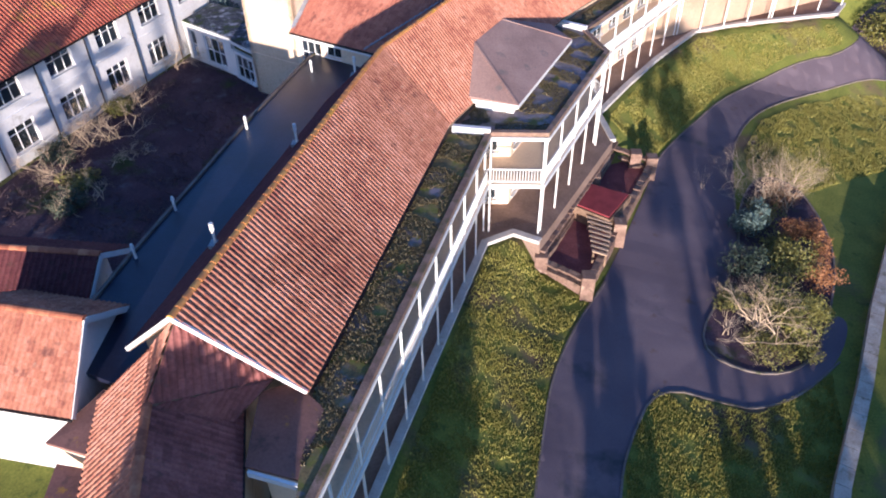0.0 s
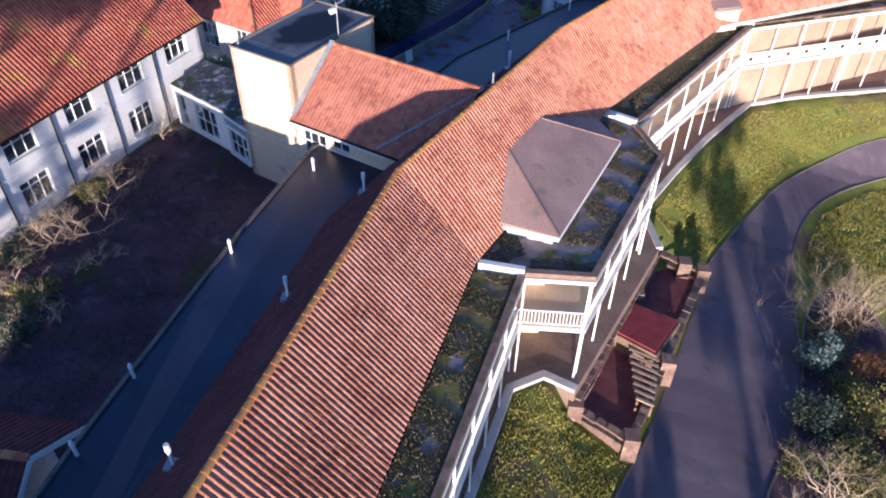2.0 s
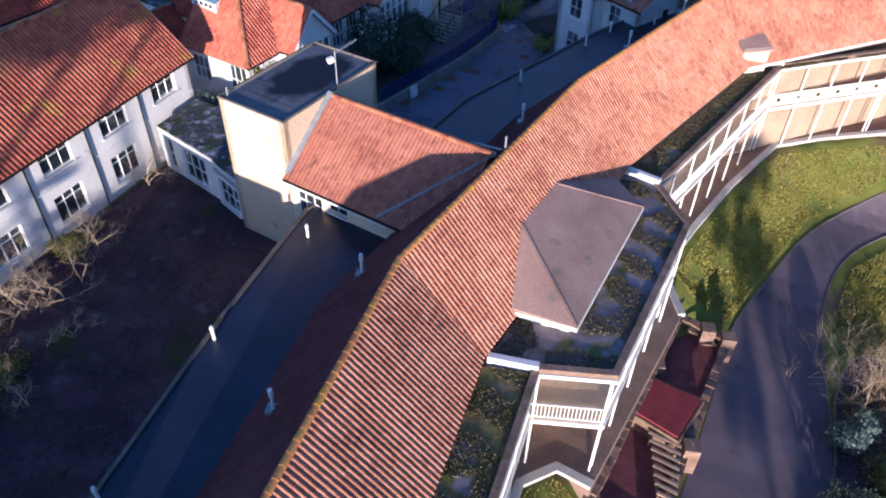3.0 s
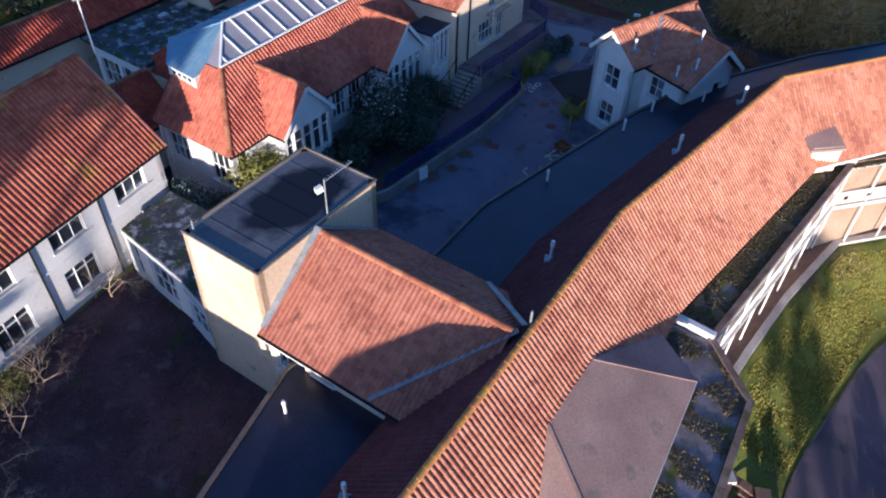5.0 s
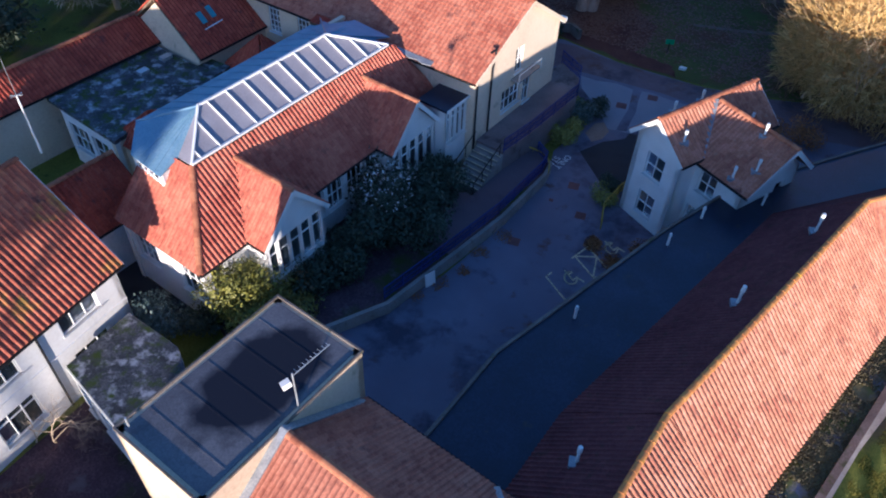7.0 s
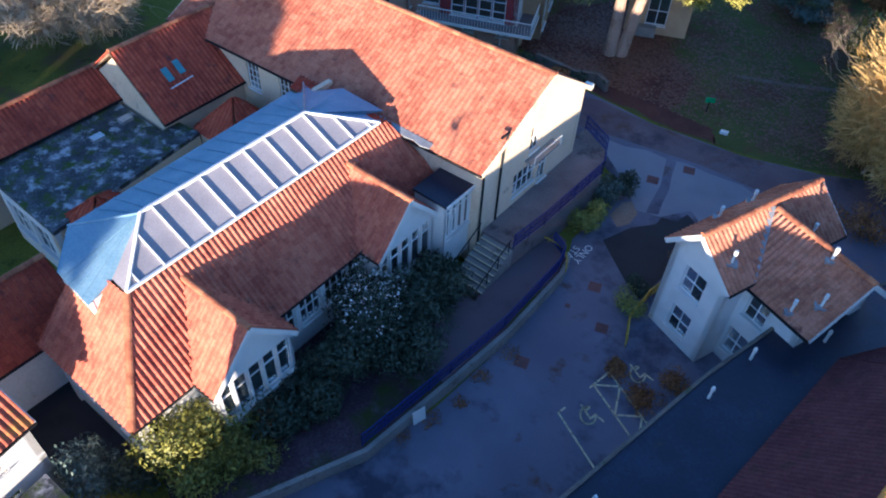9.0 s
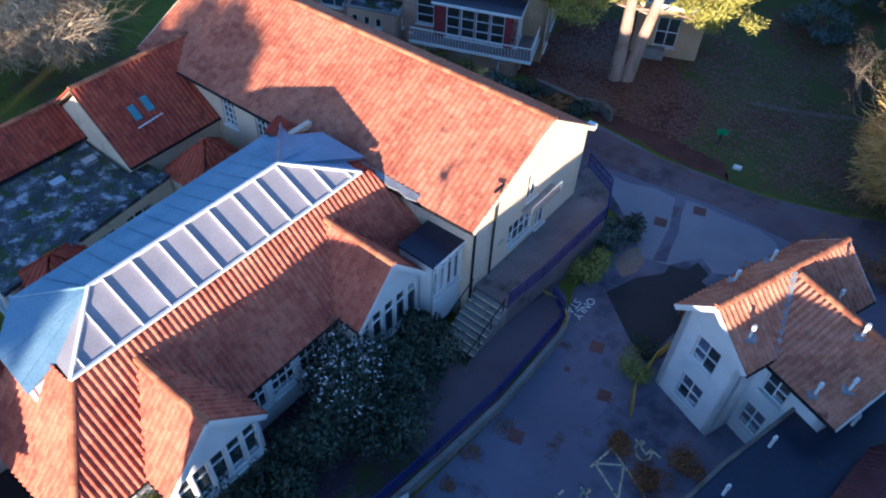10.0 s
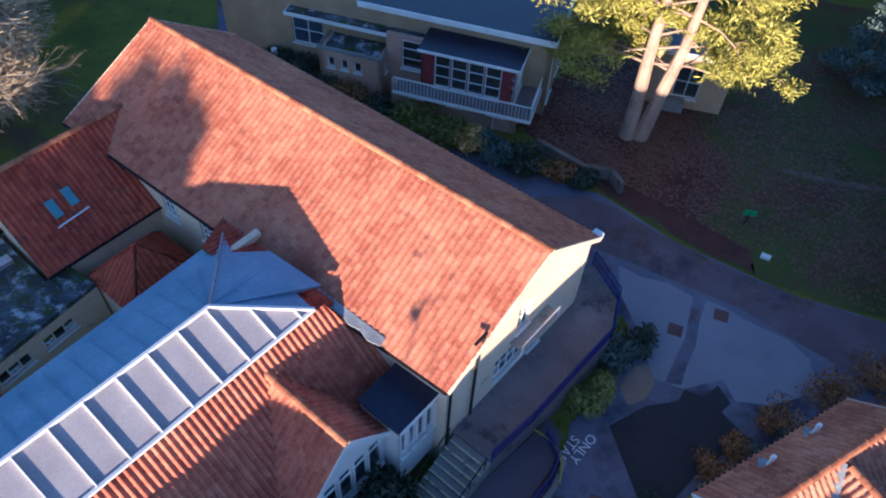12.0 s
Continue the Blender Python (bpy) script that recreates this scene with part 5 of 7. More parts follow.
def railing(name, pts, z, label, mat=M_BLUE, h=1.0, step=1.4, solid_panel=False):
    r = thing(name, pts[0][0], pts[0][1], z if not callable(z) else 8, label, "railing")
    for a, b in zip(pts, pts[1:]):
        a, b = Vector(a[:2]), Vector(b[:2])
        for hh in (h, h * 0.55, 0.15):
            part("rail", Shape().beam((*a, z + hh), (*b, z + hh), 0.05), mat, r)
        n = max(1, round((b - a).length / step))
        for k in range(n + 1):
            p = a + (b - a) * (k / n)
            part("post", Shape().beam((*p, z), (*p, z + h), 0.05), mat, r)
        bars = Shape()
        m = max(2, round((b - a).length / 0.1))
        for k in range(m + 1):
            p = a + (b - a) * (k / m)
            bars.beam((*p, z + 0.15), (*p, z + h), 0.026)
        tagged(part("bar_infill", bars, mat, r), kind="stuff")
    return r


railing("deck_railing", [tuple(p) for p in DK[1:6]], deck_z, "dark blue steel railing on the hall deck")
steps = thing("steps", *pt(-1, 0, BACK), "broad stone steps with yellow nosings and handrail", "steps")
for k in range(8):
    u1 = 0.55 - 0.32 * k
    z = deck_z - 0.17 * (k + 1)
    part("step", Shape().prism([tuple(P(u1, -0.15)), tuple(P(u1, -2.05)), tuple(P(u1 - 0.34, -2.05)), tuple(P(u1 - 0.34, -0.15))], BACK - 0.1, z), M_CONCRETE, steps)
    part("nosing", Shape().beam(pt(u1 - 0.31, -0.15, z + 0.006), pt(u1 - 0.31, -2.05, z + 0.006), 0.07, 0.02), M_ROADPAINT, steps)
for v in (-2.05, -0.15):
    hr = Shape().beam(pt(0.2, v, deck_z + 0.9), pt(-2.6, v, deck_z - 0.5), 0.05)
    for k in range(4):
        hr.beam(pt(0.1 - 0.9 * k, v, deck_z - 0.45 * k), pt(0.1 - 0.9 * k, v, deck_z + 0.88 - 0.46 * k), 0.05)
    part("handrail", hr, M_BLACK, steps)

# planted bank with a retaining wall and blue rail
RW = [P(-19.5, -0.3)] + [Vector(p) for p in ((-8.6, 58.9), (-5.8, 63.6), (-3.85, 67.0), (-1.85, 71.5), (-1.62, 72.7), (-2.4, 73.7))]
ret = Shape()
ret.sweep([(*a, 8.45) for a in RW], 0.22, 1.1)
solid("retaining_wall", ret, M_CONCRETE, "low concrete retaining wall beside the car park", "retaining wall", kind="structure")
bank = [tuple(p) for p in RW] + [tuple(P(3.0, -2.3)), tuple(P(0.2, -2.0)), tuple(P(-2.6, -2.0)), tuple(P(-2.6, 1.2)), tuple(P(-1.3, 1.6)), tuple(P(-1.3, 2.6)), tuple(P(-18.5, 2.6))]
solid("planted_bank", Shape().prism(bank, BACK - 0.3, 8.95), M_YARD, "dark soil bank under the shrubs", "bank", kind="structure")
court = [P(-7.5, -3.9), P(-2.8, -4.15), P(2.6, -3.85), P(4.1, -3.35), P(4.4, -2.5), P(0.2, -2.05), P(-2.65, -2.05), P(-2.65, -0.6), P(-7.5, -1.6)]
solid("lower_court", Shape().slab([(*p, 9.0) for p in court], 0.04), M_ASPHALT, "dark paved court at the foot of the steps", "paving", kind="structure")
railing("wall_railing", [tuple(p) for p in offset([tuple(p) for p in RW], -0.25)][1:], 9.0, "dark blue steel railing along the retaining wall", h=0.9)

# ---- west wings behind the dining block ----
west_wing = thing("west_wing", *pt(-3, 19, BACK), "red pantile wing with two rooflights", "building")
gable_roof(west_wing, P(-6.4, 16.9), P(0.6, 16.9), P(-6.4, 24.3), P(0.6, 24.3), 12.8, 15.8, M_TILE_RED, over=0.1, verges=(False, False), tile=0.27)
wall(west_wing, P(-6.3, 17.3), P(0.0, 17.0), 7.6, 12.8, (), 0.3, M_CREAM)
gable_wall(west_wing, P(-6.3, 23.9), P(-6.3, 17.3), 7.6, 12.8, 15.6, M_CREAM)
for u, v in ((-4.55, 18.6), (-3.7, 18.7)):
    lo, hi = 13.0 + (v - 0.32 - 16.9) * 0.81, 13.0 + (v + 0.32 - 16.9) * 0.81
    rl = Shape().slab([pt(u - 0.2, v + 0.32, hi), pt(u + 0.2, v + 0.32, hi), pt(u + 0.2, v - 0.32, lo), pt(u - 0.2, v - 0.32, lo)], 0.06)
    part("rooflight", rl, M_TEAL, west_wing, "blue-green glazed rooflight")
part("ladder_strip", Shape().beam(pt(-4.9, 18.0, 13.85), pt(-3.3, 18.1, 13.9), 0.07, 0.05), M_WHITE, west_wing)
west_range = thing("west_range", *pt(-12, 20, BACK), "long low red pantile range", "building")
gable_roof(west_range, P(-30, 21.3), P(-6.2, 21.3), P(-30, 25.1), P(-6.2, 25.1), 12.4, 13.8, M_TILE_RED, over=0.1, verges=(False, False), tile=0.27)
wall(west_range, P(-30, 21.5), P(-6.2, 21.5), 7.6, 12.4, (), 0.3, M_CREAM)
flat = thing("flat_roofed_range", *pt(-9, 17, BACK), "flat-roofed range with mossy grey roof", "building")
FR = [P(-5.2, 15.7), P(-5.4, 17.3), P(-6.55, 17.3), P(-6.55, 21.4), P(-14.7, 21.4), P(-14.8, 14.6)]
part("flat_roof", Shape().slab([(*p, 12.2) for p in FR], 0.25), M_MOSS, flat, "mossy and lichened felt")
facade(flat, FR[5], FR[0], 7.6, 11.95, [(1.5, 3.2, 10.7, 11.4, 3, 1), (4.4, 6.0, 10.7, 11.4, 3, 1), (6.6, 8.2, 10.7, 11.4, 3, 1)], M_CREAM)
facade(flat, P(-14.75, 20.0), P(-14.8, 14.6), 7.6, 11.95, [(0.5, 2.4, 9.5, 11.4, 3, 2), (2.8, 4.4, 9.5, 11.4, 2, 2)], M_RENDER)
for u, v in ((-7.6, 19.3), (-9.6, 19.0)):
    part("rooflight", Shape().prism([tuple(P(u, v)), tuple(P(u + 0.7, v)), tuple(P(u + 0.7, v + 0.5)), tuple(P(u, v + 0.5))], 12.2, 12.42), M_GALV, flat)
low_roof = thing("low_pyramid_roof", *pt(-6, 13, BACK), "small red pantile pyramid roof between wings", "building")
for c0, r, zz, ht in ((P(-3.3, 14.6), 1.8, 12.0, 2.0), (P(-12.5, 14.0), 1.8, 11.6, 1.7)):
    q = [c0 + (UX * a + VX * b) * r for a, b in ((-1, -1), (1, -1), (1, 1), (-1, 1))]
    tiles(low_roof, [((*q[k], zz), (*q[(k + 1) % 4], zz), (*c0, zz + ht), (*c0, zz + ht)) for k in range(4)], M_TILE_RED, width=0.27)
    part("body", Shape().prism([tuple(p) for p in q], 7.6, zz), M_CREAM, low_roof)
yard_range = thing("yard_range", *pt(-20, 11, BACK), "lower red pantile range beside the white building", "building")
gable_roof(yard_range, P(-27, 9.5), P(-16.4, 9.5), P(-27, 14.5), P(-16.4, 14.5), 11.4, 13.6, M_TILE_RED, over=0.1, verges=(False, False), tile=0.27)
part("body", Shape().prism([tuple(P(-26.8, 9.8)), tuple(P(-16.5, 9.8)), tuple(P(-16.5, 14.2)), tuple(P(-26.8, 14.2))], 7.6, 11.4), M_RENDER, yard_range)
flagpole = thing("roof_mast", -23.85, 56.85, 17.4, "thin white mast with wire aerial on the gable ridge", "mast")
part("pole", Shape().tube((-23.85, 56.85, 17.3), (-24.0, 57.0, 20.2), 0.05, 0.035), M_WHITE, flagpole)
part("aerial_wire", Shape().tube((-24.0, 57.0, 20.2), (-24.1, 57.1, 22.0), 0.014, 0.008), M_GALV, flagpole)
part("crossbar", Shape().beam((-24.22, 56.9, 20.2), (-23.75, 57.1, 20.2), 0.025).beam((-24.1, 56.75, 20.2), (-23.9, 57.25, 20.2), 0.025), M_GALV, flagpole)

# ---- cottage ----
cottage = thing("cottage", 6, 70, BACK, "white rendered two-storey cottage with red pantile roofs", "house")
CD = Vector((0.706, 0.708)).normalized()
CN = Vector((CD.y, -CD.x))
CF = Vector((3.95, 69.5))
CE, CR = 13.9, 15.6


def cp(a, b):
    """Plan point: a along the front wing's ridge, b to its right."""
    return CF + CD * a + CN * b


gable_roof(cottage, cp(0, 2.25), cp(7.0, 2.25), cp(0, -1.7), cp(7.0, -1.7), CE, CR, M_TILE, over=0.4, tile=0.26, mid=(0.57, 0.57))
gable_wall(cottage, cp(0, -1.4), cp(0, 1.95), 7.6, CE, CR - 0.1, M_WHITE, 0.3, [(1.0, 2.3, 11.6, 13.2, 2, 2), (1.1, 2.35, 8.9, 10.5, 2, 2)], mid=0.43)
facade(cottage, cp(0, 1.95), cp(1.35, 1.95), 7.6, CE, [], M_WHITE)
wall(cottage, cp(7.0, -1.4), cp(0, -1.4), 7.6, CE, (), 0.3, M_WHITE)
gable_wall(cottage, cp(7.0, 1.95), cp(7.0, -1.4), 7.6, CE, CR - 0.1, M_WHITE, mid=0.57)
gable_roof(cottage, cp(1.0, 0.6), cp(1.0, 5.4), cp(6.2, 0.6), cp(6.2, 5.4), CE - 0.25, CR - 0.06, M_TILE, over=0.25, verges=(False, True), tile=0.26, mid=(0.58, 0.58))
facade(cottage, cp(1.35, 1.95), cp(1.35, 5.1), 7.6, CE - 0.25, [(0.4, 1.55, 11.75, 13.15, 2, 2), (0.2, 1.35, 9.0, 10.6, 2, 2)], M_WHITE)
gable_wall(cottage, cp(1.35, 5.1), cp(5.85, 5.1), 7.6, CE - 0.25, CR - 0.2, M_WHITE, 0.3, [(2.9, 3.7, 11.9, 12.9, 1, 1)], mid=0.58)
wall(cottage, cp(5.85, 5.1), cp(5.85, 1.95), 7.6, CE - 0.25, (), 0.3, M_WHITE)
part("valley", Shape().beam((*cp(1.2, 2.2), CE + 0.05), (*cp(3.9, 0.15), CR + 0.02), 0.24, 0.05), M_LEAD, cottage, "pale lead valley")


def roof_vent(x, y, z, h=0.75, lean=0.0):
    v = thing("vent_pipe", x, y, z, "white capped vent pipe with lead flashing on pantiles", "vent pipe", "roof vents")
    part("pipe", Shape().tube((x, y, z - 0.3), (x, y, z + h * 0.7), 0.065, 0.065, 8), M_WHITE, v)
    part("cap", Shape().tube((x, y, z + h * 0.7), (x, y, z + h), 0.10, 0.085, 8), M_WHITE, v)
    part("flashing", Shape().prism([(x - 0.26, y - 0.22), (x + 0.26, y - 0.22), (x + 0.26, y + 0.22), (x - 0.26, y + 0.22)], z - 0.12, z + 0.03), M_LEAD, v)
    return v


for a, b, z in ((0.45, 1.3, 14.7), (1.35, 4.2, 13.9), (2.2, 4.85, 14.45), (3.75, 3.66, 15.4), (5.6, 1.6, 14.2), (2.3, -1.2, 14.45), (4.7, -1.3, 14.35)):
    p = cp(a, b)
    roof_vent(p.x, p.y, z)

# vents along the long building's rear slope and bollard vents on the corridor roof
for x, y in ((-7.55, 21.35), (-6.15, 29.05), (-4.65, 36.15), (7.0, 57.0), (10.65, 62.0), (1.2, 48.6)):
    d = -beside(x, y)
    roof_vent(x, y, TOP - (TOP - EAVE) * d / HALF + 0.1, 1.05)
for x, y in ((-11.95, 22.4), (-11.5, 25.9), (-10.35, 33.4), (-8.35, 40.3), (0.75, 57.3), (4.9, 63.2), (6.65, 65.7), (9.9, 67.6)):
    v = thing("roof_bollard", x, y, FLAT_Z, "short white capped vent on the felt roof", "roof vent", "bollard vents")
    part("pipe", Shape().tube((x, y, FLAT_Z - 0.02), (x, y, FLAT_Z + 0.62), 0.07, 0.07, 8), M_WHITE, v)
    part("cap", Shape().tube((x, y, FLAT_Z + 0.62), (x, y, FLAT_Z + 0.8), 0.10, 0.06, 8), M_WHITE, v)
vent_apex = thing("ridge_pipe", 0.6, 43.0, TOP, "short lead pipe at the ridge junction", "pipe")
part("pipe", Shape().tube((0.6, 43.0, TOP - 0.1), (0.6, 43.0, TOP + 0.7), 0.05, 0.05), M_LEAD, vent_apex)

# ---- south wings ----
south_wing = thing("south_wing", -7, 12, BACK, "lower south wing with brown pantile roof", "building")
a0, a1 = Vector((-7.73, 15.64)), Vector((-3.6, 1.7))
dn = (a1 - a0).normalized()
nn = Vector((-dn.y, dn.x))
# East slope: plain tile darkened for shade; west slope keeps the sunlit clay colour.
gable_roof(south_wing, a0 + nn * 2.52, a1 + nn * 2.52, a0 - nn * 2.52, a1 - nn * 2.52, 12.1, 14.4, ((M_TILE_PLAIN_SHADE, 0.45), (M_TILE, 1.2)), over=0.0, verges=(True, False), tile=0.25, verge=M_TILE)
part("body", Shape().prism([tuple(a0 + nn * 2.3), tuple(a1 + nn * 2.3), tuple(a1 - nn * 2.3), tuple(a0 - nn * 2.3)], 3.0, 12.1), M_CREAM, south_wing)
hip_top, hip_left, hip_low, hip_right = (-6.35, 15.1, 16.35), (-7.75, 15.75, 14.5), (-7.0, 13.2, 14.5), (-3.7, 15.6, 13.3)
# lower hip facets also take the shade-darkened plain tile
for a, b, c, m, r in ((hip_left, hip_low, hip_top, M_TILE, 1.0), (hip_low, hip_right, hip_top, M_TILE_PLAIN_SHADE, 0.45), (hip_low, (-5.1, 14.2, 12.3), hip_right, M_TILE_PLAIN_SHADE, 0.45)):
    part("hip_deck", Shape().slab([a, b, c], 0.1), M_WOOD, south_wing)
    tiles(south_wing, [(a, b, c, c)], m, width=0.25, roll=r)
lean = thing("lean_to_roof", -3.2, 13.8, 12, "low lean-to roof spotted with yellow lichen", "lean-to roof")
M_LICHEN = material("lichened_tile", (0.20, 0.105, 0.085), 0.85, scale=0.8, fine=10, bump=0.4, spots=[((0.44, 0.25, 0.02), 1.3, 0.66), ((0.09, 0.06, 0.055), 1.1, 0.62)])
part("sheet", Shape().slab([(-4.0, 12.56, 12.45), (-2.2, 12.3, 12.3), (-1.77, 15.0, 12.3), (-3.2, 16.0, 12.6), (-4.3, 15.4, 12.65)], 0.14), M_LICHEN, lean)
part("fascia", Shape().beam((-3.9, 12.45, 12.2), (-1.6, 12.0, 12.15), 0.12, 0.25), M_WHITE, lean)
part("body", Shape().prism([(-3.6, 12.9), (-2.3, 12.6), (-2.0, 14.9), (-3.8, 15.2)], 5.5, 12.25), M_CREAM, lean)
sw_wing = thing("south_west_wing", -13, 15, BACK, "white rendered wing with pink-red pantile roof", "building")
gable_roof(sw_wing, (-16.2, 14.5), (-10.75, 14.0), (-15.7, 20.0), (-11.1, 19.5), 12.3, 14.4, M_TILE, over=0.1, verges=(False, True), tile=0.24)
part("body", Shape().prism([(-16.2, 14.8), (-11.0, 14.3), (-11.3, 19.2), (-15.8, 19.7)], BACK - 0.5, 12.25), M_RENDER, sw_wing)
gable_wall(sw_wing, (-11.0, 14.25), (-11.3, 19.25), 12.2, 12.3, 14.3, M_RENDER, 0.2)
west_low = thing("yard_store", -18, 22, BACK, "small red pantile store with one rooflight", "building")
# store roof also uses the tile colour darkened for shade
gable_roof(west_low, (-20.5, 19.1), (-13.0, 18.9), (-20.4, 24.4), (-12.9, 24.2), 11.4, 13.2, M_TILE_SHADE, over=0.05, verges=(False, True), tile=0.26)
part("body", Shape().prism([(-20.5, 19.3), (-13.2, 19.2), (-14.3, 23.7), (-20.4, 24.2)], BACK - 0.4, 11.4), M_RENDER, west_low)
part("rooflight", Shape().slab([(-15.9, 20.3, 12.2), (-15.2, 20.3, 12.2), (-15.2, 21.0, 12.75), (-15.9, 21.0, 12.75)], 0.05), M_TEAL, west_low)
gap_roof = thing("gutter_roof", -9.6, 12.4, 12, "dark lean-to roof between the south wings", "lean-to roof")
part("sheet", Shape().slab([(-11.4, 13.2, 11.9), (-9.7, 12.8, 12.0), (-8.9, 14.7, 12.3), (-10.2, 15.4, 12.2)], 0.15), M_LICHEN, gap_roof)
part("body", Shape().prism([(-11.2, 13.4), (-9.8, 13.0), (-9.0, 14.6), (-10.2, 15.2)], 7.5, 11.85), M_CREAM, gap_roof)
link_roof = thing("gutter_roof", -10.8, 9.0, 11, "brown felt lean-to roof below the south wing", "lean-to roof")
part("sheet", Shape().slab([(-11.0, 12.8, 11.3), (-9.6, 12.6, 11.4), (-7.6, 4.0, 11.4), (-9.4, 4.0, 11.2)], 0.15), M_LICHEN, link_roof)

# ---- modern brick block beyond the hall ----
block = thing("brick_block", *pt(19, 16, BACK), "modern buff brick block with flat roofs and a glazed balcony", "building")
BU, BV = UX * 0.387 - VX * 0.922, UX * 0.922 + VX * 0.387


def bp(a, b):
    return ORG + BU * a + BV * b


facade(block, bp(-15.3, 22.35), bp(-11.1, 22.35), 7.6, 11.05, [(0.55, 1.05, 9.75, 10.5, 1, 1), (1.45, 1.95, 9.75, 10.5, 1, 1), (2.35, 2.85, 9.75, 10.5, 1, 1)], M_BRICK_PINK)
facade(block, bp(-11.1, 22.35), bp(-11.1, 25), 7.6, 11.05, [(0.5, 1.0, 9.75, 10.5, 1, 1)], M_BRICK_PINK)
wall(block, bp(-15.3, 25), bp(-15.3, 22.35), 7.6, 11.05, (), 0.3, M_BRICK_PINK)
part("flat_roof", Shape().slab([(*bp(-15.2, 22.45), 11.03), (*bp(-11.2, 22.45), 11.03), (*bp(-11.2, 25), 11.03), (*bp(-15.2, 25), 11.03)], 0.2), M_MOSS, block, "mossy grey felt")
part("roof_edge", Shape().sweep([(*bp(*q), 11.1) for q in ((-15.3, 25), (-15.3, 22.35), (-11.1, 22.35), (-11.1, 25))], 0.16, 0.14), M_CONCRETE, block)
facade(block, bp(-11.1, 23.3), bp(-8.45, 23.3), 7.6, 12.5, [(1.0, 2.3, 10.2, 12.3, 1, 3)], M_BRICK_PINK)
facade(block, bp(-8.45, 22.1), bp(-2.6, 22.1), 10.2, 12.7, [(0.85 + 1.05 * k, 1.85 + 1.05 * k, 10.3, 12.55, 1, 3) for k in range(4)], M_RED)
facade(block, bp(-2.6, 22.1), bp(-2.6, 24.3), 10.2, 12.7, [(0.1, 1.0, 10.3, 12.55, 1, 3), (1.1, 2.0, 10.3, 12.55, 1, 3)], M_WHITE)
wall(block, bp(-8.45, 23.3), bp(-8.45, 22.1), 10.2, 12.7, (), 0.2, M_RED)
part("flat_roof", Shape().slab([(*bp(-8.6, 21.9), 12.86), (*bp(-2.35, 21.9), 12.86), (*bp(-2.35, 24.3), 12.86), (*bp(-8.6, 24.3), 12.86)], 0.16), M_FELT, block)
part("fascia", Shape().sweep([(*bp(-8.6, 21.88), 12.78), (*bp(-2.33, 21.88), 12.78), (*bp(-2.33, 24.3), 12.78)], 0.05, 0.18), M_WHITE, block)
facade(block, bp(-10.3, 21.9), bp(-2.2, 21.9), 7.2, 10.1, [(1.2, 2.1, 9.25, 9.75, 2, 1), (3.7, 4.6, 9.25, 9.75, 2, 1), (6.3, 7.3, 9.25, 9.75, 2, 1)], M_BRICK_PINK)
facade(block, bp(-2.2, 21.9), bp(-2.2, 24.3), 7.2, 10.1, [(0.3, 1.0, 7.6, 9.6, 1, 2)], M_BRICK)
part("balcony_floor", Shape().slab([(*bp(-9.85, 20.9), 10.25), (*bp(-1.25, 20.9), 10.25), (*bp(-1.25, 24.2), 10.25), (*bp(-2.6, 24.2), 10.25), (*bp(-2.6, 22.1), 10.25), (*bp(-9.85, 22.1), 10.25)], 0.16), M_DECK, block)
part("balcony_edge", Shape().sweep([(*bp(-9.85, 20.87), 10.18), (*bp(-1.22, 20.87), 10.18), (*bp(-1.22, 24.2), 10.18)], 0.05, 0.22), M_WHITE, block)
for a, b in ((bp(-9.8, 20.95), bp(-1.3, 20.95)), (bp(-1.3, 20.95), bp(-1.3, 24.1))):
    part("balcony_rail", Shape().beam((*a, 11.2), (*b, 11.2), 0.06), M_WHITE, block)
    s = Shape()
    n = round((b - a).length / 0.22)
    for k in range(n + 1):
        p = a + (b - a) * (k / n)
        s.beam((*p, 10.25), (*p, 11.2), 0.022)
    tagged(part("balustrade", s, M_WHITE, block), kind="stuff")
facade(block, bp(-23, 24.3), bp(-1.0, 24.3), 7.4, 13.5, [(5.0, 7.2, 9.6, 11.6, 2, 2)], M_BRICK)
facade(block, bp(-1.0, 24.3), bp(-1.0, 33), 7.4, 13.5, [(0.7, 2.3, 8.6, 13.0, 2, 4), (3.2, 5.0, 9, 13.0, 2, 4)], M_BRICK)
part("flat_roof", Shape().slab([(*bp(-13.2, 24.05), 13.72), (*bp(-0.8, 24.05), 13.72), (*bp(-0.8, 38), 13.72), (*bp(-13.2, 38), 13.72)], 0.25), M_FELT, block)
part("roof_edge", Shape().sweep([(*bp(-13.2, 24.0), 13.62), (*bp(-0.75, 24.0), 13.62), (*bp(-0.75, 38), 13.62)], 0.1, 0.34), M_WHITE, block)
part("flat_roof", Shape().slab([(*bp(-18.0, 23.5), 12.3), (*bp(-8.3, 23.5), 12.3), (*bp(-8.3, 24.3), 12.3), (*bp(-18.0, 29), 12.3)], 0.18), M_MOSS, block, "mossy grey felt")
part("fascia", Shape().sweep([(*bp(-18.0, 29), 12.2), (*bp(-18.0, 23.46), 12.2), (*bp(-8.3, 23.46), 12.2)], 0.06, 0.24), M_WHITE, block)
part("downpipe", Shape().tube((*bp(-3.6, 21.8), 7.4), (*bp(-3.6, 21.8), 10.1), 0.05, 0.05), M_WHITE, block)

lodge = thing("brick_lodge", *pt(29, 4, BACK), "small buff brick building behind the pine", "building")
LG = [P(27.9, 6.2), P(29.9, 1.85), P(34, 3.6), P(32, 8)]
facade(lodge, LG[0], LG[1], 7.6, 12.0, [(1.5, 3.1, 9.0, 11.3, 2, 2)], M_BRICK)
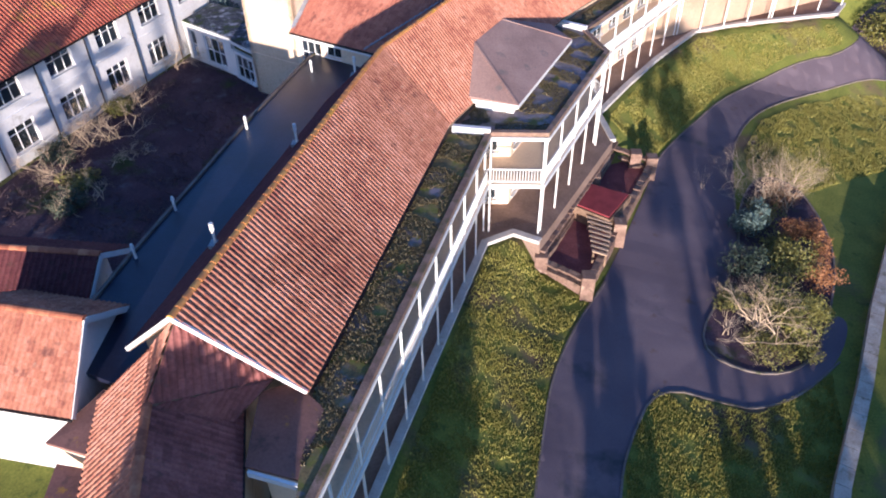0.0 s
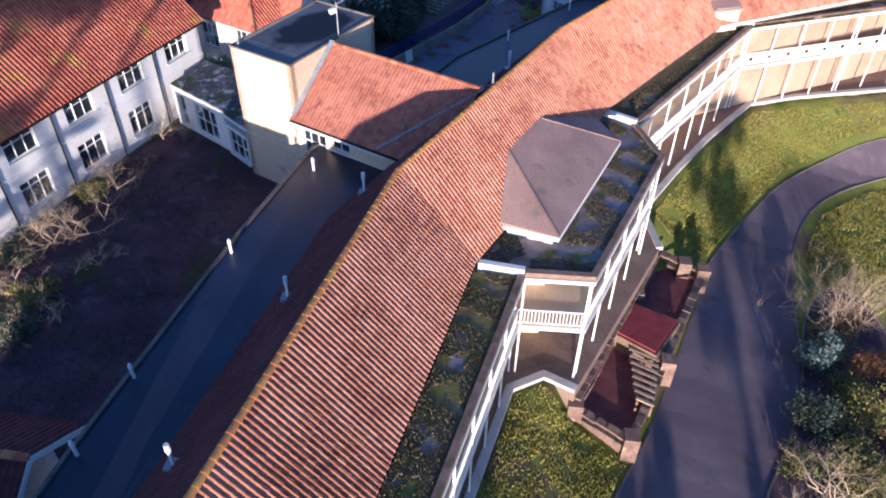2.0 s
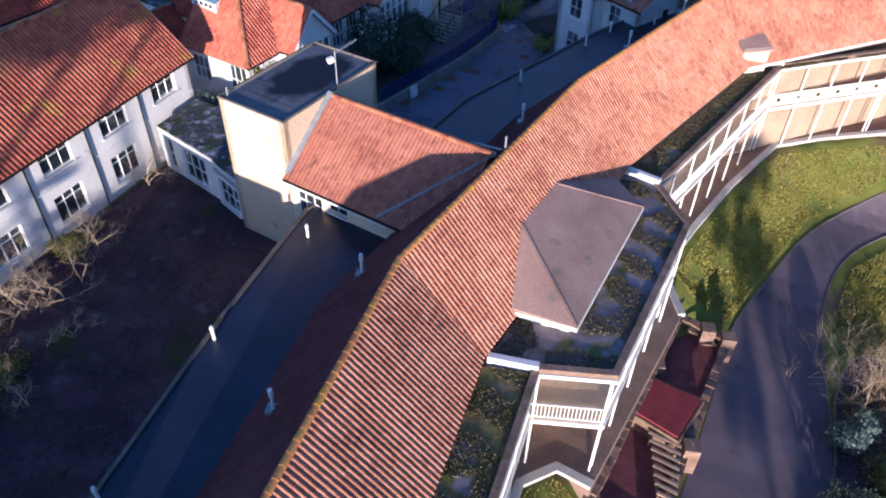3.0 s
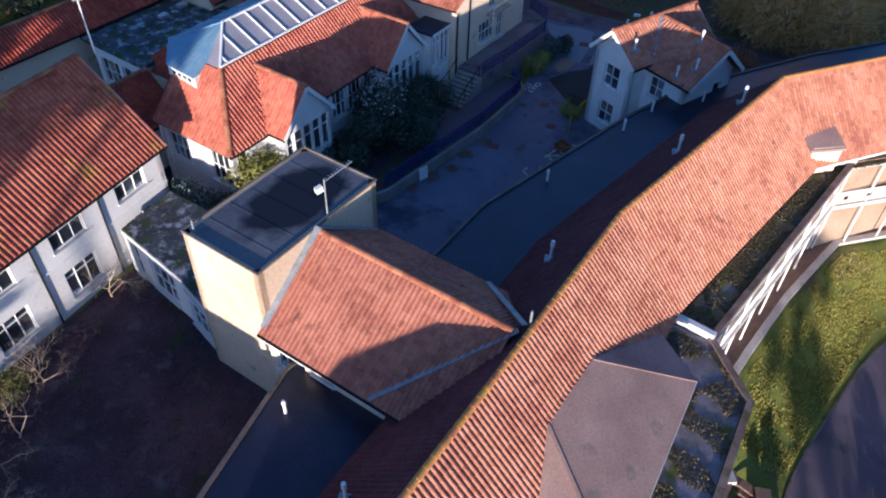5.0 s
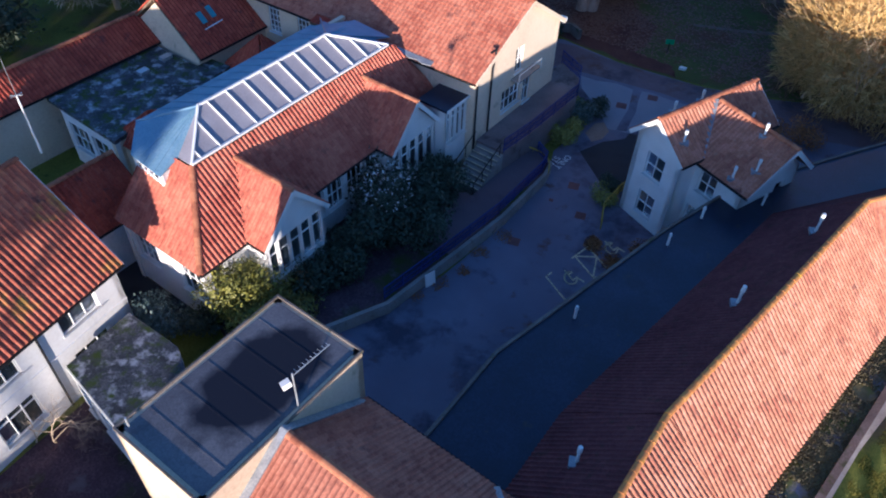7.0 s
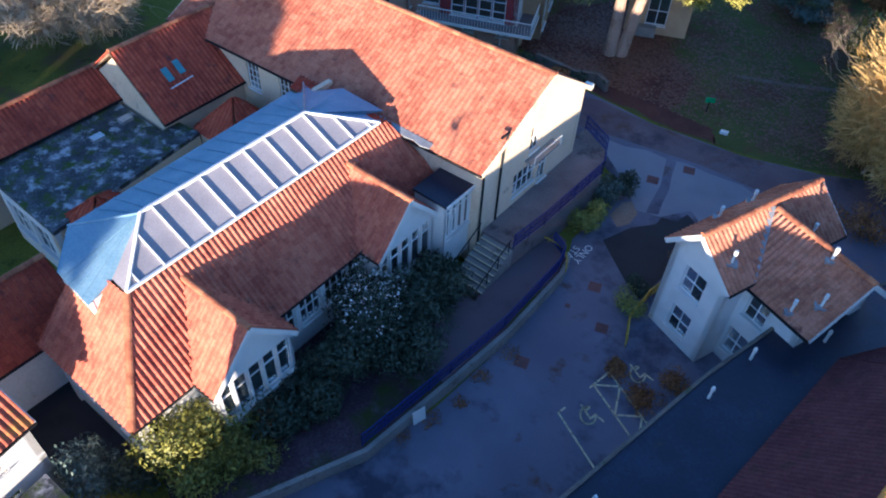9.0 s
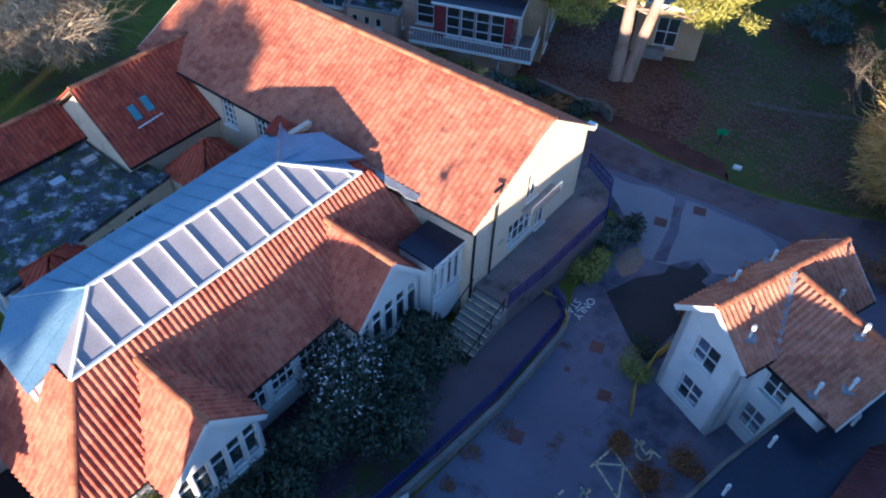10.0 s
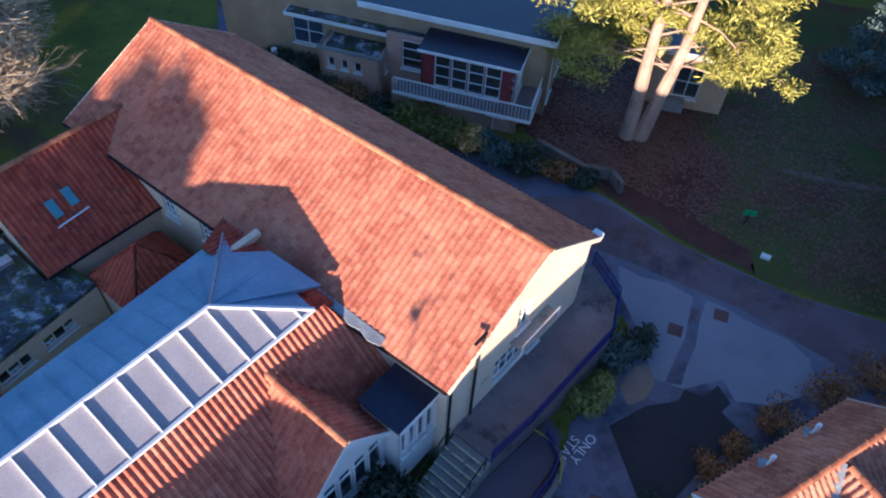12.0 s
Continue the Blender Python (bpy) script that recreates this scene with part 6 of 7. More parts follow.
facade(lodge, LG[1], LG[2], 7.6, 12.0, [], M_BRICK)
part("flat_roof", Shape().slab([(*p, 12.2) for p in LG], 0.3), M_FELT, lodge)
part("fascia", Shape().beam((*LG[0], 12.1), (*LG[1], 12.1), 0.12, 0.3), M_WHITE, lodge)
part("door_steps", Shape().prism([tuple(P(27.6, 5.2)), tuple(P(28.3, 3.7)), tuple(P(28.9, 4.0)), tuple(P(28.2, 5.5))], BACK - 0.1, 9.0), M_CONCRETE, lodge)

# east boundary wall
ew = Shape()
EW = [(16.5, 10.0), (19.0, 16.0), (21.1, 21.3), (24.4, 28.1), (27.3, 34.7), (29.9, 39.9), (34, 48)]
for a, b in zip(EW, EW[1:]):
    n = 6
    for k in range(n):
        p, q = mixp(a, b, k / n), mixp(a, b, (k + 0.97) / n)
        ew.beam((*p, ground_z(*p) + 0.25), (*q, ground_z(*q) + 0.25), 0.75, 0.9)
solid("boundary_wall", ew, M_STONE, "low broad stone wall along the lower lawn", "boundary wall", kind="structure")

# ---- plants ----
def leaves(shape, rng, lumps, count, size, flat=0.0, shell=0.55, slim=0.45, out=0.0):
    """Small leaves scattered through the outer part of several lumps (x, y, z, rx, rz)."""
    vol = [l[3] * l[3] * l[4] for l in lumps]
    tot = sum(vol)
    for l, v in zip(lumps, vol):
        for _ in range(int(count * v / tot)):
            while True:
                d = Vector((rng.gauss(0, 1), rng.gauss(0, 1), rng.gauss(0, 1)))
                if d.length > 1e-3:
                    break
            d.normalize()
            r = (shell + (1 - shell) * rng.random()) * (1 + 0.18 * math.sin(d.x * 5 + l[0]) * math.cos(d.y * 4 + l[1]))
            c = Vector((l[0] + d.x * l[3] * r, l[1] + d.y * l[3] * r, l[2] + d.z * l[4] * r))
            a = Vector((rng.gauss(0, 1), rng.gauss(0, 1), rng.gauss(0, 1) * (1 - flat))) + d * out + Vector((0, 0, out * 0.5))
            a.normalize()
            b = a.cross(d + Vector((0.1, 0.2, 0.05)))
            if b.length < 1e-3:
                continue
            b.normalize()
            s = size * rng.uniform(0.6, 1.4)
            i = len(shape.v)
            shape.v += [tuple(c - a * s), tuple(c + b * s * slim), tuple(c + a * s), tuple(c - b * s * slim)]
            shape.f.append((i, i + 1, i + 2, i + 3))


def raw(name, shape, mat, parent, label="", kind=""):
    me = bpy.data.meshes.new(name)
    me.from_pydata(shape.v, [], shape.f)
    me.materials.append(mat)
    ob = new(name, me)
    ob.parent = parent
    ob.matrix_parent_inverse = parent.matrix_world.inverted()
    return tagged(ob, label, kind=kind)


def branch(shape, rng, p, d, length, r, depth, spread=0.55, droop=0.0, kids=(2, 3)):
    n = 2
    for _ in range(n):
        q = p + d * (length / n)
        shape.tube(p, q, r, r * 0.82, 5 if r > 0.05 else 3, False)
        p, r = q, r * 0.82
        d = (d + Vector((rng.gauss(0, 0.13), rng.gauss(0, 0.13), rng.gauss(0, 0.09) - droop))).normalized()
    if depth == 0:
        return
    for _ in range(rng.randint(*kids)):
        e = (d + Vector((rng.gauss(0, spread), rng.gauss(0, spread), rng.gauss(0, spread * 0.6) + 0.08))).normalized()
        branch(shape, rng, p, e, length * rng.uniform(0.6, 0.85), r * 0.72, depth - 1, spread, droop, kids)


def bare_tree(name, x, y, z, h, seed, label, mat=None, depth=5, spread=0.5, stems=1, kids=(2, 3), r=None, group="", trunk=0.3, fine=0):
    rng = random.Random(seed)
    t = thing(name, x, y, z, label, "tree" if h > 3.2 else "shrub", group)
    crown = Shape()
    r = r or h * 0.022
    for k in range(stems):
        d = Vector((rng.gauss(0, 0.12 if stems == 1 else 0.45), rng.gauss(0, 0.12 if stems == 1 else 0.45), 1)).normalized()
        p = Vector((x + rng.gauss(0, 0.12 * (stems - 1)), y + rng.gauss(0, 0.12 * (stems - 1)), z - 0.15))
        q = p + d * h * trunk
        stem = Shape().tube(p, q, r, r * 0.8, 7)
        part("trunk" if stems == 1 else "stem", stem, mat or M_BARK, t)
        for _ in range(3 if stems == 1 else 2):
            e = (d + Vector((rng.gauss(0, spread), rng.gauss(0, spread), rng.gauss(0, 0.2)))).normalized()
            branch(crown, rng, q, e, h * 0.24, r * 0.6, depth, spread, 0.0, kids)
    if fine:
        leaves(crown, rng, [(x, y, z + h * 0.55, h * 0.42, h * 0.3), (x + h * 0.24, y - h * 0.12, z + h * 0.36, h * 0.26, h * 0.18), (x - h * 0.24, y - h * 0.14, z + h * 0.36, h * 0.28, h * 0.18), (x, y - h * 0.3, z + h * 0.36, h * 0.24, h * 0.16)], fine, 0.45, 0.0, 0.4, 0.07, 1.0)
    raw("crown", crown, mat or M_TWIG, t, "bare branching twigs")
    return t


def bush(name, x, y, z, w, h, seed, mat, label, count=1800, size=0.09, lumps=7, category="shrub", group="", extra=None):
    rng = random.Random(seed)
    t = thing(name, x, y, z, label, category, group)
    stems = Shape()
    ls = []
    for k in range(lumps):
        a = rng.uniform(0, 6.28)
        rr = w * 0.5 * math.sqrt(rng.random()) * 0.75
        lw = w * rng.uniform(0.18, 0.34)
        lx, ly, lz = x + math.cos(a) * rr, y + math.sin(a) * rr, z + h * rng.uniform(0.3, 0.8)
        ls.append((lx, ly, lz, lw, min(lw * 0.9, h * 0.35)))
        stems.tube((x + (lx - x) * 0.2, y + (ly - y) * 0.2, z - 0.1), (lx, ly, lz), 0.04, 0.015, 4, False)
    ls.append((x, y, z + h * 0.35, w * 0.38, h * 0.36))
    tagged(part("stem", stems, M_BARK, t), kind="stuff")
    s = Shape()
    leaves(s, rng, ls, count, size)
    raw("foliage", s, mat, t, kind="")
    if extra:
        s = Shape()
        leaves(s, rng, [(a, b, c + 0.05, d * 1.03, e * 1.05) for a, b, c, d, e in ls], extra[1], extra[2], shell=0.95)
        raw("blossom", s, extra[0], t, "pale flower heads", "stuff")
    return t


# planted island in the drive
BEDZ = [(15.0, 29.3), (18.4, 27.9), (21.9, 29.3), (24.4, 34.0), (26.5, 40.2), (26.0, 46.5), (23.0, 47.8), (20.6, 44.0), (19.6, 39.0), (18.0, 34.8)]
solid("planting_bed", drape(smooth(BEDZ), lift=0.06), M_YARD, "dark soil island bed planted with mixed shrubs", "planting bed", kind="structure")


def gp(x, y):
    return x, y, ground_z(x, y)


bed_kerb = Shape()
bed_kerb.sweep([(*p, sheet_z(*p) + 0.06) for p in smooth(BEDZ)], 0.12, 0.14, True)
solid("bed_kerb", bed_kerb, M_KERB, "low stone edging round the island bed", "kerb", kind="structure")
bare_tree("bare_shrub", *gp(18.6, 31.8), 5.2, 11, "spreading leafless shrub with pale twigs in the island bed", M_TWIG, 4, 0.7, 6, (3, 3), 0.075, trunk=0.15)
for k, (x, y, w, h, m) in enumerate(((18.0, 33.4, 2.8, 0.9, L_OLIVE), (21.6, 30.6, 2.8, 0.8, L_OLIVE), (23.2, 33.4, 2.2, 1.2, L_OLIVE), (20.8, 34.8, 3.0, 1.2, L_DARK), (22.0, 38.8, 3.2, 1.4, L_OLIVE), (24.8, 41.4, 2.6, 1.3, L_RUST), (21.8, 42.0, 3.0, 1.2, L_OLIVE), (23.4, 44.6, 3.0, 1.0, L_RUST))):
    bush("ground_cover", x, y, ground_z(x, y), w, h, 310 + k, m, "low mixed ground cover in the island bed", 1700, 0.07, 9, "ground cover", "bed ground cover")
bare_tree("bare_shrub", *gp(17.0, 30.8), 2.6, 15, "small leafless shrub at the tip of the bed", M_TWIG, 4, 0.6, 3, (2, 3), 0.04, trunk=0.15)
bush("evergreen_shrub", *gp(20.3, 40.2), 2.6, 3.0, 12, L_BLUE, "blue-green evergreen shrub in the island bed", 2600, 0.10)
bush("olive_shrub", *gp(21.0, 32.6), 4.2, 2.2, 13, L_OLIVE, "mixed olive and yellow low shrub in the bed", 4200, 0.08, 10)
bush("olive_shrub", *gp(22.2, 36.6), 3.6, 2.4, 14, L_OLIVE, "olive green rounded shrub in the bed", 3200, 0.08, 9)
bush("ground_cover", *gp(19.4, 29.8), 3.6, 0.9, 16, L_OLIVE, "low yellow-green ground cover at the bed edge", 2600, 0.06, 9, "ground cover")
bush("dark_shrub", *gp(19.4, 36.2), 2.8, 2.4, 17, L_DARK, "dark green shrub among bare twigs", 2400, 0.08, 7)
for k, (x, y, w, h, m) in enumerate(((23.9, 35.6, 2.4, 2.4, L_RUST), (24.6, 38.4, 2.0, 2.6, L_RUST), (23.2, 40.4, 2.0, 2.0, L_RUST))):
    bush("rust_shrub", x, y, ground_z(x, y), w, h, 20 + k, m, "rust-red autumn shrub in the island bed", 1500, 0.07, 7, group="rust shrubs")
for k, (x, y, h) in enumerate(((22.6, 43.4, 4.6), (24.6, 44.6, 4.8), (23.0, 46.0, 3.8), (20.8, 44.0, 3.6))):
    bare_tree("feathery_shrub", x, y, ground_z(x, y), h, 30 + k, "upright feathery leafless shrub with tan twigs", M_TWIG, 5, 0.34, 9, (2, 3), 0.035, "feathery shrubs", 0.12)
bush("hedge", *gp(41.5, 73.5), 7, 4.5, 41, L_OLIVE, "leafy green hedge beside the drive", 5000, 0.14, 12, "hedge")

# courtyard scrub
for k, (x, y, h) in enumerate(((-23.3, 39.6, 3.0), (-21.2, 38.6, 3.4), (-21.9, 42.6, 3.0), (-22.6, 37.0, 3.2), (-24.4, 35.0, 2.8), (-21.6, 48.4, 3.6), (-22.4, 33.6, 2.4), (-20.3, 31.5, 2.2), (-19.4, 36.0, 1.6))):
    bare_tree("bare_shrub", x, y, BACK, h, 50 + k, "leafless tangled shrub in the courtyard", M_TWIG, 4, 0.75, 5, (3, 3), 0.05, "courtyard shrubs", 0.1)
for k, (x, y, w, h) in enumerate(((-22.4, 41.6, 2.4, 0.8), (-23.8, 36.0, 2.8, 0.9), (-21.4, 33.0, 2.6, 0.8), (-20.8, 30.5, 2.6, 1.0))):
    bush("scrub", x, y, BACK, w, h, 60 + k, L_DARK if k % 2 else L_OLIVE, "low dark scrub in the courtyard", 1800, 0.08, 8, "scrub", "courtyard scrub")

# low dead growth over the courtyard floor
dead, rng = Shape(), random.Random(66)
YARD = [(-25.6, 31.5), (-13.2, 18), (-12.6, 24), (-10.8, 36), (-9.8, 42.6), (-14.4, 45.4), (-17, 48), (-20.6, 49.6), (-23.2, 42)]
for _ in range(5200):
    x, y = rng.uniform(-26, -9.5), rng.uniform(19, 50)
    inside = False
    for a, b in zip(YARD, YARD[1:] + YARD[:1]):
        if (a[1] > y) != (b[1] > y) and x < (b[0] - a[0]) * (y - a[1]) / (b[1] - a[1]) + a[0]:
            inside = not inside
    if not inside or noise.noise(Vector((x * 0.35, y * 0.35, 7.0))) < rng.uniform(-0.35, 0.3):
        continue
    p = Vector((x, y, BACK + 0.02))
    for _ in range(3):
        d = Vector((rng.gauss(0, 1), rng.gauss(0, 1), rng.uniform(0.3, 1.4))).normalized()
        dead.tube(p, p + d * rng.uniform(0.15, 0.55), 0.014, 0.005, 3, False)
dead_ob = new("dead_growth", bpy.data.meshes.new("dead_growth"))
dead_ob.data.from_pydata(dead.v, [], dead.f)
dead_ob.data.materials.append(M_DEAD)
tagged(dead_ob, "low dead stems and litter over the courtyard", "undergrowth", kind="stuff")

# shrubs on the bank by the dining block
for k, (u, v, w, h) in enumerate(((-9.4, 0.3, 4.2, 3.2), (-6.2, -0.6, 4.0, 3.4), (-4.0, -0.7, 3.2, 3.0), (-11.6, 0.2, 3.4, 2.2), (-8.0, -1.7, 3.2, 2.4), (-2.9, 0.6, 2.2, 2.4), (-13.6, 0.0, 3.0, 1.5))):
    p = P(u, v)
    bush("evergreen_shrub", p.x, p.y, 8.9, w, h, 70 + k, L_DARK, "large dark evergreen shrub on the bank", 4200, 0.10, 10, group="bank shrubs")
p = P(-7.4, 1.2)
bush("flowering_shrub", p.x, p.y, 8.9, 4.0, 4.0, 80, L_DARK, "dark evergreen shrub speckled with pale flowers", 4000, 0.10, 10, extra=(L_BERRY, 1100, 0.085))
for k, (x, y, w, h, m, n) in enumerate(((-15.3, 57.0, 5.4, 3.4, L_YELLOW, 12000), (-13.4, 57.6, 3.0, 1.8, L_OLIVE, 3400), (-18.6, 54.9, 3.0, 2.6, L_BLUE, 3000), (-17.2, 55.4, 2.4, 1.8, L_DARK, 2200), (-13.2, 59.6, 3.0, 1.7, L_RUST, 1500))):
    bush("shrub", x, y, BACK + 0.3, w, h, 90 + k, m, ("large yellow-green leafy shrub beside the dining block", "olive green leafy shrub beside the dining block", "pale green holly beside the link roof", "dark green shrub beside the link roof", "reddish shrub below the gabled bay")[k], n, 0.09, 8)
for k, (x, y, w, h, m, n) in enumerate(((-0.9, 76.3, 2.4, 1.7, L_LIME, 3000), (-0.2, 78.6, 2.2, 1.6, L_BLUE, 2200), (0.7, 79.9, 2.0, 1.4, L_DARK, 1600), (-1.6, 78.2, 1.2, 1.0, L_RUST, 700))):
    bush("shrub", x, y, BACK, w, h, 100 + k, m, ("variegated lime shrub below the hall deck", "blue-green shrub below the hall deck", "dark shrub below the hall deck", "red-leaved plant below the hall deck")[k], n, 0.08, 8)
for k, (x, y, w, h, m, n) in enumerate(((2.0, 70.6, 2.0, 1.0, L_LIME, 1600), (2.3, 72.2, 1.8, 0.9, L_DARK, 1300), (4.6, 66.3, 1.9, 0.8, L_RUST, 1300), (3.0, 65.3, 2.0, 0.25, L_RUST, 1400), (1.7, 66.6, 1.6, 0.25, L_RUST, 1000))):
    bush("shrub" if h > 0.4 else "leaf_pile", x, y, BACK, w, h, 110 + k, m, ("pale green shrub beside the cottage", "dark shrub beside the cottage", "rusty shrub at the cottage corner", "drift of fallen rust-brown leaves", "drift of fallen rust-brown leaves")[k], n, 0.06, 8, "shrub" if h > 0.4 else "fallen leaves")
for k, (x, y) in enumerate(((-4.6, 64.4), (-3.5, 66.2), (-6.4, 61.6), (-5.3, 62.8), (-7.6, 60.4))):
    bush("leaf_pile", x, y, BACK + 0.02, 1.3, 0.12, 120 + k, L_RUST, "thin drift of fallen leaves on tarmac", 260, 0.05, 6, "fallen leaves", "leaf drifts")

# autumn planting behind the cottage
for k, (x, y, w, h, m) in enumerate(((4.6, 74.4, 1.9, 1.2, L_RUST), (5.6, 76.0, 1.8, 1.1, L_RUST), (7.2, 77.6, 2.4, 1.5, L_RUST), (6.4, 75.5, 1.5, 1.3, L_BLUE), (7.8, 76.7, 1.5, 1.3, L_BLUE), (10.0, 79.6, 2.8, 1.4, L_RUST), (12.4, 80.8, 3.0, 1.6, L_RUST), (15.0, 80.2, 3.0, 1.6, L_RUST))):
    bush("shrub", x, y, BACK, w, h, 330 + k, m, "rust-brown autumn shrub behind the cottage" if m == L_RUST else "low blue-green shrub behind the cottage", 1500, 0.08, 9, group="cottage planting")

# planting before the brick block
PLANTS = [(-24.2, 95.2, 4.0, 1.2, L_DARK, 2600), (-21.6, 93.4, 3.4, 1.2, L_DARK, 2200), (-18.8, 92.6, 3.0, 1.3, L_RUST, 1800), (-16.4, 92.4, 2.6, 1.4, L_DARK, 1800), (-14.2, 91.9, 2.8, 1.9, L_OLIVE, 2600),
          (-11.9, 91.3, 2.8, 1.7, L_OLIVE, 2200), (-10.6, 91.2, 2.2, 1.6, L_TAN, 1400), (-9.0, 90.9, 2.6, 1.7, L_BLUE, 2400), (-6.9, 90.6, 2.6, 1.3, L_DARK, 2000), (-5.0, 90.6, 2.2, 1.2, L_RUST, 1300), (-3.4, 90.3, 1.8, 1.0, L_DARK, 1200)]
for k, (x, y, w, h, m, n) in enumerate(PLANTS):
    bush("shrub", x, y, BACK, w, h, 130 + k, m, {L_OLIVE: "spiky green shrub before the brick block", L_TAN: "tan spiky clump before the brick block", L_BLUE: "blue-grey shrub before the brick block", L_DARK: "dark shrub before the brick block", L_RUST: "reddish shrub before the brick block"}[m], n, 0.11, 9, group="block planting")

# big golden leafless tree behind the cottage
bare_tree("golden_tree", 17.0, 86.0, BACK, 12.5, 140, "broad rounded leafless tree with golden twigs", M_TWIG, 6, 0.42, 6, (2, 3), 0.11, trunk=0.12)
rng = random.Random(141)
s = Shape()
leaves(s, rng, [(17.5, 86.5, BACK + 5.4, 5.0, 5.6), (20.0, 88.5, BACK + 5.8, 5.0, 5.5), (15.4, 87.2, BACK + 3.4, 3.0, 3.4), (18.0, 83.8, BACK + 3.4, 3.6, 3.2), (21.5, 83.5, BACK + 4.0, 4.2, 4.0)], 52000, 0.42, 0.0, 0.5, 0.05, 1.4)
golden = [o for o in scene.objects if o.name.startswith("golden_tree")][0]
raw("twig_haze", s, L_TAN, golden, "fine golden twig ends", "stuff")
bare_tree("bare_tree", -38.9, 85.2, BACK, 11.5, 150, "wide leafless tree with sunlit pale twigs", M_TWIG, 6, 0.55, 1, (3, 3), 0.28, trunk=0.22, fine=30000)
bare_tree("bare_tree", -43.0, 90.0, BACK, 10.0, 151, "wide leafless tree with sunlit pale twigs", M_TWIG, 6, 0.55, 1, (3, 3), 0.26, trunk=0.22, fine=22000)


def pine(x, y, z, h, seed):
    rng = random.Random(seed)
    t = thing("pine_tree", x, y, z, "tall pine with pale bark and sunlit needle clumps", "tree")
    body, limbs, need = Shape(), Shape(), Shape()
    lumps = []
    for dx, dy, hh in ((-0.3, 0, h), (1.5, 0.5, h * 0.92)):
        p, r = Vector((x + dx * 0.45, y + dy * 0.3, z - 0.2)), 0.52
        for k in range(8):
            q = p + Vector((dx / 8 + rng.gauss(0, 0.07), dy / 8 + rng.gauss(0, 0.07), hh / 8))
            body.tube(p, q, r, r * 0.88, 9, False)
            if k >= 2:
                for side in (-1, 1, 1 if k % 2 else -1):
                    a = (0.5 if side > 0 else 2.7) + rng.gauss(0, 0.5)
                    ln = rng.uniform(2.8, 6.0) * (1.08 - 0.06 * k)
                    d = Vector((math.cos(a), math.sin(a), rng.uniform(-0.3, 0.2)))
                    m = q + d * ln * 0.55 + Vector((0, 0, 0.25))
                    e = q + d * ln
                    limbs.tube(q, m, r * 0.22, r * 0.15, 5, False)
                    limbs.tube(m, e, r * 0.15, r * 0.07, 5, False)
                    for _ in range(6):
                        c = e + Vector((rng.gauss(0, 0.95), rng.gauss(0, 0.95), rng.gauss(0.1, 0.5)))
                        limbs.tube(m.lerp(e, 0.6), c, r * 0.07, r * 0.03, 3, False)
                        lumps.append((c.x, c.y, c.z, rng.uniform(0.8, 1.4), rng.uniform(0.5, 0.8)))
            p, r = q, r * 0.88
    part("trunk", body, M_PINEBARK, t)
    part("bough", limbs, M_PINEBARK, t)
    leaves(need, rng, lumps, 80000, 0.16, 0.2, 0.2, 0.22, 0.8)
    raw("needles", need, L_PINE, t, "yellow-green needle clumps")


pine(-1.3, 95.6, BACK, 15.0, 160)


def conifer(x, y, h, seed, mat, label):
    rng = random.Random(seed)
    t = thing("conifer", x, y, BACK, label, "tree")
    part("trunk", Shape().tube((x, y, BACK - 0.2), (x, y, BACK + h), 0.2, 0.03, 7), M_BARK, t)
    s = Shape()
    ls = []
    for k in range(26):
        f = k / 26
        a = k * 2.4
        r = (1 - f) * h * 0.26
        ls.append((x + math.cos(a) * r * 0.7, y + math.sin(a) * r * 0.7, BACK + 0.6 + f * (h - 0.6), max(0.3, r * 0.55), 0.5))
    leaves(s, rng, ls, 5000, 0.14, 0.4, 0.4)
    raw("foliage", s, mat, t)


conifer(13.0, 106.0, 9.5, 170, L_BLUE, "blue-grey conifer on the lawn edge")
conifer(17.5, 112.0, 11.0, 171, L_DARK, "dark conifer at the lawn edge")
for k, (x, y, w, h, m) in enumerate(((19.5, 104.0, 7, 10, L_RUST), (23.0, 99.0, 8, 10, L_TAN), (27, 108, 9, 11, L_RUST), (18.0, 97.5, 5, 6, L_OLIVE), (8.0, 118, 9, 8, L_DARK), (-2, 122, 9, 9, L_DARK), (17.5, 121, 10, 9, L_TAN), (34, 100, 9, 9, L_TAN), (36, 90, 8, 8, L_DARK), (24, 91, 5, 4, L_TAN), (-46, 76, 9, 7, L_DARK), (-50, 66, 9, 8, L_DARK), (-44, 100, 9, 8, L_DARK), (-30, 108, 10, 8, L_DARK))):
    bush("broad_tree", x, y, BACK - 0.2, w, h, 180 + k, m, "dense leafy tree at the edge of the grounds", 5200, 0.22, 14, "tree", "boundary trees")
woods = Shape()
rng = random.Random(200)
ls = []
for k in range(150):
    a = rng.uniform(-0.6, 3.7)
    r = rng.uniform(95, 190)
    ls.append((5 + math.cos(a) * r, 60 + math.sin(a) * r, 8 + rng.uniform(2, 7), rng.uniform(4, 8), rng.uniform(4, 7)))
leaves(woods, rng, ls, 40000, 0.7, 0.0, 0.6)
far_woods = new("far_woods", bpy.data.meshes.new("far_woods"))
far_woods.data.from_pydata(woods.v, [], woods.f)
far_woods.data.materials.append(L_DARK)
tagged(far_woods, "distant belt of dark mixed woodland", "woodland", kind="stuff")

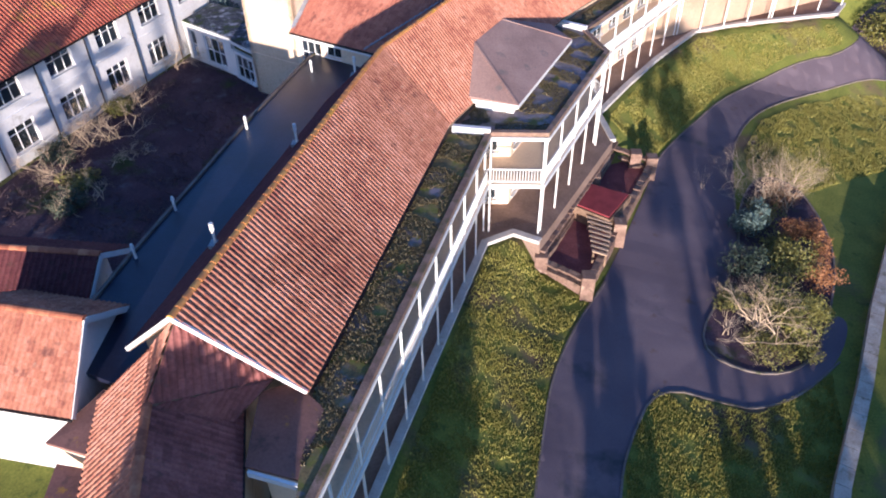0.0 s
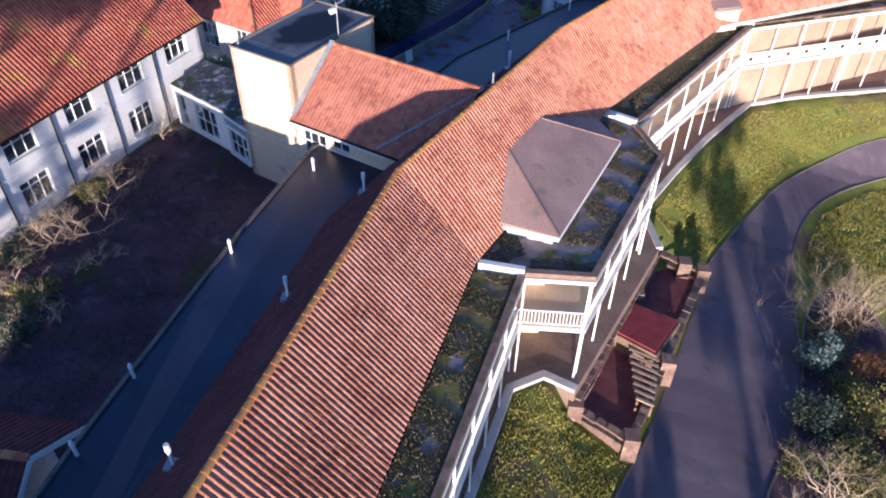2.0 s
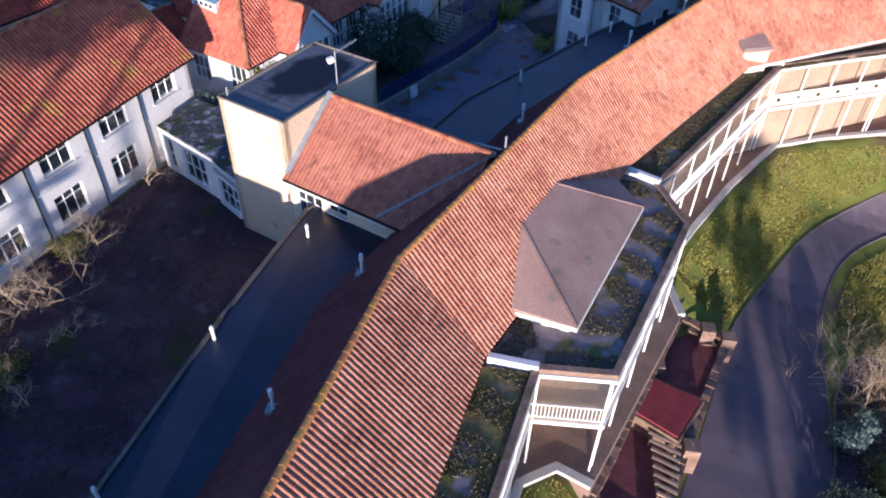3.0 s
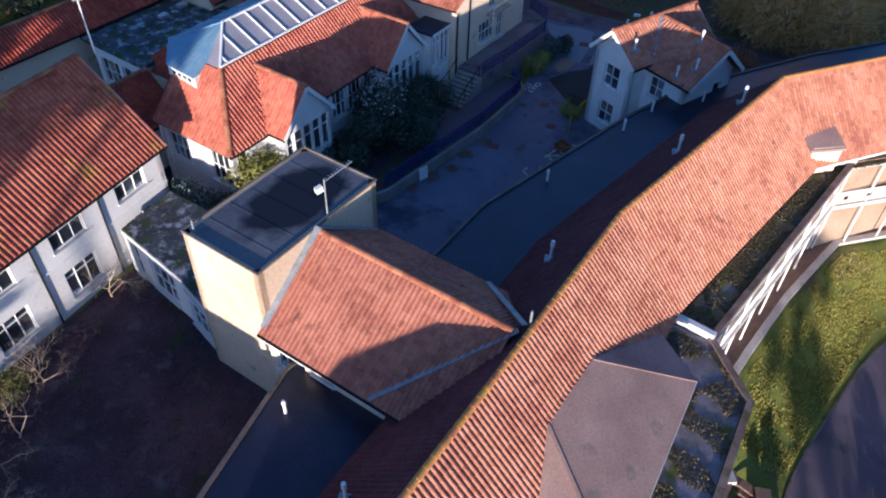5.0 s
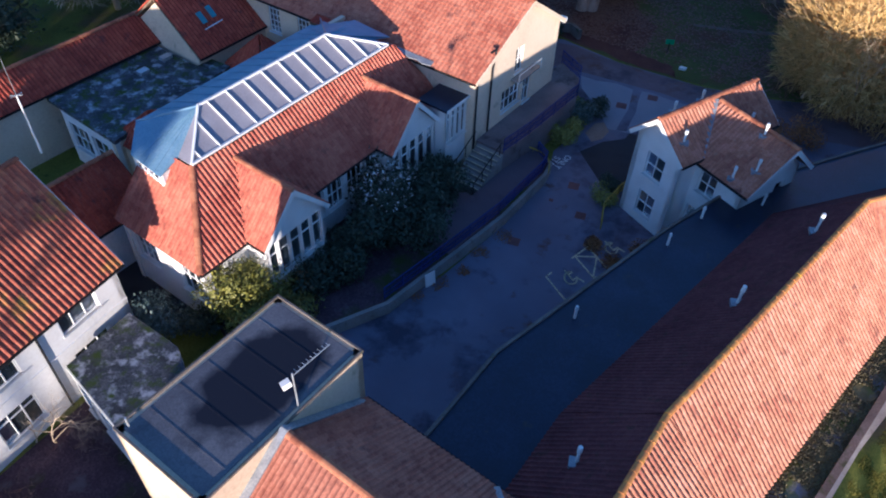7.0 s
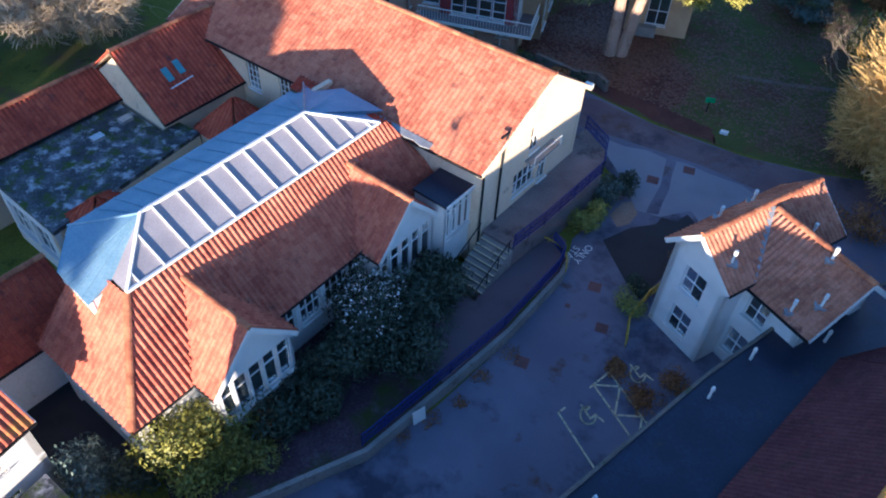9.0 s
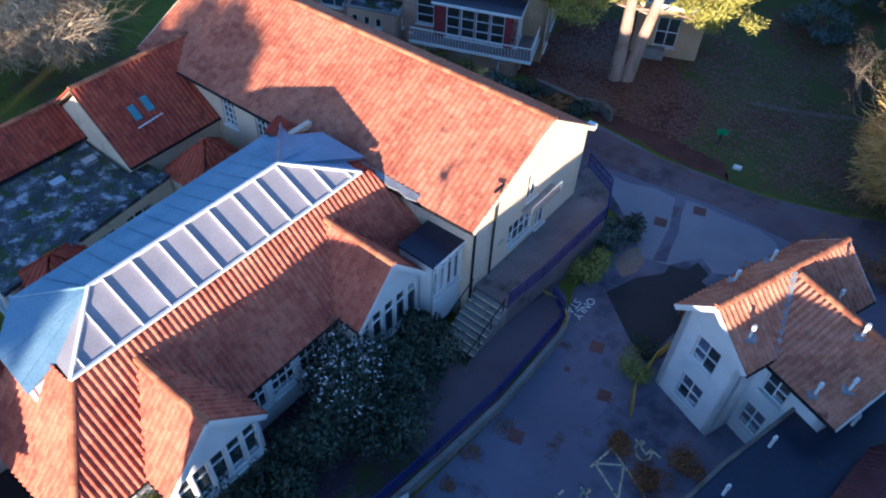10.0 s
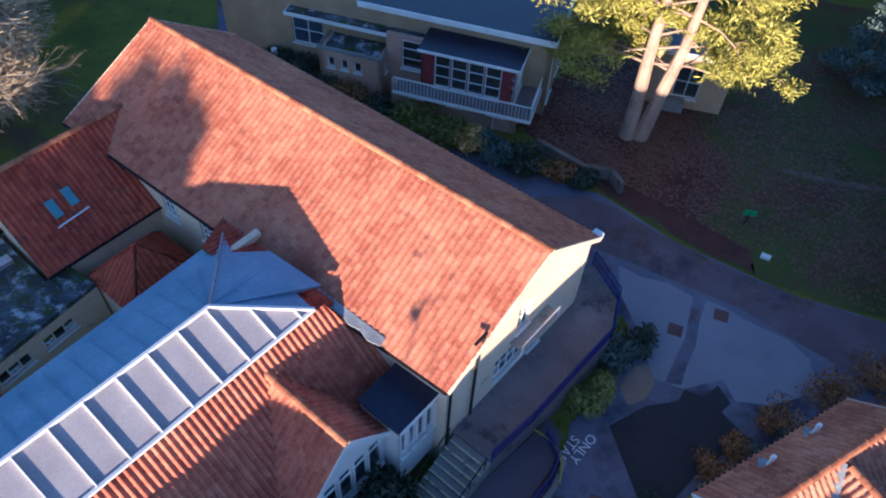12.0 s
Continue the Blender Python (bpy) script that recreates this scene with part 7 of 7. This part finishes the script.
# unseen trees south of the buildings, added to shade the drive and lawn
for k, (x, y, h, w) in enumerate(((8.9, -12.0, 8.8, 1.5), (9.9, -9.0, 8.2, 1.5), (10.9, -12.0, 9.2, 1.6), (11.8, -15.0, 9.6, 1.0), (15.9, -14.0, 9.6, 1.3), (16.9, -12.0, 7.6, 2.0), (18.7, -13.0, 7.8, 2.2), (20.6, -12.0, 8.0, 2.2), (22.2, -10.0, 8.8, 2.2), (24.0, -12.0, 9.8, 2.2))):
    bush("drive_shade_evergreen", x, y, front_z(x, y), w, h, 230 + k, L_DARK, "unseen narrow evergreen added to shade the drive", 3600, 0.2, 16, "tree", "drive evergreens")
# unseen leafless trees, added for thin shadows across the drive
for k, (x, y, h) in enumerate(((8.5, -18.0, 8.0), (13.0, -8.0, 6.5))):
    bare_tree("drive_shade_tree", x, y, front_z(x, y), h, 210 + k, "unseen leafless tree added to shade the drive", M_BARK, 5, 0.42, 1, (2, 3), 0.2, "drive trees", 0.3)
def shade_tree(name, x, y, z, h, lo, w, n, seed, label, group):
    """An unseen high-crowned tree for casting shade, with scattered clumps and gaps."""
    rng = random.Random(seed)
    t = thing(name, x, y, z, label, "tree", group)
    part("trunk", Shape().tube((x, y, z - 0.2), (x, y, z + h * 0.85), 0.26, 0.08, 8), M_BARK, t)
    limbs, crown, ls = Shape(), Shape(), []
    for _ in range(n):
        c = (x + rng.uniform(-w, w), y + rng.uniform(-w, w), rng.uniform(lo, z + h))
        ls.append((*c, rng.uniform(0.5, 0.95), rng.uniform(0.35, 0.7)))
        limbs.tube((x, y, max(z + 1, c[2] - 1.5)), c, 0.07, 0.02, 4, False)
    part("bough", limbs, M_BARK, t)
    leaves(crown, rng, ls, n * 170, 0.2)
    raw("crown", crown, L_DARK, t)


# unseen crowns, placed so their shade falls on the far lawn
for k, (x, y, h, lo) in enumerate(((15.8, -30.0, 17.5, 8.8), (17.4, -34.0, 18.5, 9.6))):
    shade_tree("shade_tree", x, y, front_z(x, y), h, lo, 2.0, 14, 260 + k, "unseen high-crowned tree added to shade the far lawn", "tall trees")
# unseen sparse trees, added to dapple the white building's wall
for k, (x, y, h, w) in enumerate(((-27.4, 2.0, 11.0, 1.6), (-24.6, -3.0, 12.0, 1.5), (-30.5, -2.0, 12.5, 1.8))):
    shade_tree("south_shade_tree", x, y, 6.0, h, 8.2, w, 7, 250 + k, "unseen sparse tree added to dapple the white building", "south trees")


# unseen crowns set high so only the hall's west roof is shaded
for k, (x, y, h, lo, w, n) in enumerate(((-21.8, -5.0, 18.6, 21.6, 1.2, 24), (-23.9, -6.0, 19.0, 21.8, 1.5, 30), (-26.0, -5.0, 18.4, 22.0, 1.4, 18))):
    shade_tree("high_shade_tree", x, y, 6.0, h, lo, w, n, 280 + k, "unseen very tall tree added to shade the hall roof", "high trees")


# unseen western row, added to keep sun off the west range
for k, (x, y) in enumerate(((-35.0, 8.0), (-39.0, 6.0), (-43.5, 8.0), (-48.0, 7.0), (-37.2, 2.0), (-41.4, 3.0))):
    shade_tree("shade_tree", x, y, 7.0, 17.5, 10.0, 2.6, 60, 290 + k, "unseen broad tree added to shade the west range", "western trees")


def shade_evergreen_column(x, y, top, r, seed, label):
    z = ground_z(x, y)
    t = thing("shade_evergreen", x, y, z, label, "tree", "tall evergreens")
    part("trunk", Shape().tube((x, y, z - 0.2), (x, y, top - 0.5), 0.25, 0.05, 8), M_BARK, t)
    crown, rng = Shape(), random.Random(seed)
    lumps = [(x + rng.uniform(-0.5, 0.5), y + rng.uniform(-0.5, 0.5), q, r * rng.uniform(0.75, 1.1), 0.9) for q in [z + 1.2 + 0.7 * k for k in range(int((top - z - 1.2) / 0.7))]]
    leaves(crown, rng, lumps, 7000, 0.24, 0.0, 0.3)
    raw("crown", crown, L_DARK, t)


# unseen columns, added to shade the veranda's south end and lawn edge
shade_evergreen_column(-1.4, -9.0, 13.6, 1.7, 271, "unseen dense evergreen added to shade the veranda end")
shade_evergreen_column(1.4, -10.0, 12.6, 1.6, 272, "unseen dense evergreen added to shade the veranda end")
# unseen evergreen, added to block sun from the south wing's hip
z = ground_z(-6.0, -10.0)
evergreen = thing("south_shade_evergreen", -6.0, -10.0, z, "unseen dense evergreen added to shade the south wing", "tree")
part("trunk", Shape().tube((-6.0, -10.0, z - 0.2), (-6.0, -10.0, 17.5), 0.3, 0.06, 8), M_BARK, evergreen)
crown, rng = Shape(), random.Random(270)
leaves(crown, rng, [(-6.0 + rng.uniform(-0.5, 0.5), -10.0 + rng.uniform(-0.5, 0.5), q, 1.75 - 0.05 * max(0, q - 12), 0.9) for q in [z + 1.2 + 0.7 * k for k in range(int((18.0 - z - 1.2) / 0.7))]], 9000, 0.24, 0.0, 0.3)
raw("crown", crown, L_DARK, evergreen)

# leaf-strewn rear lawn, its grass darkened for shade, and the litter under the pine
solid("rear_lawn", drape(smooth([(-9.0, 95.0), (-2.4, 90.2), (2.3, 87.7), (8.4, 85.9), (13.2, 85.5), (22.0, 86.2), (32.0, 90.0), (30.0, 112.0), (10.0, 118.0), (-6.0, 112.0)], 1), z=BACK, lift=0.022), M_REAR_GRASS_SHADE, "thin lawn darkened in colour for shade and strewn with brown leaves", "lawn", kind="structure")
rng = random.Random(300)
ring = []
LIT = [(-8.5, 94.5), (-5.5, 92.9), (-2.6, 90.9), (2.3, 87.9), (6.5, 86.5), (6.2, 88.0), (3.4, 89.6), (4.4, 91.5), (5.0, 94.0), (3.0, 97.5), (2.0, 101.5), (-2.0, 104.0), (-6.0, 101.0)]
for a, b in zip(LIT, LIT[1:] + LIT[:1]):
    for q in range(6):
        p = mixp(a, b, q / 6)
        ring.append((p[0] + rng.gauss(0, 0.14), p[1] + rng.gauss(0, 0.14)))
solid("leaf_litter", drape(ring, z=BACK, lift=0.03), M_LITTER, "red-brown leaf litter under the pine", "leaf litter", kind="structure")
fallen = Shape()
for n in range(26000):
    fx, fy, sx, sy = ((-0.5, 95.5, 4.6, 4.2), (12.5, 91.5, 2.4, 4.5), (13.0, 103.0, 4.0, 2.6))[0 if n < 17000 else 1 if n < 22000 else 2]
    x, y = rng.gauss(fx, sx), rng.gauss(fy, sy)
    if y < 90.8 - 0.42 * x or noise.noise(Vector((x * 0.35, y * 0.35, 9.0))) < rng.uniform(-0.6, 0.1):
        continue
    w, s0 = rng.uniform(0, 6.28), rng.uniform(0.06, 0.15)
    i = len(fallen.v)
    c, d = math.cos(w) * s0, math.sin(w) * s0
    fallen.v += [(x - c, y - d, BACK + 0.035), (x + d * 0.6, y - c * 0.6, BACK + 0.05), (x + c, y + d, BACK + 0.04), (x - d * 0.6, y + c * 0.6, BACK + 0.055)]
    fallen.f.append((i, i + 1, i + 2, i + 3))
fallen_ob = new("fallen_leaves", bpy.data.meshes.new("fallen_leaves"))
fallen_ob.data.from_pydata(fallen.v, [], fallen.f)
fallen_ob.data.materials.append(L_FALLEN)
tagged(fallen_ob, "scattered brown fallen leaves on the lawn", "fallen leaves", kind="stuff")
solid("garden_path", drape([(8.0, 95.2), (11.5, 95.15), (15.0, 95.5), (18.5, 94.9), (18.5, 95.3), (15.0, 95.95), (11.5, 95.6), (8.0, 95.6)], z=BACK, lift=0.035), M_KERB, "narrow worn path across the rear lawn", "path", kind="structure")

# ---- small things ----
a_board = thing("a_board", -6.75, 61.2, BACK + 0.04, "white folding A-board sign on the tarmac", "sign")
part("panel", Shape().slab([(-7.05, 61.0, 8.3), (-6.6, 61.5, 8.3), (-6.68, 61.57, 9.2), (-7.13, 61.07, 9.2)], 0.03), M_WHITE, a_board)
part("panel", Shape().slab([(-7.13, 61.07, 9.2), (-6.68, 61.57, 9.2), (-6.85, 61.75, 8.3), (-7.3, 61.25, 8.3)], 0.03), M_WHITE, a_board)
sign = thing("green_sign", 5.8, 90.0, BACK, "small green notice on a post at the lawn edge", "sign")
part("post", Shape().beam((5.8, 90.0, BACK), (5.8, 90.0, BACK + 1.0), 0.06), M_BLACK, sign)
part("board", Shape().beam((5.5, 89.98, BACK + 1.05), (6.15, 90.02, BACK + 1.05), 0.05, 0.4), M_GREEN_SIGN, sign)
stone = thing("white_stone", 6.9, 87.9, BACK, "white painted marker stone on grass", "stone")
part("body", Shape().prism([(6.7, 87.8), (7.2, 87.7), (7.3, 88.0), (6.8, 88.1)], BACK, BACK + 0.2), M_WHITE, stone)
lamp = thing("globe_lamp", -25.0, 95.5, BACK, "white globe lamp in the shrub border", "lamp")
part("post", Shape().tube((-25.0, 95.5, BACK), (-25.0, 95.5, BACK + 0.8), 0.04, 0.04), M_BLACK, lamp)
part("globe", Shape().tube((-25.0, 95.5, BACK + 0.75), (-25.0, 95.5, BACK + 1.2), 0.22, 0.2, 10), M_WHITE, lamp)
hoop_rail = thing("yellow_railing", -2.4, 73.7, 9.0, "yellow painted handrail round the wall's rounded end", "railing")
hoop = smooth([(-3.7, 73.9), (-2.4, 73.5), (-1.72, 72.8), (-1.66, 71.7)], 2, False)
part("rail", Shape().sweep([(*p, 9.2) for p in hoop], 0.07, 0.07), M_YELLOW, hoop_rail)
for p in hoop[::4] + hoop[-1:]:
    part("post", Shape().beam((*p, 8.9), (*p, 9.18), 0.05), M_YELLOW, hoop_rail)
railing("yellow_railing", [(1.95, 68.12), (1.97, 69.75), (2.86, 71.69), (4.25, 73.61)], BACK, "low yellow tubular railing round the cottage bed", M_YELLOW, 0.75, 0.9)
field_wall = Shape()
for a, b in zip([(-6.6, 92.6), (-3.6, 91.2), (-2.0, 91.4)], [(-3.6, 91.2), (-2.0, 91.4), (-1.2, 90.4)]):
    field_wall.beam((*a, BACK + 0.4), (*b, BACK + 0.4), 0.3, 0.9)
solid("low_wall", field_wall, M_KERB, "low stone wall at the road bend", "wall", kind="structure")
shed = thing("garden_shed", 10.1, 39.1, 3.35, "low shed with a flat maroon roof in the garden bay", "shed")
SHED = [(9.36, 40.88), (11.94, 39.78), (10.51, 37.24), (8.51, 38.46)]
part("roof", Shape().slab([(*p, 4.55) for p in SHED], 0.12), M_RED, shed, "dull maroon flat roof")
for a, b in zip(offset(SHED + SHED[:1], -0.12), offset(SHED + SHED[:1], -0.12)[1:]):
    part("wall", Shape().beam((*a, 3.9), (*b, 3.9), 0.1, 1.1), M_WOOD, shed)
pergola = thing("pergola", 9.6, 36.0, 3.35, "short timber pergola slats over the garden bay", "pergola")
for k in range(8):
    p = mixp((9.75, 34.0), (9.95, 37.2), k / 7)
    w = 0.45 + 0.045 * k
    part("slat", Shape().beam((p[0] - w, p[1] + w * 0.43, 4.25), (p[0] + w, p[1] - w * 0.43, 4.25), 0.15, 0.1), M_TAN, pergola)
for a, b in (((9.4, 34.1), (9.3, 37.4)), ((10.1, 33.85), (10.55, 36.9))):
    part("bearer", Shape().beam((*a, 4.15), (*b, 4.15), 0.1, 0.1), M_WOOD, pergola)
    for p in (a, b):
        part("post", Shape().beam((*p, 3.35), (*p, 4.1), 0.12), M_WOOD, pergola)

# grass on the lawns below the terrace
LAWN = [[(-0.3, 15.0), (5.8, 15.0), (6.6, 24.8), (7.9, 29.0), (9.4, 32.0), (8.2, 31.6), (6.0, 32.9), (4.4, 33.5), (3.0, 32.6)], [(10.2, 15.0), (22.0, 22.0), (23.0, 29.0), (18.0, 25.4), (12.5, 25.8), (10.5, 21.5)], [(12.5, 47.5), (14.6, 46.9), (17.4, 51.6), (22.3, 59.2), (28.4, 63.8), (34.0, 66.0), (33.0, 67.4), (23.8, 64.6), (20.2, 63.2), (16.3, 57.8), (13.5, 53.0), (11.2, 48.8)], [(22.0, 48.0), (26.5, 46.5), (30.0, 49.0), (38.0, 54.0), (38.0, 62.6), (33.7, 61.6), (28.8, 59.0), (24.6, 55.2), (22.2, 50.5)]]
blades = Shape()
rng = random.Random(77)
for poly in LAWN:
    c = [Vector(p) for p in poly]
    x0, x1, y0, y1 = min(p.x for p in c), max(p.x for p in c), min(p.y for p in c), max(p.y for p in c)
    for _ in range(int((x1 - x0) * (y1 - y0) * 340)):
        x, y = rng.uniform(x0, x1), rng.uniform(y0, y1)
        inside = False
        for a, b in zip(c, c[1:] + c[:1]):
            if (a.y > y) != (b.y > y) and x < (b.x - a.x) * (y - a.y) / (b.y - a.y) + a.x:
                inside = not inside
        if not inside or noise.noise(Vector((x * 0.9, y * 0.9, 0.0))) < rng.uniform(-0.5, 0.25):
            continue
        w, z = rng.uniform(0, 6.28), sheet_z(x, y)
        e, h = Vector((math.cos(w), math.sin(w))) * rng.uniform(0.02, 0.045), rng.uniform(0.07, 0.19)
        i = len(blades.v)
        blades.v += [(x - e.x, y - e.y, z), (x + e.x, y + e.y, z), (x + e.y * 0.8, y - e.x * 0.8, z + h)]
        blades.f.append((i, i + 1, i + 2))
grass = new("grass_tufts", bpy.data.meshes.new("grass_tufts"))
grass.data.from_pydata(blades.v, [], blades.f)
grass.data.materials.append(L_GRASS)
tagged(grass, "short tufted lawn grass beside terrace and drive", "grass", kind="stuff")

# sedum tufts on the planted roof
for poly in PLANT:
    rng = random.Random(int(poly[0][1] * 10))
    c = [Vector(p) for p in poly]
    n = len(c)
    tris = [(c[0], c[k], c[k + 1]) for k in range(1, n - 1)]
    s = Shape()
    for a, b, d in tris:
        area = abs((b - a).x * (d - a).y - (b - a).y * (d - a).x) / 2
        for _ in range(int(area * 330)):
            u, v = rng.random(), rng.random()
            if u + v > 1:
                u, v = 1 - u, 1 - v
            p = a + (b - a) * u + (d - a) * v
            if noise.noise(Vector((p.x * 0.8, p.y * 0.8, 3.0))) < (-0.08 if poly is PLANT[1] else -0.2):
                continue
            for _ in range(2):
                w = rng.uniform(0, 6.28)
                h = rng.uniform(0.03, 0.09)
                e = Vector((math.cos(w), math.sin(w))) * rng.uniform(0.025, 0.06)
                i = len(s.v)
                s.v += [(p.x - e.x, p.y - e.y, V_ROOF + 0.05), (p.x + e.x, p.y + e.y, V_ROOF + 0.05), (p.x + e.y, p.y - e.x, V_ROOF + 0.05 + h)]
                s.f.append((i, i + 1, i + 2))
    raw("sedum_planting", s, L_SEDUM, veranda, "low brown and olive sedum tufts", "stuff")

# ---- roof tiles of the long building's south slope ----
a, b, c, d = MAIN_FRONT
near_rows, near_cols = 12, range(10, 35)
tiles(long_building, [MAIN_FRONT], M_TILE, roll=1.1, skip=lambda k, r: k in near_cols and r < near_rows)
A, e, up_, n_, top_, l0, l1, wid = tile_grid(a, b, c, d)
rows_ = max(1, round(top_ / 0.30))
g_ = top_ / rows_
one = Shape()
tile_shape(one, (0, 0, 0), (0.23, 0, 0), (0.23, 0, g_), (0, 0, g_), gauge=g_, roll=1.1)
one_me = bpy.data.meshes.new("roof_tile")
flatv = [(x, z, -y) for x, y, z in one.v]
one_me.from_pydata(flatv, [], one.f)
one_me.materials.append(M_TILE)
basis = Matrix((e, up_, n_)).transposed().to_4x4()
inv = long_building.matrix_world.inverted()
for k in near_cols:
    for r in range(near_rows):
        t = new("roof_tile", one_me)
        t.parent = long_building
        t.matrix_world = Matrix.Translation(A + e * (k * 0.23) + up_ * (r * g_) + n_ * (0.004 * math.sin(k * 7.3 + r * 3.1))) @ basis
        t.matrix_parent_inverse = Matrix()
        t.matrix_basis = inv @ t.matrix_world
